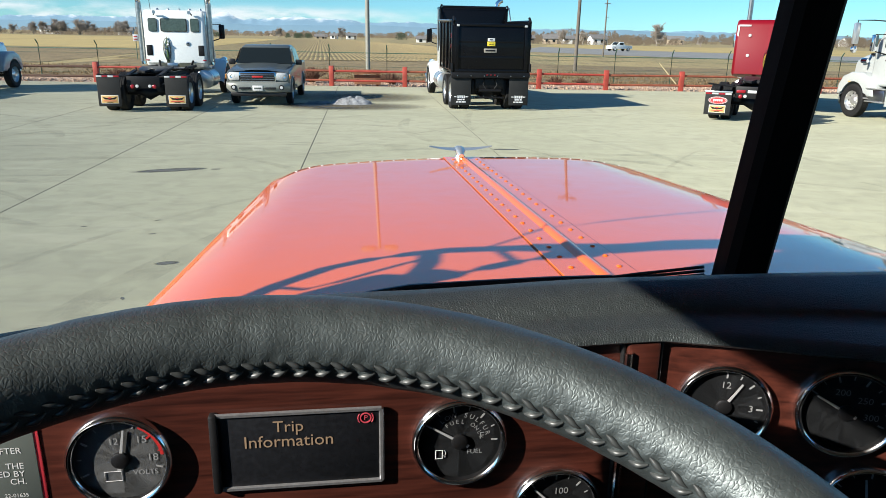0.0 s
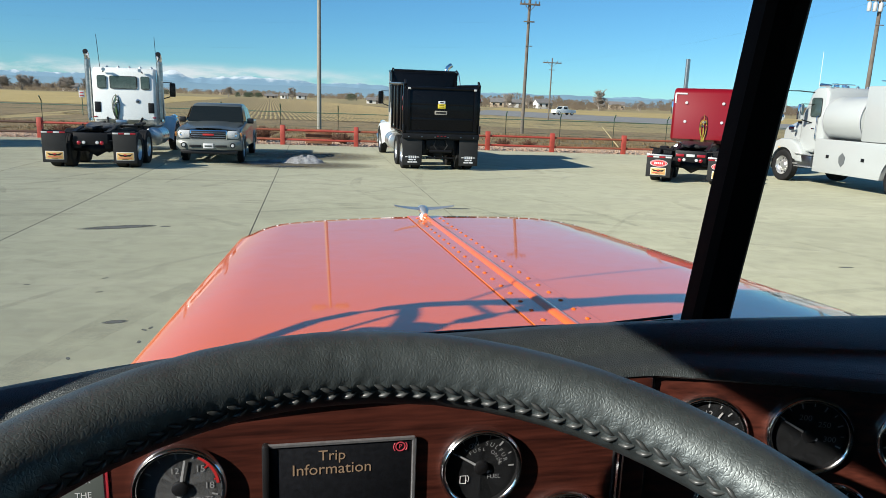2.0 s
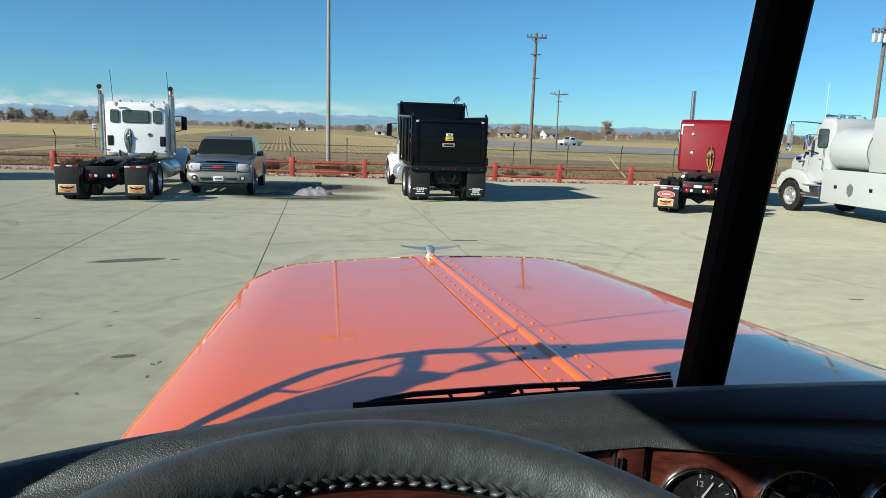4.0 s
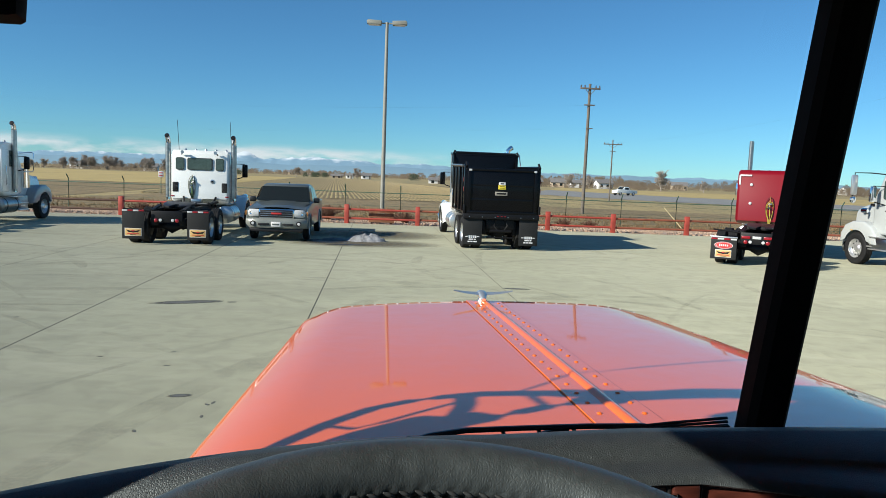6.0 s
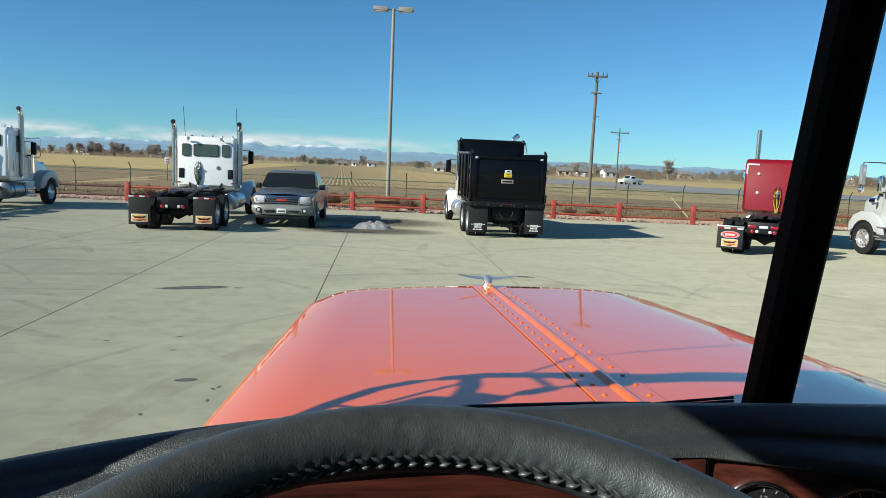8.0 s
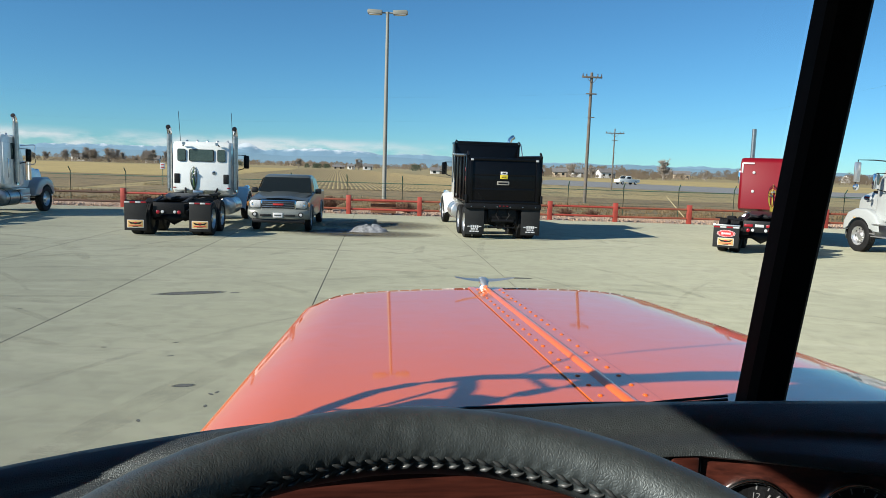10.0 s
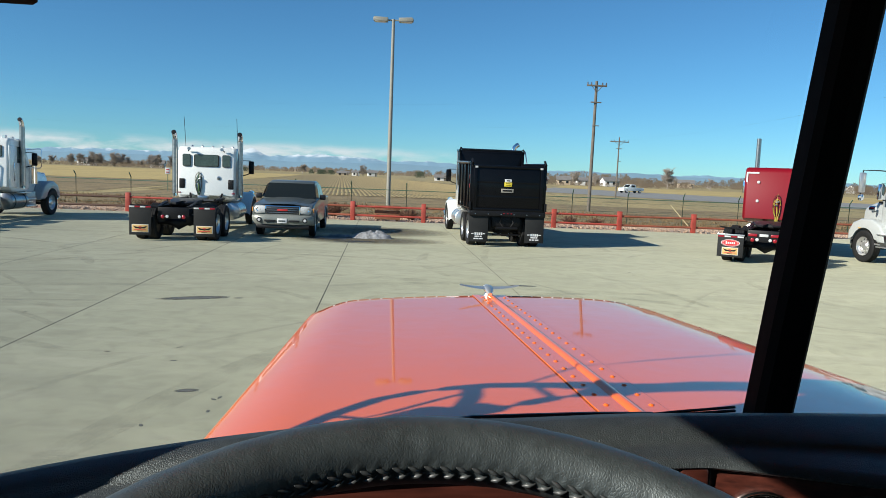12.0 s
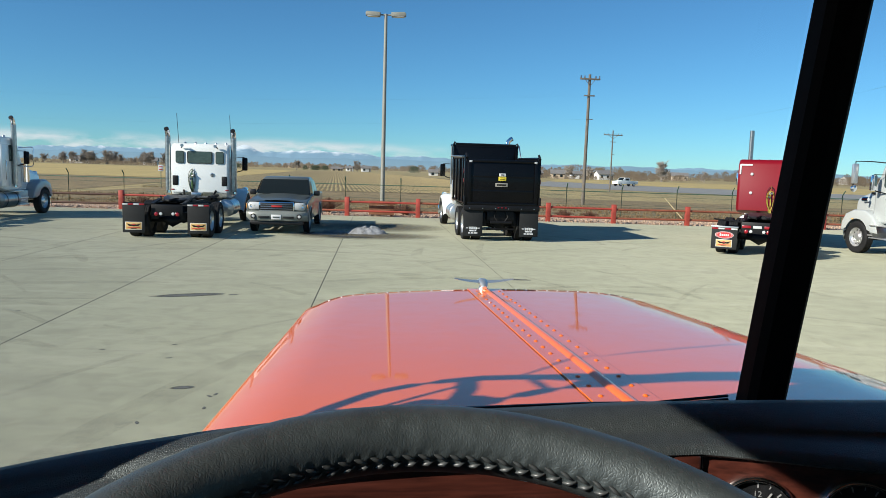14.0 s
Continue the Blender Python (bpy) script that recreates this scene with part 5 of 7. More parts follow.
for s in (-1, 1):
    for k in range(4):
        y = 0.55 + 0.78 * k
        simple("bed_rib", t, BLACK_PAINT, (s * (BW + 0.02), y, 1.95), (0.06, 0.11, 1.42), 0.015)
    bar("top_rail", t, BLACK_PAINT, [(s * BW, 0.1, 2.69), (s * (BW - 0.03), 3.0, 2.71)], 0.055, 8)
    simple("corner_post", t, BLACK_PAINT, (s * 1.19, 0.06, 1.92), (0.10, 0.14, 1.58), 0.02)
    bar("gate_hinge", t, FRAME_BLACK, [(s * 1.18, -0.03, 2.58), (s * 1.18, -0.10, 2.68), (s * 1.18, 0.10, 2.80)], 0.04, 8)
    simple("gate_latch", t, FRAME_BLACK, (s * 1.23, -0.05, 1.32), (0.07, 0.08, 0.26), 0.015)
    simple("tail_marker", t, TAIL_RED, (s * 1.255, 0.05, 2.25), (0.012, 0.05, 0.14), 0.004)
    simple("tail_marker", t, TAIL_RED, (s * 1.255, 0.05, 1.95), (0.012, 0.05, 0.14), 0.004)
    simple("guard_post", t, BLACK_PAINT, (s * 1.15, BEND + 0.05, 2.55), (0.10, 0.16, 1.30), 0.02)
    bar("guard_brace", t, BLACK_PAINT, [(s * 1.15, BEND + 0.1, 2.70), (s * 1.13, BEND + 0.9, 3.14)], 0.035, 6)
gate = simple("tailgate", t, BLACK_PAINT, (0, 0, 1.90), (2.36, 0.06, 1.44), 0.015, "black steel tailgate")
for z, d in ((1.22, 0.05), (2.58, 0.05), (1.62, 0.012), (2.10, 0.012)):
    simple("gate_rib", gate, BLACK_PAINT, (0, -0.022 - d / 2, z), (2.28, d, 0.09), min(0.015, d / 3))
for x in (-1.08, 1.08):
    simple("gate_rib", gate, BLACK_PAINT, (x, -0.045, 1.9), (0.10, 0.05, 1.40), 0.015)
simple("warning_label", gate, YELLOW_PRINT, (-0.02, -0.046, 2.03), (0.25, 0.006, 0.13), 0.001, "yellow and white warning label")
label = simple("warning_label", gate, WHITE_INK, (-0.02, -0.046, 2.15), (0.22, 0.006, 0.09), 0.001)
simple("label_mark", label, FRAME_BLACK, (-0.02, -0.050, 2.15), (0.11, 0.003, 0.035), 0.0005)
for z in (2.06, 2.01):
    simple("label_mark", label, FRAME_BLACK, (-0.02, -0.050, z), (0.15, 0.003, 0.014), 0.0005)
plate = simple("maker_plate", gate, mat("tan_plate", (0.34, 0.31, 0.26), 0.5), (-0.04, -0.046, 1.83), (0.40, 0.006, 0.12), 0.001)
simple("plate_bar", plate, FRAME_BLACK, (-0.04, -0.050, 1.83), (0.31, 0.003, 0.05), 0.0005)
# pale plates stand in for the glints at the gate's upper corners
for x in (-1.06, 1.05):
    simple("glint_plate", gate, CLEAR_LENS, (x, -0.075, 2.56), (0.09, 0.01, 0.06), 0.002)
bm = BM()
prism(bm, [(BEND - 0.06, 3.12), (BEND, 3.20), (4.95, 3.26), (5.02, 3.18), (BEND + 0.10, 3.12)], "x", -1.10, 1.10, 0.02)
part("cab_guard", bm, BLACK_PAINT, t, "black cab guard over the cab")
bar("tarp_roll", t, FRAME_BLACK, [(-1.12, BEND, 3.21), (1.12, BEND, 3.21)], 0.05, 10)
bar("tarp_tube", t, STEEL, [(-1.14, BEND - 0.05, 3.24), (1.14, BEND - 0.05, 3.24)], 0.014, 6)
for s in (-1, 1):
    bar("tarp_bracket", t, FRAME_BLACK, [(s * 1.16, BEND - 0.05, 3.02), (s * 1.20, BEND - 0.06, 3.18), (s * 1.14, BEND - 0.02, 3.28)], 0.035, 6)
stack(t, 0.86, 3.66, 1.3, 3.47, False, 90)
bar("tarp_arm", t, STEEL, [(1.14, 3.4, 3.18), (1.20, 3.2, 3.20), (1.22, 2.9, 2.72)], 0.02, 6)
simple("rear_beam", t, FRAME_BLACK, (0, 0.03, 1.09), (2.48, 0.22, 0.17), 0.02, "black rear beam")
for k in range(6):
    simple("beam_bolt", t, STEEL, (-1.05 + 0.42 * k, -0.083, 1.07), (0.03, 0.012, 0.03), 0.004)
for s in (-1, 1):
    bm = BM()
    prism(bm, [(2.55, 1.10), (3.75, 1.10), (3.75, 1.62), (3.45, 1.62)], "x", s * 1.06 - 0.08, s * 1.06 + 0.08, 0.02)
    part("side_box", bm, GREY_PAINT, t)
    bar("hydraulic_hose", t, HOSE_BLACK, [(s * 0.15, 0.10, 0.98), (s * 0.22, 0.02, 0.80), (s * 0.10, 0.0, 0.62)], 0.018, 6)
    simple("spring_hanger", t, FRAME_BLACK, (s * 0.50, 0.35, 0.70), (0.12, 0.20, 0.46), 0.02)
bar("hitch", t, FRAME_BLACK, [(-0.35, 0.02, 0.62), (0.35, 0.02, 0.62)], 0.05, 8)
bm = BM()
lathe(bm, [(0.24, 0.0), (0.22, 0.10), (0.12, 0.16), (0.001, 0.17)], pose(0, 0.45, 0.56, 90), 18)
part("differential_cover", bm, FRAME_BLACK, t, "", 60)
for k in range(8):
    a = 2 * math.pi * k / 8
    simple("cover_bolt", t, STEEL, (0.19 * math.cos(a), 0.34, 0.56 + 0.19 * math.sin(a)), (0.022, 0.02, 0.022), 0.004)
for x in (-0.12, 0, 0.12):
    simple("marker", t, TAIL_RED, (x, -0.092, 1.10), (0.05, 0.012, 0.03), 0.004)
bar("hitch_bar", t, FRAME_BLACK, [(-0.45, 0.12, 0.40), (0.45, 0.12, 0.40)], 0.03, 8)

# white tanker truck
side = Vector((13.3, 22.5, 0)) + Vector((FWD.y, -FWD.x, 0)) * 1.14
o0 = side - FWD * 7.0
t = thing("tanker_truck", pose(o0.x, o0.y, 0, 0, 0, HEAD), "white service truck with round tank and box body", "truck")
chassis(t, (2.2,), 7.0, 7.7, "bars", 0.6)
cab(t, OFF_WHITE, 5.42, 3.02, 7.0, 1.0, sleeper=0.0, rear_windows=False, hood_top=2.06, set_back=True, short=0.55, tanks=False)
bm = BM()
lathe(bm, [(0.001, -0.80), (0.55, -0.80), (0.64, -0.74), (0.66, -0.66), (0.66, 0.66), (0.64, 0.74), (0.55, 0.80), (0.001, 0.80)], pose(-0.52, 4.62, 2.08, 90), 36)
part("tank", bm, OFF_WHITE, t, "white cylindrical tank", 40)
for y in (3.86, 5.36):
    bm = BM()
    lathe(bm, [(0.66, -0.025), (0.68, 0), (0.66, 0.025)], pose(-0.52, y, 2.08, 90), 36, False)
    part("tank_band", bm, mat("grey_band", (0.4, 0.41, 0.42), 0.5), t)
simple("box_body", t, OFF_WHITE, (0, 2.2, 2.25), (2.28, 3.1, 1.55), 0.03, "white box body")
bm = BM()
arch = [(2.2 + 0.66 * math.cos(a), 0.52 + 0.66 * math.sin(a)) for a in [radians(180 - 180 * k / 12) for k in range(13)]]
prism(bm, [(0.7, 0.55), (0.7, 1.46), (5.55, 1.46), (5.55, 0.45), (2.9, 0.45)] + arch[::-1], "x", -1.15, -0.95, 0.01)
part("side_skirt", bm, OFF_WHITE, t, "white side skirt cabinet")
bm = BM()
prism(bm, [(0.7, 0.55), (0.7, 1.46), (5.55, 1.46), (5.55, 0.45), (2.9, 0.45)] + arch[::-1], "x", 0.95, 1.15, 0.01)
part("side_skirt", bm, OFF_WHITE, t)
simple("deck", t, FRAME_BLACK, (0, 3.1, 1.36), (2.0, 4.8, 0.16), 0.02)
bm = BM()
prism(bm, [(4.35, 1.10), (4.48, 0.98), (4.46, 0.80), (4.35, 0.68), (4.24, 0.80), (4.22, 0.98)], "x", -1.158, -1.150)
part("emblem", bm, mat("shield_grey", (0.13, 0.14, 0.14), 0.5), t, "dark grey shield emblem")
for y in (3.55, 4.95):
    simple("latch", t, FRAME_BLACK, (-1.155, y, 0.95), (0.012, 0.12, 0.10), 0.003)
for y in (1.2, 2.0, 2.9):
    simple("bolt_plate", t, STEEL, (-1.145, y, 2.4), (0.01, 0.05, 0.05), 0.002)
for k, y in enumerate((5.65, 5.90)):
    bm = BM()
    lathe(bm, [(0.08, 0), (0.085, 0.06), (0.06, 0.12), (0.001, 0.13)], pose(-0.6 + 0.5 * k, y, 3.02), 14)
    part("beacon", bm, CHROME, t, "chrome roof beacon")
bar("horn", t, CHROME, [(-0.9, 5.5, 3.07), (-0.9, 5.95, 3.09)], [0.03, 0.06], 10)
bar("whip", t, WHITE_PAINT, [(-0.93, 6.0, 2.9), (-0.93, 6.0, 4.1)], 0.008, 5)

bar("mirror_loop", t, FRAME_BLACK, [(-0.98, 6.05, 2.86), (-1.30, 6.35, 2.90), (-1.66, 6.60, 2.90), (-1.68, 6.62, 2.20), (-1.60, 6.60, 2.02)], 0.020, 6, "dark mirror bracket loop")
simple("mirror_glass", t, ALLOY, (-1.66, 6.60, 2.52), (0.20, 0.09, 0.62), 0.035, "tall chrome mirror")
bm = BM()
lathe(bm, [(0.001, -0.03), (0.09, -0.02), (0.11, 0.0), (0.09, 0.03), (0.001, 0.05)], pose(-1.66, 6.60, 2.06, 90), 16)
part("spot_mirror", bm, CHROME, t, "round chrome spot mirror")
simple("step_box", t, STEEL, (-0.98, 5.95, 0.72), (0.34, 0.62, 0.36), 0.03, "dull steel step box")
for z in (0.55, 0.93):
    simple("step_plate", t, ALLOY, (-1.06, 5.98, z), (0.30, 0.74, 0.035), 0.01, "bright step plate")
simple("hood_intake", t, FRAME_BLACK, (-0.80, 6.72, 1.92), (0.10, 0.30, 0.07), 0.02, "dark hood intake")
simple("fender_marker", t, GOLD, (-1.172, 7.20, 1.08), (0.012, 0.12, 0.04), 0.004)
for k in range(2):
    bar("roof_bar", t, CHROME, [(-0.85 + 0.02 * k, 5.55 - 1.9 * k, 3.12 + 0.06 * k), (0.1, 5.70 - 1.9 * k, 3.12 + 0.06 * k)], 0.016, 8)

# white truck at the yard's far side
side = Vector((-16.4, 29.1, 0)) - Vector((FWD.y, -FWD.x, 0)) * 1.14
o0 = side - FWD * 7.6
t = thing("work_truck", pose(o0.x, o0.y, 0, 0, 0, HEAD), "white day cab truck with chrome exhaust stack", "truck")
chassis(t, (-0.6, 0.76), 7.6, 8.2, "bird", -1.4)
fifth_wheel(t, 0.2)
cab(t, WHITE_PAINT, 4.3, 3.0, 7.6, 1.03, set_back=True, arch=FENDER_SHADE, metal=STACK_STEEL, mirror_case=BLACK_PAINT, pods=False)
for z, y in ((0.98, 5.35), (0.72, 5.75), (0.46, 5.75)):
    simple("cab_step", t, ALLOY, (1.06, y, z), (0.24, 0.75, 0.05), 0.012, "polished tread step")
simple("step_backing", t, FENDER_SHADE, (1.0, 5.85, 0.72), (0.20, 0.8, 0.56), 0.03)
stack(t, 1.12, 5.20, 1.15, 3.72)
# side boxes added to thicken the shadow beside the truck
for s in (-1, 1):
    simple("tool_box", t, ALLOY, (s * 0.86, 3.0, 0.78), (0.50, 1.1, 0.52), 0.03, "polished box added for a denser shadow")
    simple("battery_box", t, FRAME_BLACK, (s * 0.84, 1.95, 0.80), (0.44, 0.7, 0.44), 0.02)
simple("side_extender", t, WHITE_PAINT, (1.04, 4.62, 1.95), (0.06, 0.56, 1.55), 0.03, "white side extender panel")
bar("mirror_loop", t, CHROME, [(1.02, 5.75, 2.62), (1.50, 5.72, 2.66), (1.56, 5.72, 2.62), (1.56, 5.72, 1.98), (1.50, 5.72, 1.92), (1.02, 5.80, 1.92)], 0.018, 6, "chrome mirror bracket loop")
for x in (-0.55, 0.62):
    bar("rack_post", t, CHROME, [(x, 4.24, 1.30), (x, 4.22, 2.02), (x * 0.9, 4.22, 2.08)], 0.022, 8, "chrome rack post")
bar("rack_bar", t, CHROME, [(-0.50, 4.22, 2.08), (0.56, 4.22, 2.08)], 0.022, 8)
bar("rack_bar", t, CHROME, [(-0.55, 4.22, 1.32), (0.62, 4.22, 1.32)], 0.022, 8)
for k in range(5):
    r = 0.10 + 0.028 * k
    bar("hose_coil", t, HOSE_BLACK if k % 2 else STEEL, [(0.12 + r * math.cos(a), 4.18, 1.66 + 1.15 * r * math.sin(a)) for a in [2 * math.pi * i / 18 for i in range(19)]], 0.011, 6, "coiled hose")
o = bar("air_cleaner", t, CHROME, [(1.05, 6.1, 1.30), (1.05, 6.1, 2.05)], 0.17, 16, "chrome air cleaner canister")
for k in range(2):
    bar("roof_light", t, CHROME, [(0.5 + 0.3 * k, 4.5, 3.05), (0.5 + 0.3 * k, 4.62, 3.05)], 0.06, 10)

# ---- pickup ----
t = thing("pickup_truck", pose(-5.43, 23.05, 0, 0, 0, 4.5), "dusty pewter grey pickup truck with tan lower bumper", "car")
W = 0.98
arch1 = [(0.98 + 0.44 * math.cos(a), 0.40 + 0.44 * math.sin(a)) for a in [radians(180 - 180 * k / 10) for k in range(11)]]
arch2 = [(4.62 + 0.44 * math.cos(a), 0.40 + 0.44 * math.sin(a)) for a in [radians(180 - 180 * k / 10) for k in range(11)]]
prof = [(0.10, 0.42), (0.05, 0.70), (0.08, 1.02), (0.30, 1.10), (1.45, 1.18), (1.60, 1.20), (3.6, 1.20), (3.66, 1.26), (5.66, 1.24), (5.70, 0.62), (5.65, 0.45)] + arch2[::-1] + arch1[::-1]
bm = BM()
prism(bm, prof, "x", -W, W, 0.06, 3)
part("body", bm, GREY_PAINT, t, "pewter grey body", 40)
rows = []
for y, hw, z in ((1.50, 0.93, 1.18), (2.10, 0.81, 1.78), (2.34, 0.79, 1.85), (3.30, 0.79, 1.85), (3.52, 0.82, 1.77), (3.66, 0.90, 1.18)):
    rows.append([(-hw - 0.07 * (z > 1.3), y, 1.16), (-hw - 0.05 * (z > 1.3), y, 1.16 + (z - 1.16) * 0.55), (-hw, y, z - 0.05), (-hw + 0.08, y, z), (hw - 0.08, y, z), (hw, y, z - 0.05), (hw + 0.05 * (z > 1.3), y, 1.16 + (z - 1.16) * 0.55), (hw + 0.07 * (z > 1.3), y, 1.16)])
bm = BM()
loft(bm, rows, False, True)
part("cabin", bm, GREY_PAINT, t, "", 40)
bm = BM()
loft(bm, [[(-0.89, 1.575, 1.255), (0, 1.565, 1.255), (0.89, 1.575, 1.255)], [(-0.79, 2.07, 1.745), (0, 2.06, 1.75), (0.79, 2.07, 1.745)]])
part("windshield", bm, DARK_GLASS, t, "dark windshield").location = (0, -0.012, 0.012)
for s in (-1, 1):
    bm = BM()
    loft(bm, [[(s * 0.985, 1.78, 1.26), (s * 0.985, 2.50, 1.26)], [(s * 0.865, 2.18, 1.71), (s * 0.865, 2.50, 1.74)]])
    part("side_window", bm, DARK_GLASS, t).location = (s * 0.012, 0, 0)
    bm = BM()
    loft(bm, [[(s * 0.985, 2.60, 1.26), (s * 0.985, 3.45, 1.26)], [(s * 0.865, 2.60, 1.74), (s * 0.865, 3.25, 1.72)]])
    part("side_window", bm, DARK_GLASS, t).location = (s * 0.012, 0, 0)
    simple("side_mirror", t, BLACK_PLASTIC, (s * 1.11, 1.90, 1.30), (0.22, 0.10, 0.18), 0.04, "black side mirror")
    bm = BM()
    rows = []
    for x, y, z0, z1 in ((0.575, 0.0, 0.80, 1.035), (0.70, 0.005, 0.79, 1.04), (0.84, 0.03, 0.785, 1.035), (0.94, 0.09, 0.79, 1.02), (1.0, 0.22, 0.80, 1.0)):
        rows.append([(s * x, y + 0.02, z0), (s * x, y - 0.012, z0 + 0.03), (s * x, y - 0.012, z1 - 0.05), (s * x, y + 0.03, z1)])
    loft(bm, rows)
    lens = part("headlight", bm, CLEAR_LENS, t, "clear headlight", 50)
    simple("marker_lens", lens, mat("amber_lens", (0.70, 0.30, 0.08), 0.25, coat=0.6), (s * 0.962, 0.125, 0.91), (0.05, 0.10, 0.15), 0.012, "amber side marker", pose(0, 0, 0, 0, 0, s * 58))
    for x in (0.665, 0.81):
        bm = BM()
        lathe(bm, [(0.062, 0), (0.058, 0.012), (0.03, 0.006), (0.001, 0.004)], pose(s * x, 0.006 if x < 0.7 else 0.02, 0.92, 90), 16)
        part("reflector", bm, CHROME, lens)
    bm = BM()
    lathe(bm, [(0.085, 0), (0.08, 0.012), (0.06, 0.006), (0.001, 0.006)], pose(s * 0.74, -0.110, 0.585, 90), 18)
    o = part("fog_recess", bm, BLACK_PLASTIC, t)
    bm = BM()
    lathe(bm, [(0.05, 0), (0.046, 0.012), (0.001, 0.016)], pose(s * 0.74, -0.118, 0.585, 90), 16)
    part("fog_light", bm, CLEAR_LENS, o, "round fog light")
    simple("bumper_slot", t, BLACK_PLASTIC, (s * 0.39, -0.137, 0.56), (0.36, 0.02, 0.065), 0.01)
    road_wheel(t, s * 0.88, 0.98, s, 0.39)
    road_wheel(t, s * 0.88, 4.62, s, 0.39)
    for y0 in (0.98, 4.62):
        bm = BM()
        tube(bm, [(s * 0.985, y0 + 0.46 * math.cos(a), 0.40 + 0.46 * math.sin(a)) for a in [radians(15 * k) for k in range(13)]], 0.03, 6)
        part("arch_trim", bm, PEWTER, t)
bm = BM()
rows = []
for k in range(25):
    x = -1.0 + 2.0 * k / 24
    y = -0.11 + 0.20 * abs(x) ** 5
    rows.append([(x, y + 0.10, 0.42), (x, y + 0.02, 0.44), (x, y - 0.005, 0.50), (x, y - 0.02, 0.60), (x, y - 0.005, 0.70), (x, y + 0.04, 0.745), (x, y + 0.14, 0.755)])
loft(bm, rows)
part("front_bumper", bm, PEWTER, t, "tan grey front bumper", 50)
simple("valance", t, BLACK_PLASTIC, (0, 0.04, 0.37), (1.72, 0.16, 0.13), 0.03, "black lower valance")
bm = BM()
rows = []
for k in range(9):
    y = 0.10 + 1.38 * k / 8
    z = 1.065 + 0.175 * (k / 8) ** 0.75
    rows.append([(x * (0.80 + 0.10 * k / 8), y - 0.03 * (1 - abs(x)), z + h) for x, h in ((-1, -0.015), (-0.72, 0.012), (-0.52, 0.020), (-0.46, 0.040), (0, 0.048), (0.46, 0.040), (0.52, 0.020), (0.72, 0.012), (1, -0.015))])
loft(bm, rows)
part("hood", bm, GREY_PAINT, t, "pewter grey hood with raised centre", 50)
simple("number_plate", t, WHITE_INK, (0, -0.140, 0.565), (0.31, 0.015, 0.155), 0.005, "white number plate")
simple("plate_mark", t, GREY_PAINT, (0, -0.151, 0.56), (0.22, 0.006, 0.05), 0.002)
simple("grille_surround", t, CHROME, (0, 0.02, 0.90), (1.14, 0.07, 0.31), 0.03, "bright grille surround")
simple("grille", t, BLACK_PLASTIC, (0, -0.008, 0.90), (1.06, 0.05, 0.25), 0.01)
for k in range(3):
    simple("grille_bar", t, STEEL, (0, -0.034, 0.83 + 0.07 * k), (1.04, 0.012, 0.016), 0.003)
simple("badge", t, RED_INK, (0, -0.040, 0.91), (0.34, 0.02, 0.055), 0.004, "red badge bar")
bm = BM()
bar("roof_rib", t, GREY_PAINT, [(-0.5, 2.35, 1.815), (0.5, 2.35, 1.815)], 0.01, 6)
bar("windshield_wiper", t, BLACK_PLASTIC, [(-0.6, 1.50, 1.20), (0.1, 1.53, 1.235)], 0.012, 5)
simple("tailgate", t, GREY_PAINT, (0, 5.70, 0.95), (1.8, 0.05, 0.55), 0.02)

# ---- far distance: mountains ----
def ridge_height(x, seed, rough):
    """A skyline's height over the plain, in metres, along the backdrop."""
    h = 88 + 16 * noise.noise((x * 0.0016, 3.1 + seed, 0)) + 15 * noise.noise((x * 0.005, 7.7 + seed, 0)) + rough * (10 * noise.noise((x * 0.017, 1.3 + seed, 0)) + 5 * noise.noise((x * 0.05, 5.3, seed)))
    return h * (1 - 0.12 * smooth_step((x - 100) / 900)) * (1 - 0.5 * smooth_step((x - 1900) / 1500))


def snow_range(x):
    h = ridge_height(x, 0, 1.0) + 40 * math.exp(-((x + 1320) / 80) ** 2) + 14 * math.exp(-((x + 820) / 230) ** 2)
    return h * (1 - 0.22 * smooth_step((x + 300) / 500))


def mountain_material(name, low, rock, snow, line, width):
    """Far slopes with distance haze put into their colours, and snow above an uneven line."""
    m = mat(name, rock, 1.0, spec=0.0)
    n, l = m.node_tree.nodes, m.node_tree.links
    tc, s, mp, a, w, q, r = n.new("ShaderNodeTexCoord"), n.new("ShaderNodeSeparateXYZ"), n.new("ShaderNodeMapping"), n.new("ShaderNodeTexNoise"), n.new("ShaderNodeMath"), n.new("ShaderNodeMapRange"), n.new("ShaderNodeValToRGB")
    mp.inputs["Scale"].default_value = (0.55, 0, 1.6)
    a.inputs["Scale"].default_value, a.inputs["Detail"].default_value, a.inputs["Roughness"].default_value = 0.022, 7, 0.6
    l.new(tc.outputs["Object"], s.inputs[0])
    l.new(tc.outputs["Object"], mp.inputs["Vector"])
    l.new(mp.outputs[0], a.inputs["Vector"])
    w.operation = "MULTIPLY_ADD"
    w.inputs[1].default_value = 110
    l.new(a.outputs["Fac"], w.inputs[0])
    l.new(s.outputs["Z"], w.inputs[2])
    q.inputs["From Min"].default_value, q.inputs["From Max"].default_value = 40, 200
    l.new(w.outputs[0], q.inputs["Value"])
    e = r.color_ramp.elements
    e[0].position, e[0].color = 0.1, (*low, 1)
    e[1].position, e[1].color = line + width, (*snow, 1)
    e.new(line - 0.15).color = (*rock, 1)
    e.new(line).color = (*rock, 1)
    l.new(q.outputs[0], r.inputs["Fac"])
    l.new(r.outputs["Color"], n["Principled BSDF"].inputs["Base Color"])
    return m


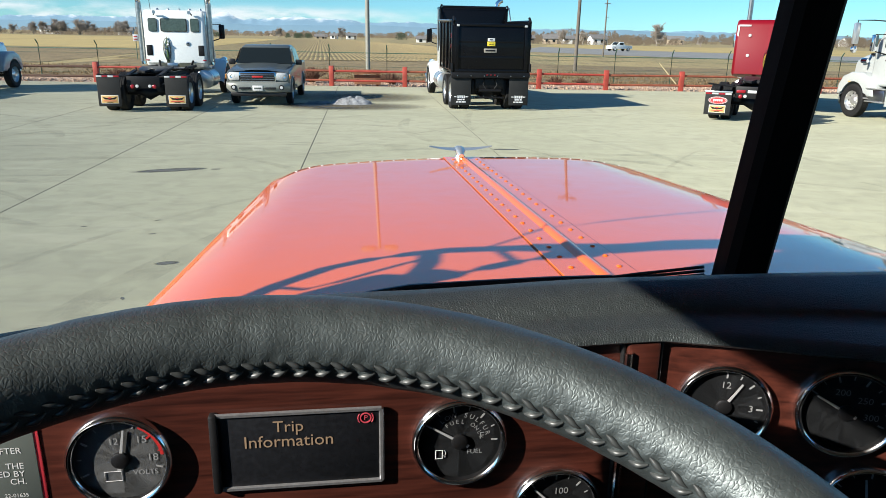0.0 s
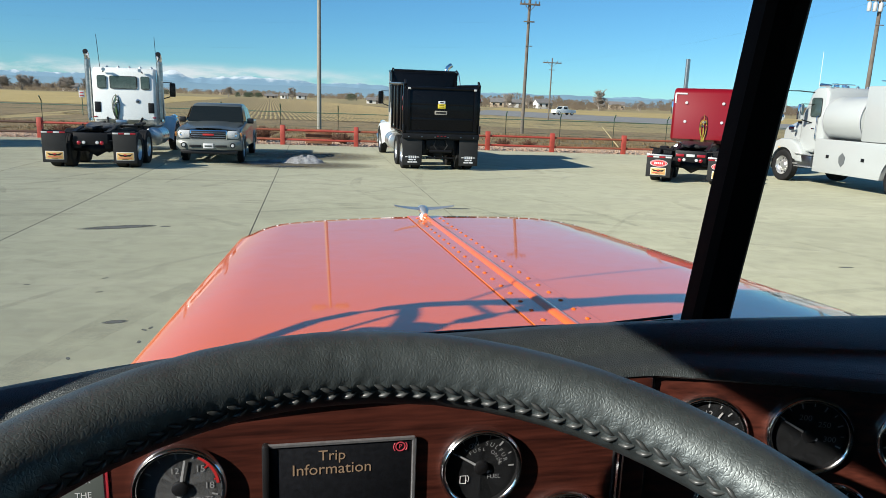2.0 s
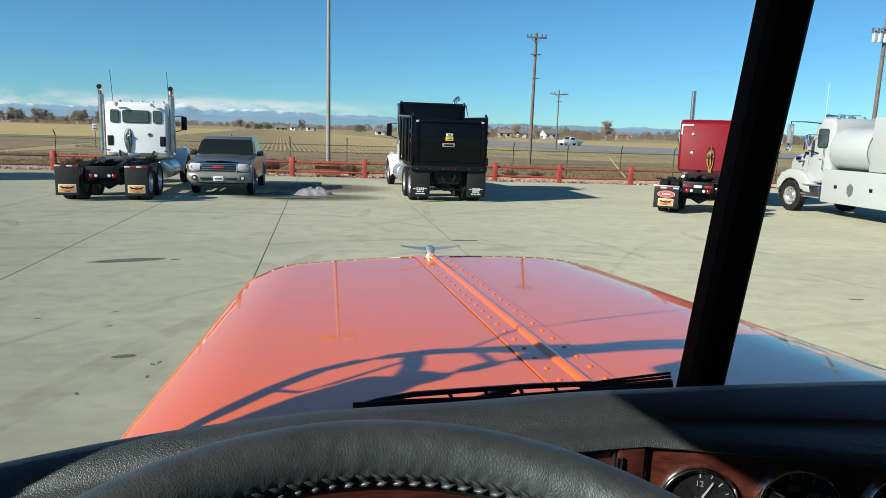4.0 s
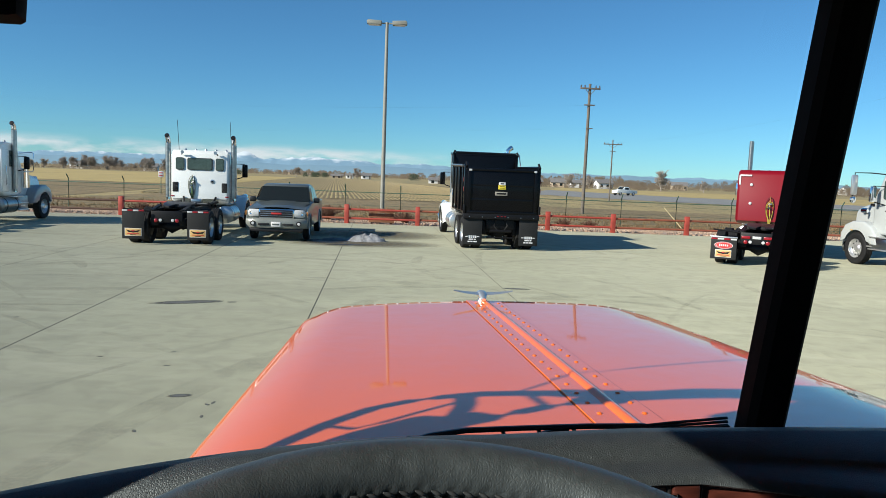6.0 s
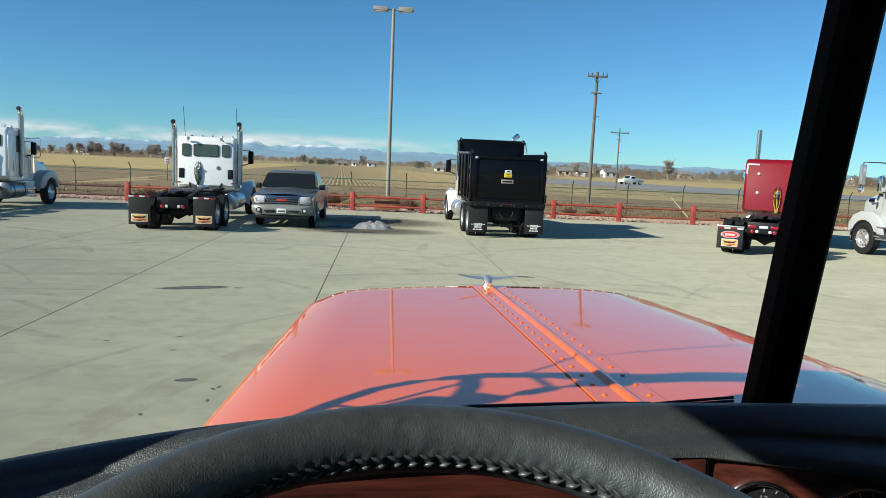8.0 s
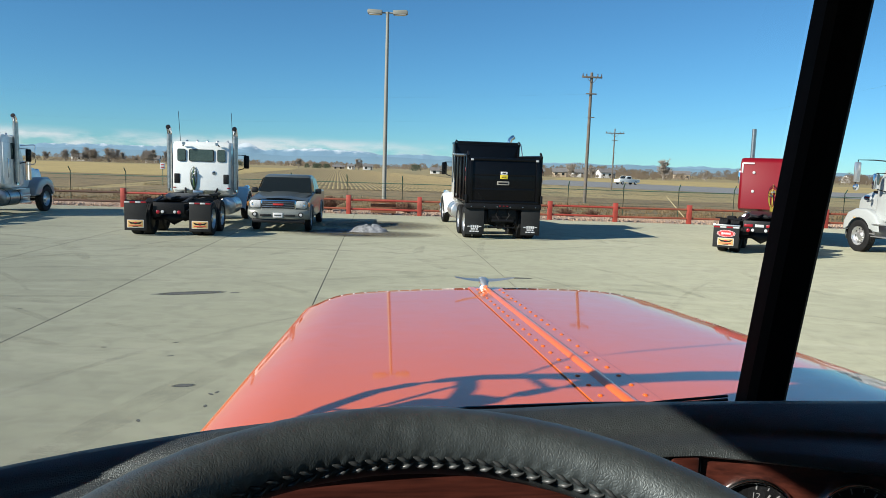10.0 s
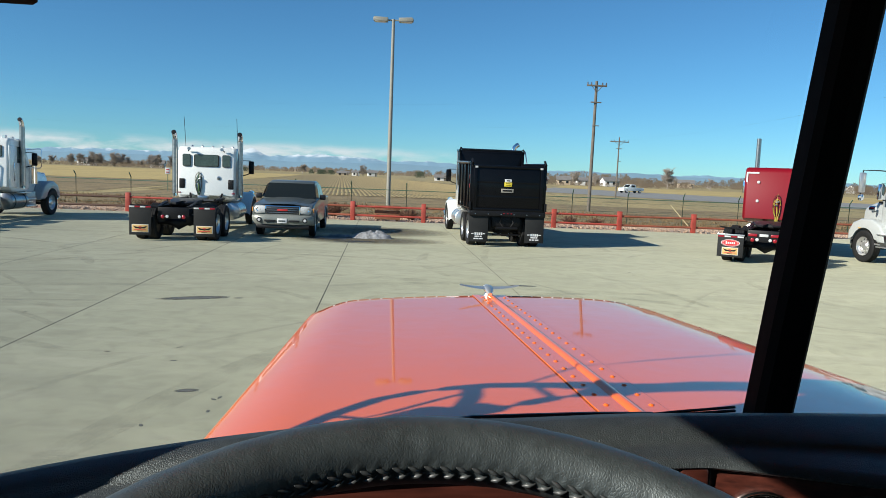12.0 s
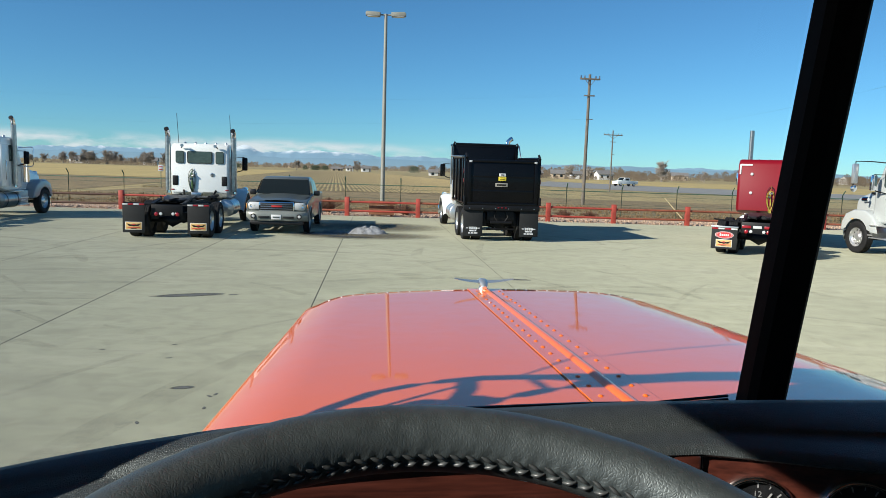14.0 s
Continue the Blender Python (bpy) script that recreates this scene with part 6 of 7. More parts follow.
# aerial haze is part of each range's base colours
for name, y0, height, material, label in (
        ("snow_mountains", 4700, snow_range, mountain_material("hazed_snow_rock", (0.23, 0.36, 0.46), (0.21, 0.335, 0.44), (0.60, 0.67, 0.73), 0.62, 0.14), "pale snow-capped mountains in haze"),
        ("foothills", 4200, lambda x: 0.62 * ridge_height(x, 11, 0.5), mountain_material("hazed_foothill_rock", (0.19, 0.295, 0.37), (0.165, 0.275, 0.365), (0.19, 0.30, 0.39), 0.7, 0.2), "hazy blue foothills along the horizon")):
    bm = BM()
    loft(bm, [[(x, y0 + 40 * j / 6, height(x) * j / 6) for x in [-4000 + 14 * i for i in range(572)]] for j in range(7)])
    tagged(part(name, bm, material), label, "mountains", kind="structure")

# ---- ground: open plain, weeds, field, road ----


def dry_grass(name, tones, stretch):
    """Dry winter grass: broad patches and fine tussocks, drawn out along the ground."""
    m = mat(name, tones[0], 0.95, bump=0.5, bscale=4)
    n, l = m.node_tree.nodes, m.node_tree.links
    tc, mp = n.new("ShaderNodeTexCoord"), n.new("ShaderNodeMapping")
    mp.inputs["Scale"].default_value = (1, stretch, 1)
    l.new(tc.outputs["Object"], mp.inputs["Vector"])
    src = None
    for scale, lo, hi, a, b in ((0.10, 0.40, 0.60, tones[0], tones[1]), (0.9, 0.46, 0.64, None, tones[2]), (5.0, 0.52, 0.66, None, tones[3])):
        q, r, x = n.new("ShaderNodeTexNoise"), n.new("ShaderNodeMapRange"), n.new("ShaderNodeMix")
        q.inputs["Scale"].default_value, q.inputs["Detail"].default_value = scale, 5
        r.inputs["From Min"].default_value, r.inputs["From Max"].default_value = lo, hi
        r.inputs["To Max"].default_value = 1.0 if a else 0.55
        l.new(mp.outputs[0], q.inputs["Vector"])
        l.new(q.outputs["Fac"], r.inputs["Value"])
        x.data_type = "RGBA"
        if a:
            x.inputs["A"].default_value = (*a, 1)
        else:
            l.new(src, x.inputs["A"])
        x.inputs["B"].default_value = (*b, 1)
        l.new(r.outputs[0], x.inputs["Factor"])
        src = x.outputs["Result"]
    l.new(src, n["Principled BSDF"].inputs["Base Color"])
    return m


GRASS = dry_grass("dry_grass", ((0.40, 0.305, 0.132), (0.30, 0.248, 0.11), (0.150, 0.115, 0.056), (0.46, 0.36, 0.175)), 0.09)
STUBBLE = dry_grass("corn_stubble", ((0.52, 0.39, 0.145), (0.43, 0.325, 0.12), (0.34, 0.25, 0.10), (0.55, 0.43, 0.19)), 0.2)
ROW_STRAW = mat("row_straw", (0.47, 0.36, 0.155), 0.95, color2=(0.36, 0.27, 0.115), scale=0.6)
SOIL = mat("furrow_soil", (0.225, 0.165, 0.074), 0.95, color2=(0.175, 0.128, 0.058), scale=0.4, bump=0.4, bscale=5)
WEED = mat("dry_weeds", (0.36, 0.25, 0.125), 0.95, color2=(0.15, 0.10, 0.055), scale=0.5)
ASPHALT = mat("asphalt", (0.27, 0.265, 0.245), 0.9, vary=0.2, scale=0.6, bump=0.3, bscale=30)
GRAVEL = mat("pink_gravel", (0.62, 0.44, 0.31), 0.9, color2=(0.36, 0.255, 0.185), scale=2.5, bump=0.3, bscale=30)
FENCE_RED = mat("red_fence_paint", (0.40, 0.060, 0.040), 0.6, vary=0.3, scale=3, bump=0.2, bscale=30)
# rails in the parked truck's shadow, with the shade in their colour
SHADED_RAIL = mat("shaded_rail", (0.085, 0.040, 0.025), 0.7, vary=0.3, scale=2)
RAIL_BROWN = mat("rusty_rail", (0.30, 0.085, 0.045), 0.7, vary=0.35, scale=2, bump=0.2, bscale=40)
GREEN_POST = mat("green_fence_steel", (0.055, 0.115, 0.075), 0.6, vary=0.3, scale=3)
POLE_TAN = mat("lamp_pole_tan", (0.275, 0.275, 0.235), 0.6, vary=0.15, scale=2)
OLD_WOOD = mat("weathered_pole_wood", (0.165, 0.142, 0.115), 0.9, vary=0.3, scale=3, bump=0.4, bscale=20)
BRUSH = mat("brush_twigs", (0.20, 0.155, 0.108), 0.95, vary=0.35, scale=0.06)
# bark paled in its colour for the haze over the far trees
HAZED_BARK = mat("hazed_branches", (0.37, 0.325, 0.28), 0.95, vary=0.3, scale=0.5)
SNOW = mat("dirty_snow", (0.44, 0.45, 0.46), 0.7, color2=(0.12, 0.12, 0.118), scale=3, bump=0.6, bscale=12)


def soaked(name, color, rough, most, spread):
    """Oil or water soaked into concrete: dark in the middle, thinning out unevenly to its rim."""
    m = mat(name, color, rough, vary=0.25, scale=4)
    n, l = m.node_tree.nodes, m.node_tree.links
    tc, d, a, s, r, x, t = n.new("ShaderNodeTexCoord"), n.new("ShaderNodeVectorMath"), n.new("ShaderNodeTexNoise"), n.new("ShaderNodeMath"), n.new("ShaderNodeMapRange"), n.new("ShaderNodeMixShader"), n.new("ShaderNodeBsdfTransparent")
    f = n.new("ShaderNodeVectorMath")
    f.operation, f.inputs[1].default_value = "MULTIPLY", (1, 1, 0)
    l.new(tc.outputs["Generated"], f.inputs[0])
    d.operation, d.inputs[1].default_value = "DISTANCE", (0.5, 0.5, 0)
    l.new(f.outputs["Vector"], d.inputs[0])
    a.inputs["Scale"].default_value, a.inputs["Detail"].default_value = 9, 5
    l.new(tc.outputs["Object"], a.inputs["Vector"])
    s.operation, s.inputs[1].default_value = "MULTIPLY_ADD", 0.22
    l.new(a.outputs["Fac"], s.inputs[0])
    l.new(d.outputs["Value"], s.inputs[2])
    r.inputs["From Min"].default_value, r.inputs["From Max"].default_value = 0.58 - spread, 0.58
    r.inputs["To Min"].default_value, r.inputs["To Max"].default_value = most, 0.0
    l.new(s.outputs[0], r.inputs["Value"])
    l.new(r.outputs[0], x.inputs[0])
    l.new(t.outputs[0], x.inputs[1])
    l.new(n["Principled BSDF"].outputs[0], x.inputs[2])
    l.new(x.outputs[0], n["Material Output"].inputs[0])
    return m


OIL = soaked("oil_stain", (0.150, 0.150, 0.130), 0.7, 0.88, 0.25)

bm = BM()
rows = []
for y in (-900, -60, -30, 33, 60, 120, 250, 500, 1000, 2000, 4500):
    rows.append([(x, y, -0.06) for x in (-4500, -1500, -500, -200, -90, -40, 0, 40, 90, 200, 500, 1500, 4500)])
loft(bm, rows)
tagged(part("ground", bm, GRASS), "flat dry tan grassland reaching the horizon", "ground", kind="structure")

ROUGH = dry_grass("rough_grass", ((0.285, 0.205, 0.094), (0.215, 0.158, 0.074), (0.125, 0.090, 0.046), (0.34, 0.255, 0.125)), 0.5)
for name, near, far, label in (
        ("rough_grass_west", [(-120, 37.4), (-70, 37.4), (-26.2, 37.4)], [(-120, 112), (-70, 106), (-34.6, 103)], "brown rough grass before the stubble field"),
        ("rough_grass_east", [(-26, 37.4), (4, 37.4), (60, 37.4)], [(-26, 66.9), (4, 67.2), (60, 56)], "brown rough grass along the wire fence")):
    bm = BM()
    loft(bm, [[(x, y, -0.045) for x, y in near], [(x, y, -0.045) for x, y in far]])
    tagged(part(name, bm, ROUGH), label, "grass", kind="structure")

# corn stubble rows left standing over the field
random.seed(4)
RD = Vector((-0.150, 1.0, 0)).normalized()
RS = Vector((RD.y, -RD.x, 0))
bm = BM()
soil = BM()
soil.faces.new([soil.verts.new((x, y, -0.02)) for x, y in ((-28.5, 67), (7.2, 67), (11.5, 106), (0, 192), (-39, 330), (-66, 330))])
tagged(part("furrow_ground", soil, SOIL), "brown ploughed soil between the stubble rows", "field", kind="structure")
for i in range(-54, 41):
    base = Vector((-1.5, 60, 0)) + RS * (i * 0.46)
    start = max(8, (base.x - 5) / 0.25)
    n, far = 46, 280 - 4.6 * max(0, i - 8)
    top = []
    for k in range(n + 1):
        d = start + (far - start) * (k / n) ** 1.6
        p = base + RD * d
        hw = 0.135 + 0.045 * noise.noise((i * 3.1, d * 0.2, 0))
        h = 0.002 + 0.008 * noise.noise((i * 1.7, d * 0.31, 5))
        j = RS * (0.08 * noise.noise((i * 0.7, d * 0.15, 9)))
        a, b, c = p + j - RS * hw, p + j, p + j + RS * hw
        top.append([(a.x, a.y, -0.024), (b.x - 0.05 * RS.x, b.y, h), (b.x + 0.04 * RS.x, b.y, h - 0.003), (c.x, c.y, -0.024)])
    loft(bm, top)
tagged(part("stubble_rows", bm, ROW_STRAW, None, "", 0), "pale golden corn stubble in straight rows", "stubble", kind="stuff")
# the older stubble field further to the side
bm = BM()
loft(bm, [[(-420, 122, -0.03), (-34.5, 104, -0.03)], [(-700, 330, -0.03), (-66.5, 330, -0.03)]])
tagged(part("stubble_field", bm, STUBBLE), "wide pale golden stubble field", "field", kind="structure")
bm = BM()
loft(bm, [[(14, 128, -0.03), (32, 104, -0.03), (55, 88, -0.03), (120, 74, -0.03), (260, 60, -0.03)], [(30, 200, -0.03), (48, 158, -0.03), (72, 132, -0.03), (150, 112, -0.03), (300, 90, -0.03)]])
tagged(part("road", bm, ASPHALT), "grey asphalt road beyond the fence", "road", kind="structure")

bm = BM()
loft(bm, [[(30, 201, -0.03), (48, 159, -0.03), (72, 133, -0.03), (150, 113, -0.03), (300, 91, -0.03)], [(50, 300, -0.03), (84, 280, -0.03), (130, 250, -0.03), (240, 210, -0.03), (420, 180, -0.03)]])
tagged(part("dry_field", bm, STUBBLE), "golden dry field beyond the asphalt road", "field", kind="structure")

# weeds: tufts of thin dry blades
bm = BM()
random.seed(9)
for k in range(17000):
    y = 36.9 + 13 * random.random() ** 1.2
    x = -42 + 84 * random.random()
    c = noise.noise((x * 0.25, y * 0.4, 1)) + 0.5 * noise.noise((x * 0.9, y * 0.9, 4))
    if c < random.uniform(-0.45, 0.25):
        continue
    h = random.uniform(0.03, 0.19) * (0.55 + 1.3 * max(0, c))
    a = random.uniform(0, 6.28)
    for q in range(3):
        b = a + q * 2.1
        dx, dy = math.cos(b), math.sin(b)
        w, s = 0.022, random.uniform(0.06, 0.22)
        bm.faces.new([bm.verts.new((x - dy * w, y + dx * w, -0.06)), bm.verts.new((x + dy * w, y - dx * w, -0.06)), bm.verts.new((x + dx * s, y + dy * s, h * random.uniform(0.7, 1.1)))])
tagged(part("weeds", bm, WEED, None, "", 0), "dry brown weeds along the wire fence", "weeds", kind="stuff")

# gravel strip
bm = BM()
loft(bm, [[(-60, 32.7, -0.015), (60, 32.7, -0.015)], [(-60, 36.6, 0.02), (60, 36.6, 0.02)], [(-60, 37.6, -0.05), (60, 37.6, -0.05)]])
tagged(part("gravel_bed", bm, GRAVEL), "pinkish gravel bed behind the barrier", "gravel", kind="structure")
bm = BM()
random.seed(12)
for k in range(5200):
    x, y, s = random.uniform(-26, 26), random.uniform(32.9, 36.8), random.uniform(0.03, 0.085)
    m = pose(x, y, 0.0 + s * 0.2, random.uniform(0, 90), random.uniform(0, 90), random.uniform(0, 90)) @ Matrix.Diagonal((s, s * 0.8, s * 0.6, 1))
    v = [bm.verts.new(m @ Vector(p)) for p in ((1, 0, 0), (-1, 0, 0), (0, 1, 0), (0, -1, 0), (0, 0, 1), (0, 0, -1))]
    for a, b, c in ((0, 2, 4), (2, 1, 4), (1, 3, 4), (3, 0, 4), (2, 0, 5), (1, 2, 5), (3, 1, 5), (0, 3, 5)):
        bm.faces.new((v[a], v[b], v[c]))
tagged(part("gravel", bm, GRAVEL, None, "", 0), "loose pink and grey gravel stones", "gravel", kind="stuff")

# ---- red barrier ----
POSTS = [-24.6, -21.4, -18.9, -15.0, -11.3, -7.7, -4.45, -1.13, 1.95, 4.97, 8.04, 11.5, 14.7, 17.9, 21.1, 24.3, 27.5]
PY = 33.0
barrier = thing("barrier_fence", pose(0, PY, 0), "low red steel post and rail barrier at the yard's edge", "fence")
bm = BM()
box(bm, (0, 0, 0.43), (0.21, 0.21, 0.90), 0.02)
post = part("post", bm, FENCE_RED, barrier, "square red post")
for i, x in enumerate(POSTS):
    if i:
        again(post, barrier, pose(x, 0, 0, 0, 0, 3 * math.sin(i * 5)))
    else:
        post.location.x = x
for i, (a, b) in enumerate(zip(POSTS, POSTS[1:])):
    for z in (0.24, 0.66):
        bar("rail", barrier, SHADED_RAIL if i < 3 else RAIL_BROWN if i % 3 else FENCE_RED, [(a + 0.1, 0, z + 0.01 * math.sin(i * 3)), (b - 0.1, 0, z + 0.01 * math.sin(i * 7))], 0.05, 8)
panel = thing("board_panel", pose(-2.85, 33.25, 0), "weathered brown timber board panel behind the barrier", "panel")
BOARD = mat("weathered_board", (0.24, 0.11, 0.06), 0.85, vary=0.35, scale=3, bump=0.3, bscale=30)
for z in (0.17, 0.395, 0.62):
    simple("board", panel, BOARD, (0, 0.002 * z, z), (1.2, 0.05, 0.21), 0.01)
for x in (-0.45, 0.45):
    simple("stake", panel, BOARD, (x, 0.06, 0.34), (0.09, 0.06, 0.78), 0.01)

# ---- wire fence ----
wire = thing("wire_fence", pose(0, 39.0, 0), "dark green steel post and wire fence", "fence")
bm = BM()
tube(bm, [(0, 0, -0.08), (0, 0, 1.50), (0, -0.05, 1.56), (0, -0.22, 1.74)], 0.03, 6)
fp = part("post", bm, GREEN_POST, wire)
fp.location.x = -45
for i in range(1, 31):
    again(fp, wire, pose(-45 + 3.05 * i, 0, 0))
bar("top_rail", wire, GREEN_POST, [(-45, 0, 1.32), (0, 0, 1.32), (48, 0, 1.32)], 0.024, 6)
for z in (0.1, 0.6, 1.1):
    bar("line_wire", wire, GREEN_POST, [(-45, 0, z), (48, 0, z)], 0.006, 4)
bm = BM()
for i in range(-150, 160):
    x = i * 0.3
    for s in (-1, 1):
        tube(bm, [(x, 0.01 * s, 0.08), (x + s * 1.22, 0.01 * s, 1.30)], 0.0014, 3)
tagged(part("wire_mesh", bm, GREEN_POST, wire), kind="stuff")

# ---- lamp pole ----
lamp = thing("street_lamp", pose(-3.42, 40.3, 0), "tall tan lamp pole with two flat lamp heads", "street lamp")
bm = BM()
lathe(bm, [(0.28, -0.1), (0.28, 0.14), (0.25, 0.17), (0.001, 0.17)], seg=20)
part("base", bm, CONCRETE, lamp, "round concrete base")
bar("pole", lamp, POLE_TAN, [(0, 0, 0.1), (0, 0, 5), (0, 0, 10.75)], [0.125, 0.11, 0.085], 10)
bar("arm", lamp, POLE_TAN, [(-0.45, 0, 10.70), (0.45, 0, 10.70)], 0.04, 8)
for s in (-1, 1):
    bm = BM()
    prism(bm, [(s * 0.32, 10.60), (s * 0.30, 10.82), (s * 1.05, 10.86), (s * 1.12, 10.78), (s * 1.10, 10.64)], "y", -0.20, 0.20, 0.03)
    h = part("lamp_head", bm, POLE_TAN, lamp, "flat shoebox lamp head")
    simple("lens", h, CLEAR_LENS, (s * 0.72, 0, 10.605), (0.6, 0.34, 0.03), 0.01)


# ---- utility poles and wires ----
def utility_pole(x, y, h, arm, turn, r=1.0, drop=0.35, cans=0):
    p = thing("utility_pole", pose(x, y, -0.05, 0, 0.35, turn), "weathered wooden utility pole with crossarm" + (" and hanging transformers" if cans else ""), "utility pole", "poles along the road")
    bar("mast", p, OLD_WOOD, [(0, 0, -0.1), (0, 0, h * 0.5), (0, 0, h)], [0.135 * r, 0.12 * r, 0.10 * r], 10)
    simple("crossarm", p, OLD_WOOD, (0, -0.14, h - drop), (2 * arm, 0.10, 0.12), 0.015)
    for q in (-0.92, -0.55, 0.55, 0.92):
        bm = BM()
        lathe(bm, [(0.045, 0), (0.06, 0.05), (0.035, 0.10), (0.05, 0.14), (0.025, 0.19)], pose(q * arm, -0.14, h - drop + 0.06), 10)
        part("insulator", bm, STEEL, p)
    bar("brace", p, OLD_WOOD, [(-0.5 * arm, -0.16, h - drop - 0.03), (0, -0.16, h - drop - 0.5), (0.5 * arm, -0.16, h - drop - 0.03)], 0.025, 6)
    simple("bracket", p, OLD_WOOD, (0, -0.14, h - 1.55), (0.8, 0.08, 0.09), 0.01)
    simple("bracket", p, OLD_WOOD, (0.1, -0.12, h - 3.25), (0.5, 0.06, 0.06), 0.01)
    for k in range(cans):
        bm = BM()
        lathe(bm, [(0.001, -0.62), (0.11, -0.61), (0.13, -0.56), (0.13, -0.12), (0.10, -0.07), (0.04, -0.05), (0.03, 0.0)], pose(-0.85 * arm + 0.36 * k, -0.26, h - drop - 0.08), 14)
        can = part("transformer", bm, CAN_GREY, p, "pale grey transformer can")
        bar("bushing", can, STEEL, [(-0.85 * arm + 0.36 * k, -0.26, h - drop - 0.08), (-0.85 * arm + 0.36 * k, -0.26, h - drop + 0.22)], [0.025, 0.04], 8)
    return p


CAN_GREY = mat("transformer_grey", (0.52, 0.54, 0.53), 0.45, vary=0.1, scale=4)
GUARD_YELLOW = mat("guard_yellow", (0.46, 0.37, 0.20), 0.7, vary=0.15, scale=5)
utility_pole(10.55, 53, 9.6, 0.75, 4)
utility_pole(22.9, 97, 8.3, 1.3, 6, 0.8, 0.62)
utility_pole(31.75, 45, 11.2, 0.95, -8, 1.1, 1.75, 3)
guy = thing("guy_wire", Matrix(), "steel guy wire with a pale yellow guard beside the utility pole", "guy wire")
bar("strand", guy, STEEL, [(12.9, 37.5, -0.05), (10.6, 52.9, 7.2)], 0.0018, 4)
bar("guard", guy, GUARD_YELLOW, [(12.87, 37.7, 0.04), (12.55, 39.84, 1.04)], 0.028, 8, "pale yellow guard tube")


def wire_line(a, b, sag, r):
    w = thing("overhead_wire", Matrix(), "thin dark overhead wire strung between poles", "wire", "overhead wires")
    a, b = Vector(a), Vector(b)
    bar("strand", w, HOSE_BLACK, [a.lerp(b, k / 14) - Vector((0, 0, sag * 4 * (k / 14) * (1 - k / 14))) for k in range(15)], r, 4)


wire_line((10.55, 53, 8.0), (-70, 75, 10.2), 1.2, 0.0016)
wire_line((10.55, 53, 6.3), (-70, 75, 7.6), 1.2, 0.0016)
wire_line((22.9, 97, 7.8), (31.75, 45, 9.4), 0.7, 0.003)
utility_pole(-70, 75, 10.6, 1.0, 15)


# ---- bare trees ----
def grow(bm, p, d, length, r, level, rng):
    """A limb that forks into thinner limbs, down to twigs."""
    q = p + d * length
    side = d.cross(Vector((0.3, 0.2, 1))).normalized()
    up = side.cross(d)
    a = [bm.verts.new(p + r * (math.cos(t) * side + math.sin(t) * up)) for t in (0, 2.1, 4.2)]
    b = [bm.verts.new(q + r * 0.6 * (math.cos(t) * side + math.sin(t) * up)) for t in (0, 2.1, 4.2)]
    for k in range(3):
        bm.faces.new((a[k], a[(k + 1) % 3], b[(k + 1) % 3], b[k]))
    if level == 0:
        return
    for k in range(rng.choice((3, 4)) if level > 1 else 8):
        s = Vector((rng.uniform(-1, 1), rng.uniform(-1, 1), rng.uniform(-0.1, 1.3)))
        e = (d * 0.8 + s * 0.8).normalized()
        grow(bm, p.lerp(q, rng.uniform(0.25, 1.0)), e, length * rng.uniform(0.6, 0.88), max(r * 0.6, 0.024), level - 1, rng)


TREES = []
for k in range(4):
    rng = random.Random(30 + k)
    bm = BM()
    tube(bm, [(0, 0, -0.1), (0.05, 0, 0.7), (0, 0.06, 1.6)], [0.22, 0.17, 0.12], 7)
    crown = BM()
    for j in range(8):
        d = Vector((math.cos(j * 2.4 + k), math.sin(j * 2.4 + k), 0.55 + 0.40 * j)).normalized()
        grow(crown, Vector((0, 0, 0.5 + 0.26 * j)), d, 1.25 + 0.07 * j, 0.075, 4, rng)
    TREES.append((bm, crown))
random.seed(21)
spots = [(x + random.uniform(-0.8, 0.8), 400 + random.uniform(-14, 14), k * random.uniform(0.92, 1.1)) for x, k in (
    (-252, 0.9), (-243, 1.0), (-233, 0.75), (-223, 0.7), (-217, 0.75), (-208.5, 1.1), (-205, 1.15), (-201, 1.1), (-196, 0.75), (-193, 1.05), (-189, 1.15), (-186, 1.1), (-182, 1.15), (-176, 0.65), (-171.5, 1.05), (-168, 1.1), (-163.5, 1.15), (-160, 1.1), (-210.5, 0.8), (-203, 1.0), (-191, 1.0), (-187.5, 1.0), (-184, 0.95), (-169.5, 0.9), (-161.8, 1.0), (-200, 0.85))]
spots += [(94, 305, 1.35), (60, 290, 0.8), (50, 280, 0.9), (118, 320, 0.8), (-40.8, 340, 0.85), (-82, 400, 0.9), (14, 235, 0.9)]
for i, (x, y, s) in enumerate(spots):
    k = i % 4
    m = pose(x, y, -0.06, 0, 0, 77 * i) @ Matrix.Diagonal((s * 1.35, s * 1.35, s, 1))
    if i < 4:
        t0 = thing("bare_tree", m, "leafless grey-brown tree on the far plain", "tree", "bare trees")
        part("trunk", TREES[k][0], HAZED_BARK, t0)
        part("crown", TREES[k][1], HAZED_BARK, t0, "", 0)
        TREES[k] = t0
    else:
        o = copy_thing(TREES[k], pose(x, y, -0.06, 0, 0, 77 * i))
        o.scale = (s * 1.35, s * 1.35, s)

# far thickets of brush as one sheet of clumps
bm = BM()
random.seed(33)


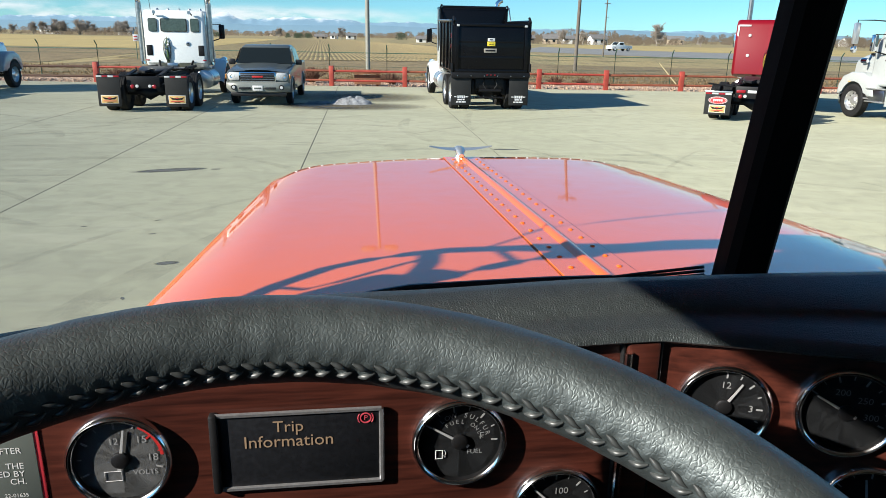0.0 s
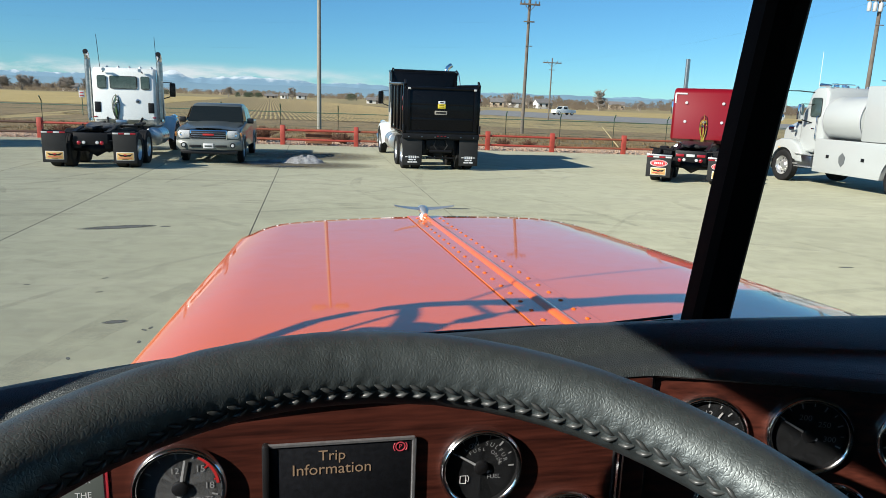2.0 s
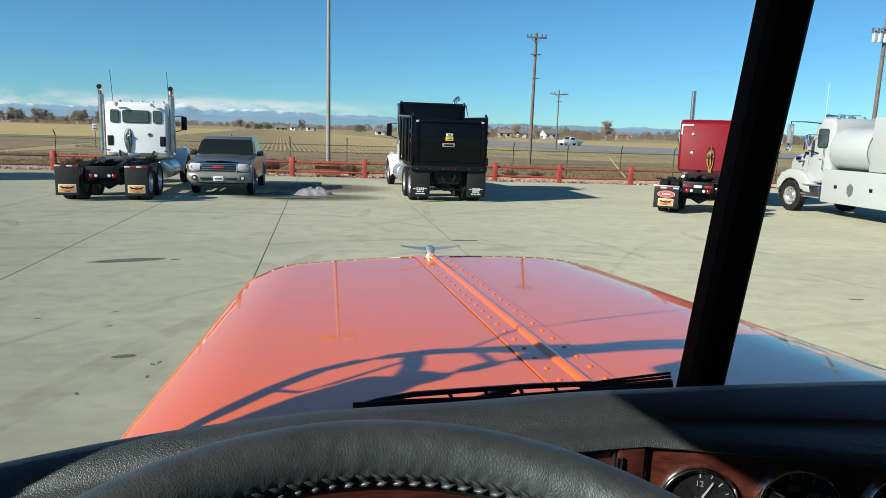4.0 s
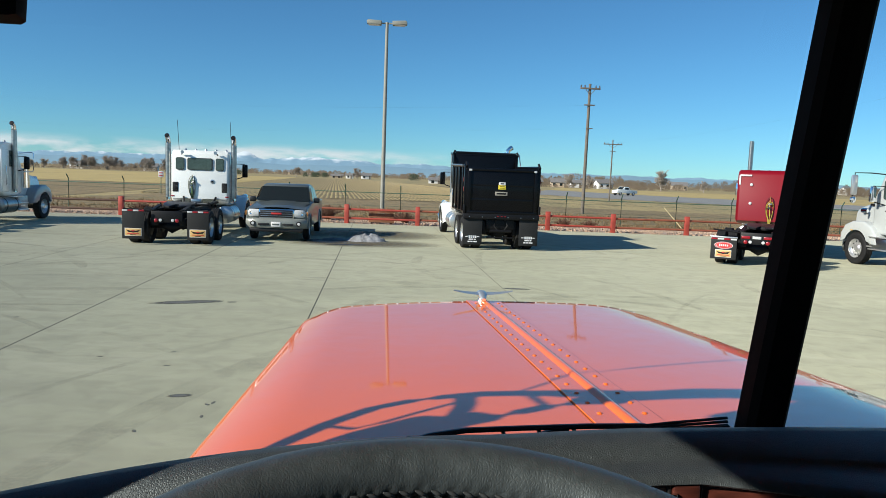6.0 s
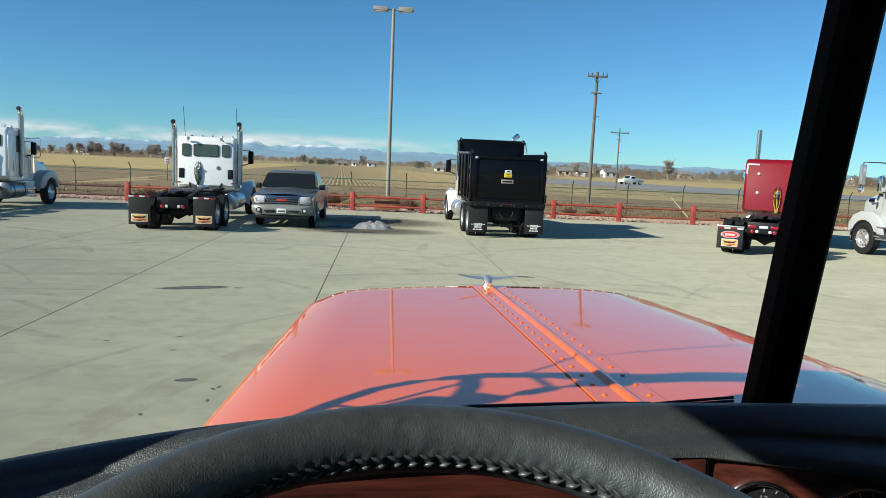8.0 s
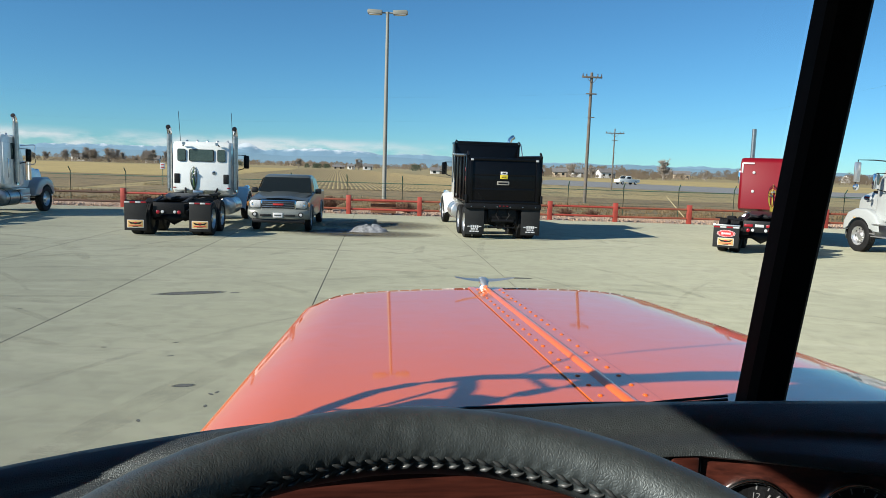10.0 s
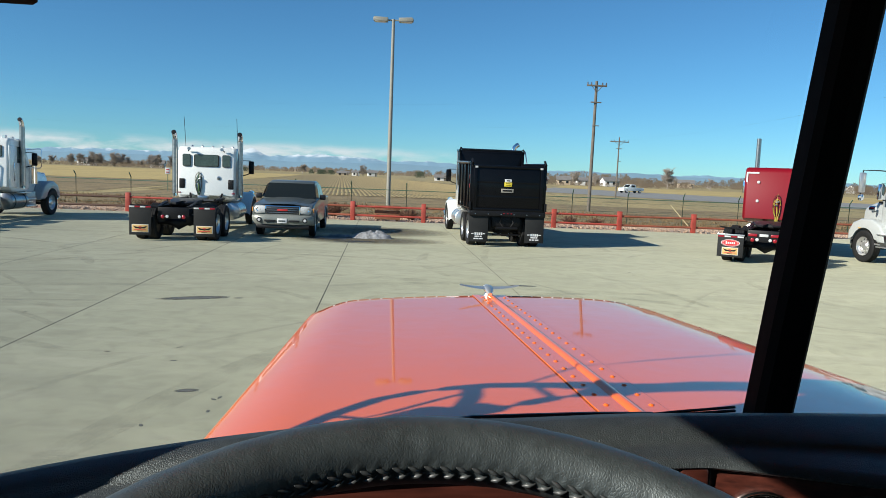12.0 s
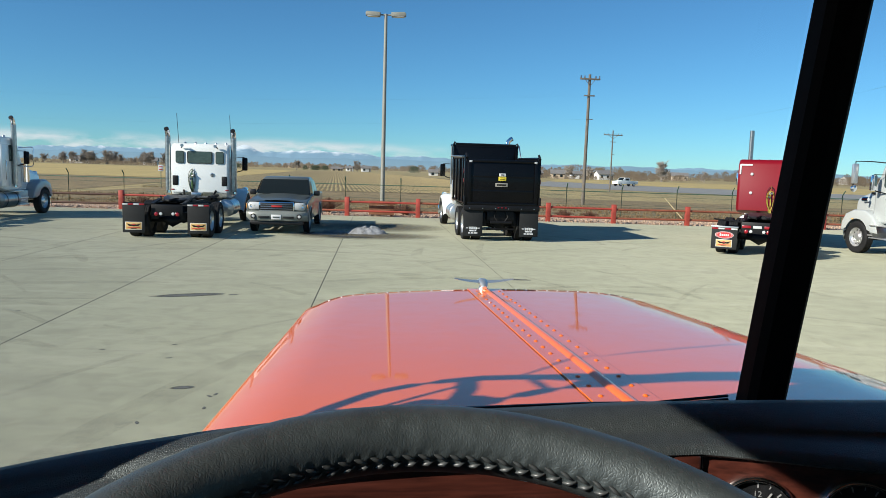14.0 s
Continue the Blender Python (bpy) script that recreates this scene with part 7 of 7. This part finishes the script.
def thicket(n, x0, x1, y0, y1, h0, h1):
    for k in range(n):
        x, y = random.uniform(x0, x1), random.uniform(y0, y1)
        h = h0 + (h1 - h0) * max(0, min(1, 0.5 + 0.9 * noise.noise((x * 0.03, y * 0.01, 6)))) * random.uniform(0.6, 1.0)
        r = h * random.uniform(0.5, 0.8)
        for q in range(120):
            a, b = random.uniform(0, 6.28), random.random() ** 0.5
            z = h * (0.05 + 0.95 * random.random() ** 0.8)
            s = r * b * math.sqrt(max(0.03, 1 - (z / h) ** 2))
            px, py = x + s * math.cos(a), y + s * math.sin(a)
            n1, w, lean = h * random.uniform(0.05, 0.15), 0.04 + 0.014 * h, random.uniform(-1.0, 1.0)
            bm.faces.new([bm.verts.new((px - w, py, z - n1)), bm.verts.new((px + w, py, z - n1 * random.uniform(0.3, 1))), bm.verts.new((px + n1 * lean, py, z + n1 * random.uniform(0.2, 0.7)))])


thicket(260, 60, 330, 430, 560, 3.0, 9.0)
thicket(150, 190, 520, 330, 480, 2.5, 7.5)
thicket(60, 36, 96, 300, 314, 0.8, 2.4)
thicket(70, 30, 130, 345, 430, 2.0, 6.0)
thicket(130, -330, -120, 400, 440, 1.5, 5.5)
thicket(110, -260, -150, 378, 392, 1.0, 2.6)
thicket(620, -330, 120, 600, 800, 2.5, 6.5)
thicket(170, 60, 700, 600, 800, 3.0, 9.0)
tagged(part("brush", bm, BRUSH, None, "", 0), "brown leafless brush and treelines on the horizon", "brush", kind="stuff")


bm = BM()
for x0, wide, n0 in ((-78.5, 4.5, 14), (-72, 2.6, 8), (-84, 1.6, 5), (-128, 6, 8), (-20, 5, 6)):
    thicket(n0, x0, x0 + wide, 426, 431, 2.4, 4.2)
EVERGREEN = mat("evergreen_leaves", (0.055, 0.075, 0.045), 0.95, vary=0.3, scale=0.5)
tagged(part("evergreen_shrubs", bm, EVERGREEN, None, "", 0), "dark evergreen shrubs by far farm houses", "shrubs", kind="stuff")


# ---- farm houses ----
ROOF = mat("grey_shingle", (0.20, 0.19, 0.18), 0.9, vary=0.2, scale=0.6)
SIDING = mat("white_siding", (0.70, 0.69, 0.66), 0.8, vary=0.08, scale=0.6)
TAN_SIDING = mat("tan_siding", (0.45, 0.36, 0.26), 0.8, vary=0.12, scale=0.6)


def house(x, y, w, d, h, turn, wall, label):
    t = thing("farm_house", pose(x, y, -0.06, 0, 0, turn), label, "house", "houses on the plain")
    simple("wall", t, wall, (0, 0, h / 2), (w, d, h), 0.02)
    bm = BM()
    prism(bm, [(-d / 2 - 0.4, h - 0.1), (0, h + d * 0.32), (d / 2 + 0.4, h - 0.1), (d / 2 + 0.4, h + 0.1), (0, h + d * 0.32 + 0.2), (-d / 2 - 0.4, h + 0.1)], "x", -w / 2 - 0.4, w / 2 + 0.4)
    part("roof", bm, ROOF, t, "grey gable roof", 20)
    bm = BM()
    prism(bm, [(-d / 2, h - 0.1), (0, h + d * 0.32 - 0.05), (d / 2, h - 0.1)], "x", -w / 2, w / 2)
    part("gable", bm, wall, t, "", 20)
    for k in range(int(w // 3)):
        simple("window", t, DARK_GLASS, (-w / 2 + 1.5 + 3 * k, -d / 2 - 0.02, h * 0.58), (1.1, 0.08, 1.1), 0.01)
    simple("door", t, OLD_WOOD, (w / 2 - 0.7, -d / 2 - 0.02, 1.0), (0.9, 0.08, 2.0), 0.01)


house(73, 322, 7.2, 5, 2.5, 14, SIDING, "white farm house with grey gable roof")
house(52, 318, 7, 5, 2.2, -5, TAN_SIDING, "tan farm house with grey gable roof")
house(61, 326, 5, 4, 2.2, 4, SIDING, "small white shed with gable roof")
house(43, 330, 6, 4, 2.2, 12, TAN_SIDING, "tan low house with grey roof")
house(140, 420, 9, 6, 2.8, -12, TAN_SIDING, "tan barn behind bare trees")
house(-3, 275, 4.6, 3, 1.3, 3, SIDING, "low white farm building")
house(-135, 720, 9, 6, 2.4, 0, SIDING, "white farm house among far trees")
house(-118, 730, 8, 5, 2.2, 6, TAN_SIDING, "tan farm house among far trees")
house(-160, 740, 10, 6, 2.5, -4, TAN_SIDING, "tan barn among far trees")
house(-60, 405, 6.5, 3, 1.2, 4, TAN_SIDING, "low tan farm building beside evergreen shrubs")
house(-52.5, 402, 3.8, 3, 1.8, -3, SIDING, "small white farm building at the field's end")
house(-43, 400, 5.2, 4, 1.9, 10, SIDING, "white farm house at the field's end")
house(-214, 420, 9, 6, 2.6, 5, SIDING, "white house between bare trees")
house(-176, 430, 8, 6, 2.6, 15, SIDING, "white house beside bare trees")


house(352, 610, 26, 8, 4.0, 30, SIDING, "long white sheds far across the plain")


# ---- vehicles on the far road ----
def far_pickup(x, y, turn, label):
    t = thing("parked_pickup", pose(x, y, -0.03, 0, 0, turn), label, "car", "vehicles by the road")
    bm = BM()
    prism(bm, [(-2.6, 0.45), (-2.6, 1.10), (-0.55, 1.10), (-0.40, 1.74), (-0.2, 1.80), (0.70, 1.80), (1.32, 1.16), (2.5, 1.06), (2.62, 0.9), (2.62, 0.45)], "y", -0.95, 0.95, 0.06)
    part("body", bm, WHITE_PAINT, t)
    for s in (-1, 1):
        simple("side_window", t, DARK_GLASS, (0.18, s * 0.955, 1.44), (0.95, 0.03, 0.42), 0.01)
        for q in (-1.6, 1.75):
            o = road_wheel(t, 0, 0, 1, 0.38)
            o.matrix_basis = pose(q, s * 0.85, 0.38, 0, 0, 90 * s) @ Matrix.Diagonal((0.75, 0.75, 0.75, 1))
    simple("windshield", t, DARK_GLASS, (1.04, 0, 1.48), (0.05, 1.6, 0.72), 0.01, "", pose(0, 0, 0, 0, -44, 0))


far_pickup(38.6, 150, 203, "white pickup truck parked beyond the road")
far_pickup(55, 112, 170, "white pickup truck on the road")

# small sign on the field's edge
s0 = thing("field_sign", pose(-24.6, 62, 0, 0, 0, 15), "small white sign on a thin post", "sign")
bar("post", s0, GREEN_POST, [(0, 0, -0.1), (0, 0, 1.9)], 0.03, 6)
simple("plate", s0, WHITE_INK, (0, -0.04, 1.70), (0.42, 0.02, 0.55), 0.004)
for z in (1.52, 1.75):
    simple("print_line", s0, RED_INK, (0, -0.055, z + 0.06), (0.28, 0.01, 0.07), 0.002)

# ---- shrubs by the barrier ----
bm = BM()
rng = random.Random(5)
for k in range(260):
    a, b = rng.uniform(0, 6.28), rng.uniform(0.1, 1)
    tube(bm, [(0, 0, 0), (0.4 * b * math.cos(a), 0.4 * b * math.sin(a), 0.35), (0.75 * b * math.cos(a + 0.3), 0.75 * b * math.sin(a + 0.3), 0.85 - 0.35 * b)], [0.012, 0.009, 0.004], 3)
TWIG = mat("red_twigs", (0.155, 0.080, 0.052), 0.9, vary=0.3, scale=2)
sh = thing("shrub", pose(-5.6, 34.6, -0.05), "leafless reddish-brown shrub in the gravel bed", "shrub", "shrubs by the barrier")
part("twigs", bm, TWIG, sh)
for x, y, s in ((-1.8, 34.5, 0.95), (-2.2, 35.6, 0.8), (6.2, 35.8, 0.8), (7.6, 36.2, 0.7), (-6.4, 35.2, 0.8), (-14.7, 34.6, 1.0), (-14.1, 35.4, 0.9)):
    o = copy_thing(sh, pose(x, y, -0.05, 0, 0, 60 * x))
    o.scale = (s, s, s * 0.75)

# ---- on the yard: snow heap, wet patch, stains ----
def blot(name, x, y, rx, ry, turn, material, label, cat, z=0.004, seed=0):
    bm = BM()
    pts = []
    for k in range(40):
        a = 2 * math.pi * k / 40
        r = 1 + 0.28 * noise.noise((2.2 * math.cos(a), 2.2 * math.sin(a), seed)) + 0.12 * noise.noise((6 * math.cos(a), 6 * math.sin(a), seed))
        pts.append((rx * r * math.cos(a), ry * r * math.sin(a)))
    prism(bm, pts, "z", 0.001, z)
    o = tagged(part(name, bm, material, None, "", 20), label, cat)
    o.matrix_world = pose(x, y, 0, 0, 0, turn)


DAMP_SHADE = soaked("damp_shaded_concrete", (0.185, 0.155, 0.098), 0.7, 0.78, 0.5)
WET = soaked("wet_concrete", (0.045, 0.043, 0.036), 0.5, 0.95, 0.3)
# the two brown patches are damp, and also darken the vehicles' shade by colour
blot("damp_patch", -2.5, 23.3, 2.9, 1.5, 6, DAMP_SHADE, "brown damp patch round the snow heap", "puddle", 0.003, 5)
blot("damp_patch", -2.6, 27.2, 2.9, 2.4, 6, DAMP_SHADE, "brown damp patch behind the snow heap that also deepens the shade there", "puddle", 0.003, 8)
blot("puddle", -3.9, 23.7, 0.95, 0.8, 8, WET, "dark meltwater puddle beside the snow heap", "puddle", 0.005, 1)
blot("puddle", -3.0, 22.75, 0.8, 0.22, 8, WET, "dark meltwater streak before the snow heap", "puddle", 0.006, 9)
blot("oil_stain", -4.33, 11.80, 0.66, 0.17, 22, OIL, "long dark oil stain on the concrete", "stain", 0.003, 2)
blot("oil_stain", -3.60, 11.94, 0.09, 0.05, 10, OIL, "small dark stain on the concrete", "stain", 0.003, 3)
blot("oil_stain", -2.59, 6.78, 0.13, 0.065, 12, OIL, "round dark oil spot on the concrete", "stain", 0.003, 4)
blot("oil_stain", 1.6, 14.6, 0.30, 0.10, 0, OIL, "faint dark stain on the concrete", "stain", 0.003, 6)
blot("oil_stain", 6.9, 9.6, 0.13, 0.04, 0, OIL, "small dark stain on the concrete", "stain", 0.003, 7)
for k, (x, y) in enumerate(((-4.05, 8.14), (-3.14, 7.85), (-3.30, 8.47), (-6.25, 10.15), (-2.20, 6.60), (-2.18, 6.20), (-2.62, 5.78), (-2.24, 6.54), (4.6, 17.5))):
    blot("oil_stain", x, y, 0.040, 0.018, 20 * k, OIL, "tiny dark fleck on the concrete", "stain", 0.003, 10 + k)
SLUSH = mat("dark_slush", (0.16, 0.165, 0.17), 0.45, color2=(0.05, 0.05, 0.05), scale=5, bump=0.6, bscale=14)
for label, x, y, a, b, h, seed, material in (
        ("low melting heap of dirty snow on the concrete", -2.60, 24.2, 0.70, 0.42, 0.27, 2, SNOW),
        ("dark wet slush melting beside the snow heap", -3.72, 24.15, 0.50, 0.24, 0.10, 6, SLUSH)):
    bm = BM()
    rows = []
    for i in range(15):
        row = []
        for j in range(29):
            u, v = j / 14 - 1, i / 7 - 1
            q = max(0, 1 - (u * u + v * v))
            row.append((a * u, b * v, h * q ** 0.6 * (0.8 + 0.45 * noise.noise((u * 4, v * 4, seed)) + 0.2 * noise.noise((u * 11, v * 11, seed + 6))) - 0.01))
        rows.append(row)
    loft(bm, rows)
    tagged(part("snow_heap", bm, material, None, "", 60), label, "snow").matrix_world = pose(x, y, 0, 0, 0, 6)


def scuff_material():
    """Rubber smeared thinly over concrete, broken up along its length."""
    m = mat("tyre_scuff", (0.16, 0.15, 0.12), 0.85)
    n, l = m.node_tree.nodes, m.node_tree.links
    tc, a, c, r, x, t = n.new("ShaderNodeTexCoord"), n.new("ShaderNodeTexNoise"), n.new("ShaderNodeTexNoise"), n.new("ShaderNodeMapRange"), n.new("ShaderNodeMixShader"), n.new("ShaderNodeBsdfTransparent")
    a.inputs["Scale"].default_value, a.inputs["Detail"].default_value = 1.1, 4
    c.inputs["Scale"].default_value, c.inputs["Detail"].default_value = 45, 3
    s = n.new("ShaderNodeMath")
    s.operation = "MULTIPLY"
    l.new(tc.outputs["Object"], a.inputs["Vector"])
    l.new(tc.outputs["Object"], c.inputs["Vector"])
    l.new(a.outputs["Fac"], s.inputs[0])
    l.new(c.outputs["Fac"], s.inputs[1])
    r.inputs["From Min"].default_value, r.inputs["From Max"].default_value, r.inputs["To Max"].default_value = 0.17, 0.42, 0.17
    l.new(s.outputs[0], r.inputs["Value"])
    l.new(r.outputs[0], x.inputs[0])
    l.new(t.outputs[0], x.inputs[1])
    l.new(n["Principled BSDF"].outputs[0], x.inputs[2])
    l.new(x.outputs[0], n["Material Output"].inputs[0])
    return m


SCUFF = scuff_material()
rng = random.Random(17)
bm = BM()
for k in range(60):
    x, y, a = rng.uniform(-11, 9), rng.uniform(4.5, 24), rng.uniform(0, 3.1)
    rad, span, w = rng.uniform(4, 18), rng.uniform(0.25, 0.7), rng.uniform(0.05, 0.20)
    rows = []
    for i in range(19):
        q = a + span * i / 18
        ww = w * math.sin(math.pi * (i + 0.5) / 19) ** 0.4
        rows.append([(x + r0 * math.cos(q) - rad * math.cos(a), y + r0 * math.sin(q) - rad * math.sin(a), 0.0022 + 0.00002 * k) for r0 in (rad - ww, rad + ww)])
    if max(p[1] for row in rows for p in row) < 32:
        loft(bm, rows)
tagged(part("tyre_scuffs", bm, SCUFF, None, "", 0), "faint curved dark tyre scuffs on the concrete", "stain", kind="stuff")

# ---- concrete yard in long poured lanes ----
yard = thing("yard", Matrix(), "pale beige poured concrete yard with straight joints", "pavement", kind="structure")


def joint_x(k, y):
    return 0.77 + 3.62 * k - 0.115 * (k == -1) - 0.094 * (y - 20.4)


for k in range(-13, 15):
    bm = BM()
    g, g2 = [0.0095 if j < 0 else 0.0065 if j == 0 else 0.002 for j in (k, k + 1)]
    lo = [(joint_x(k, y) + g, y) for y in (-28, 32.85)] + [(joint_x(k + 1, y) - g2, y) for y in (32.85, -28)]
    prism(bm, lo, "z", -0.15, 0.0)
    part("slab", bm, CONCRETE, yard, "", 20)
bm = BM()
box(bm, (0, 2.4, -0.0268), (104, 60.8, 0.05))
part("joint_filler", bm, mat("joint_sealant", (0.05, 0.047, 0.04), 0.9), yard)
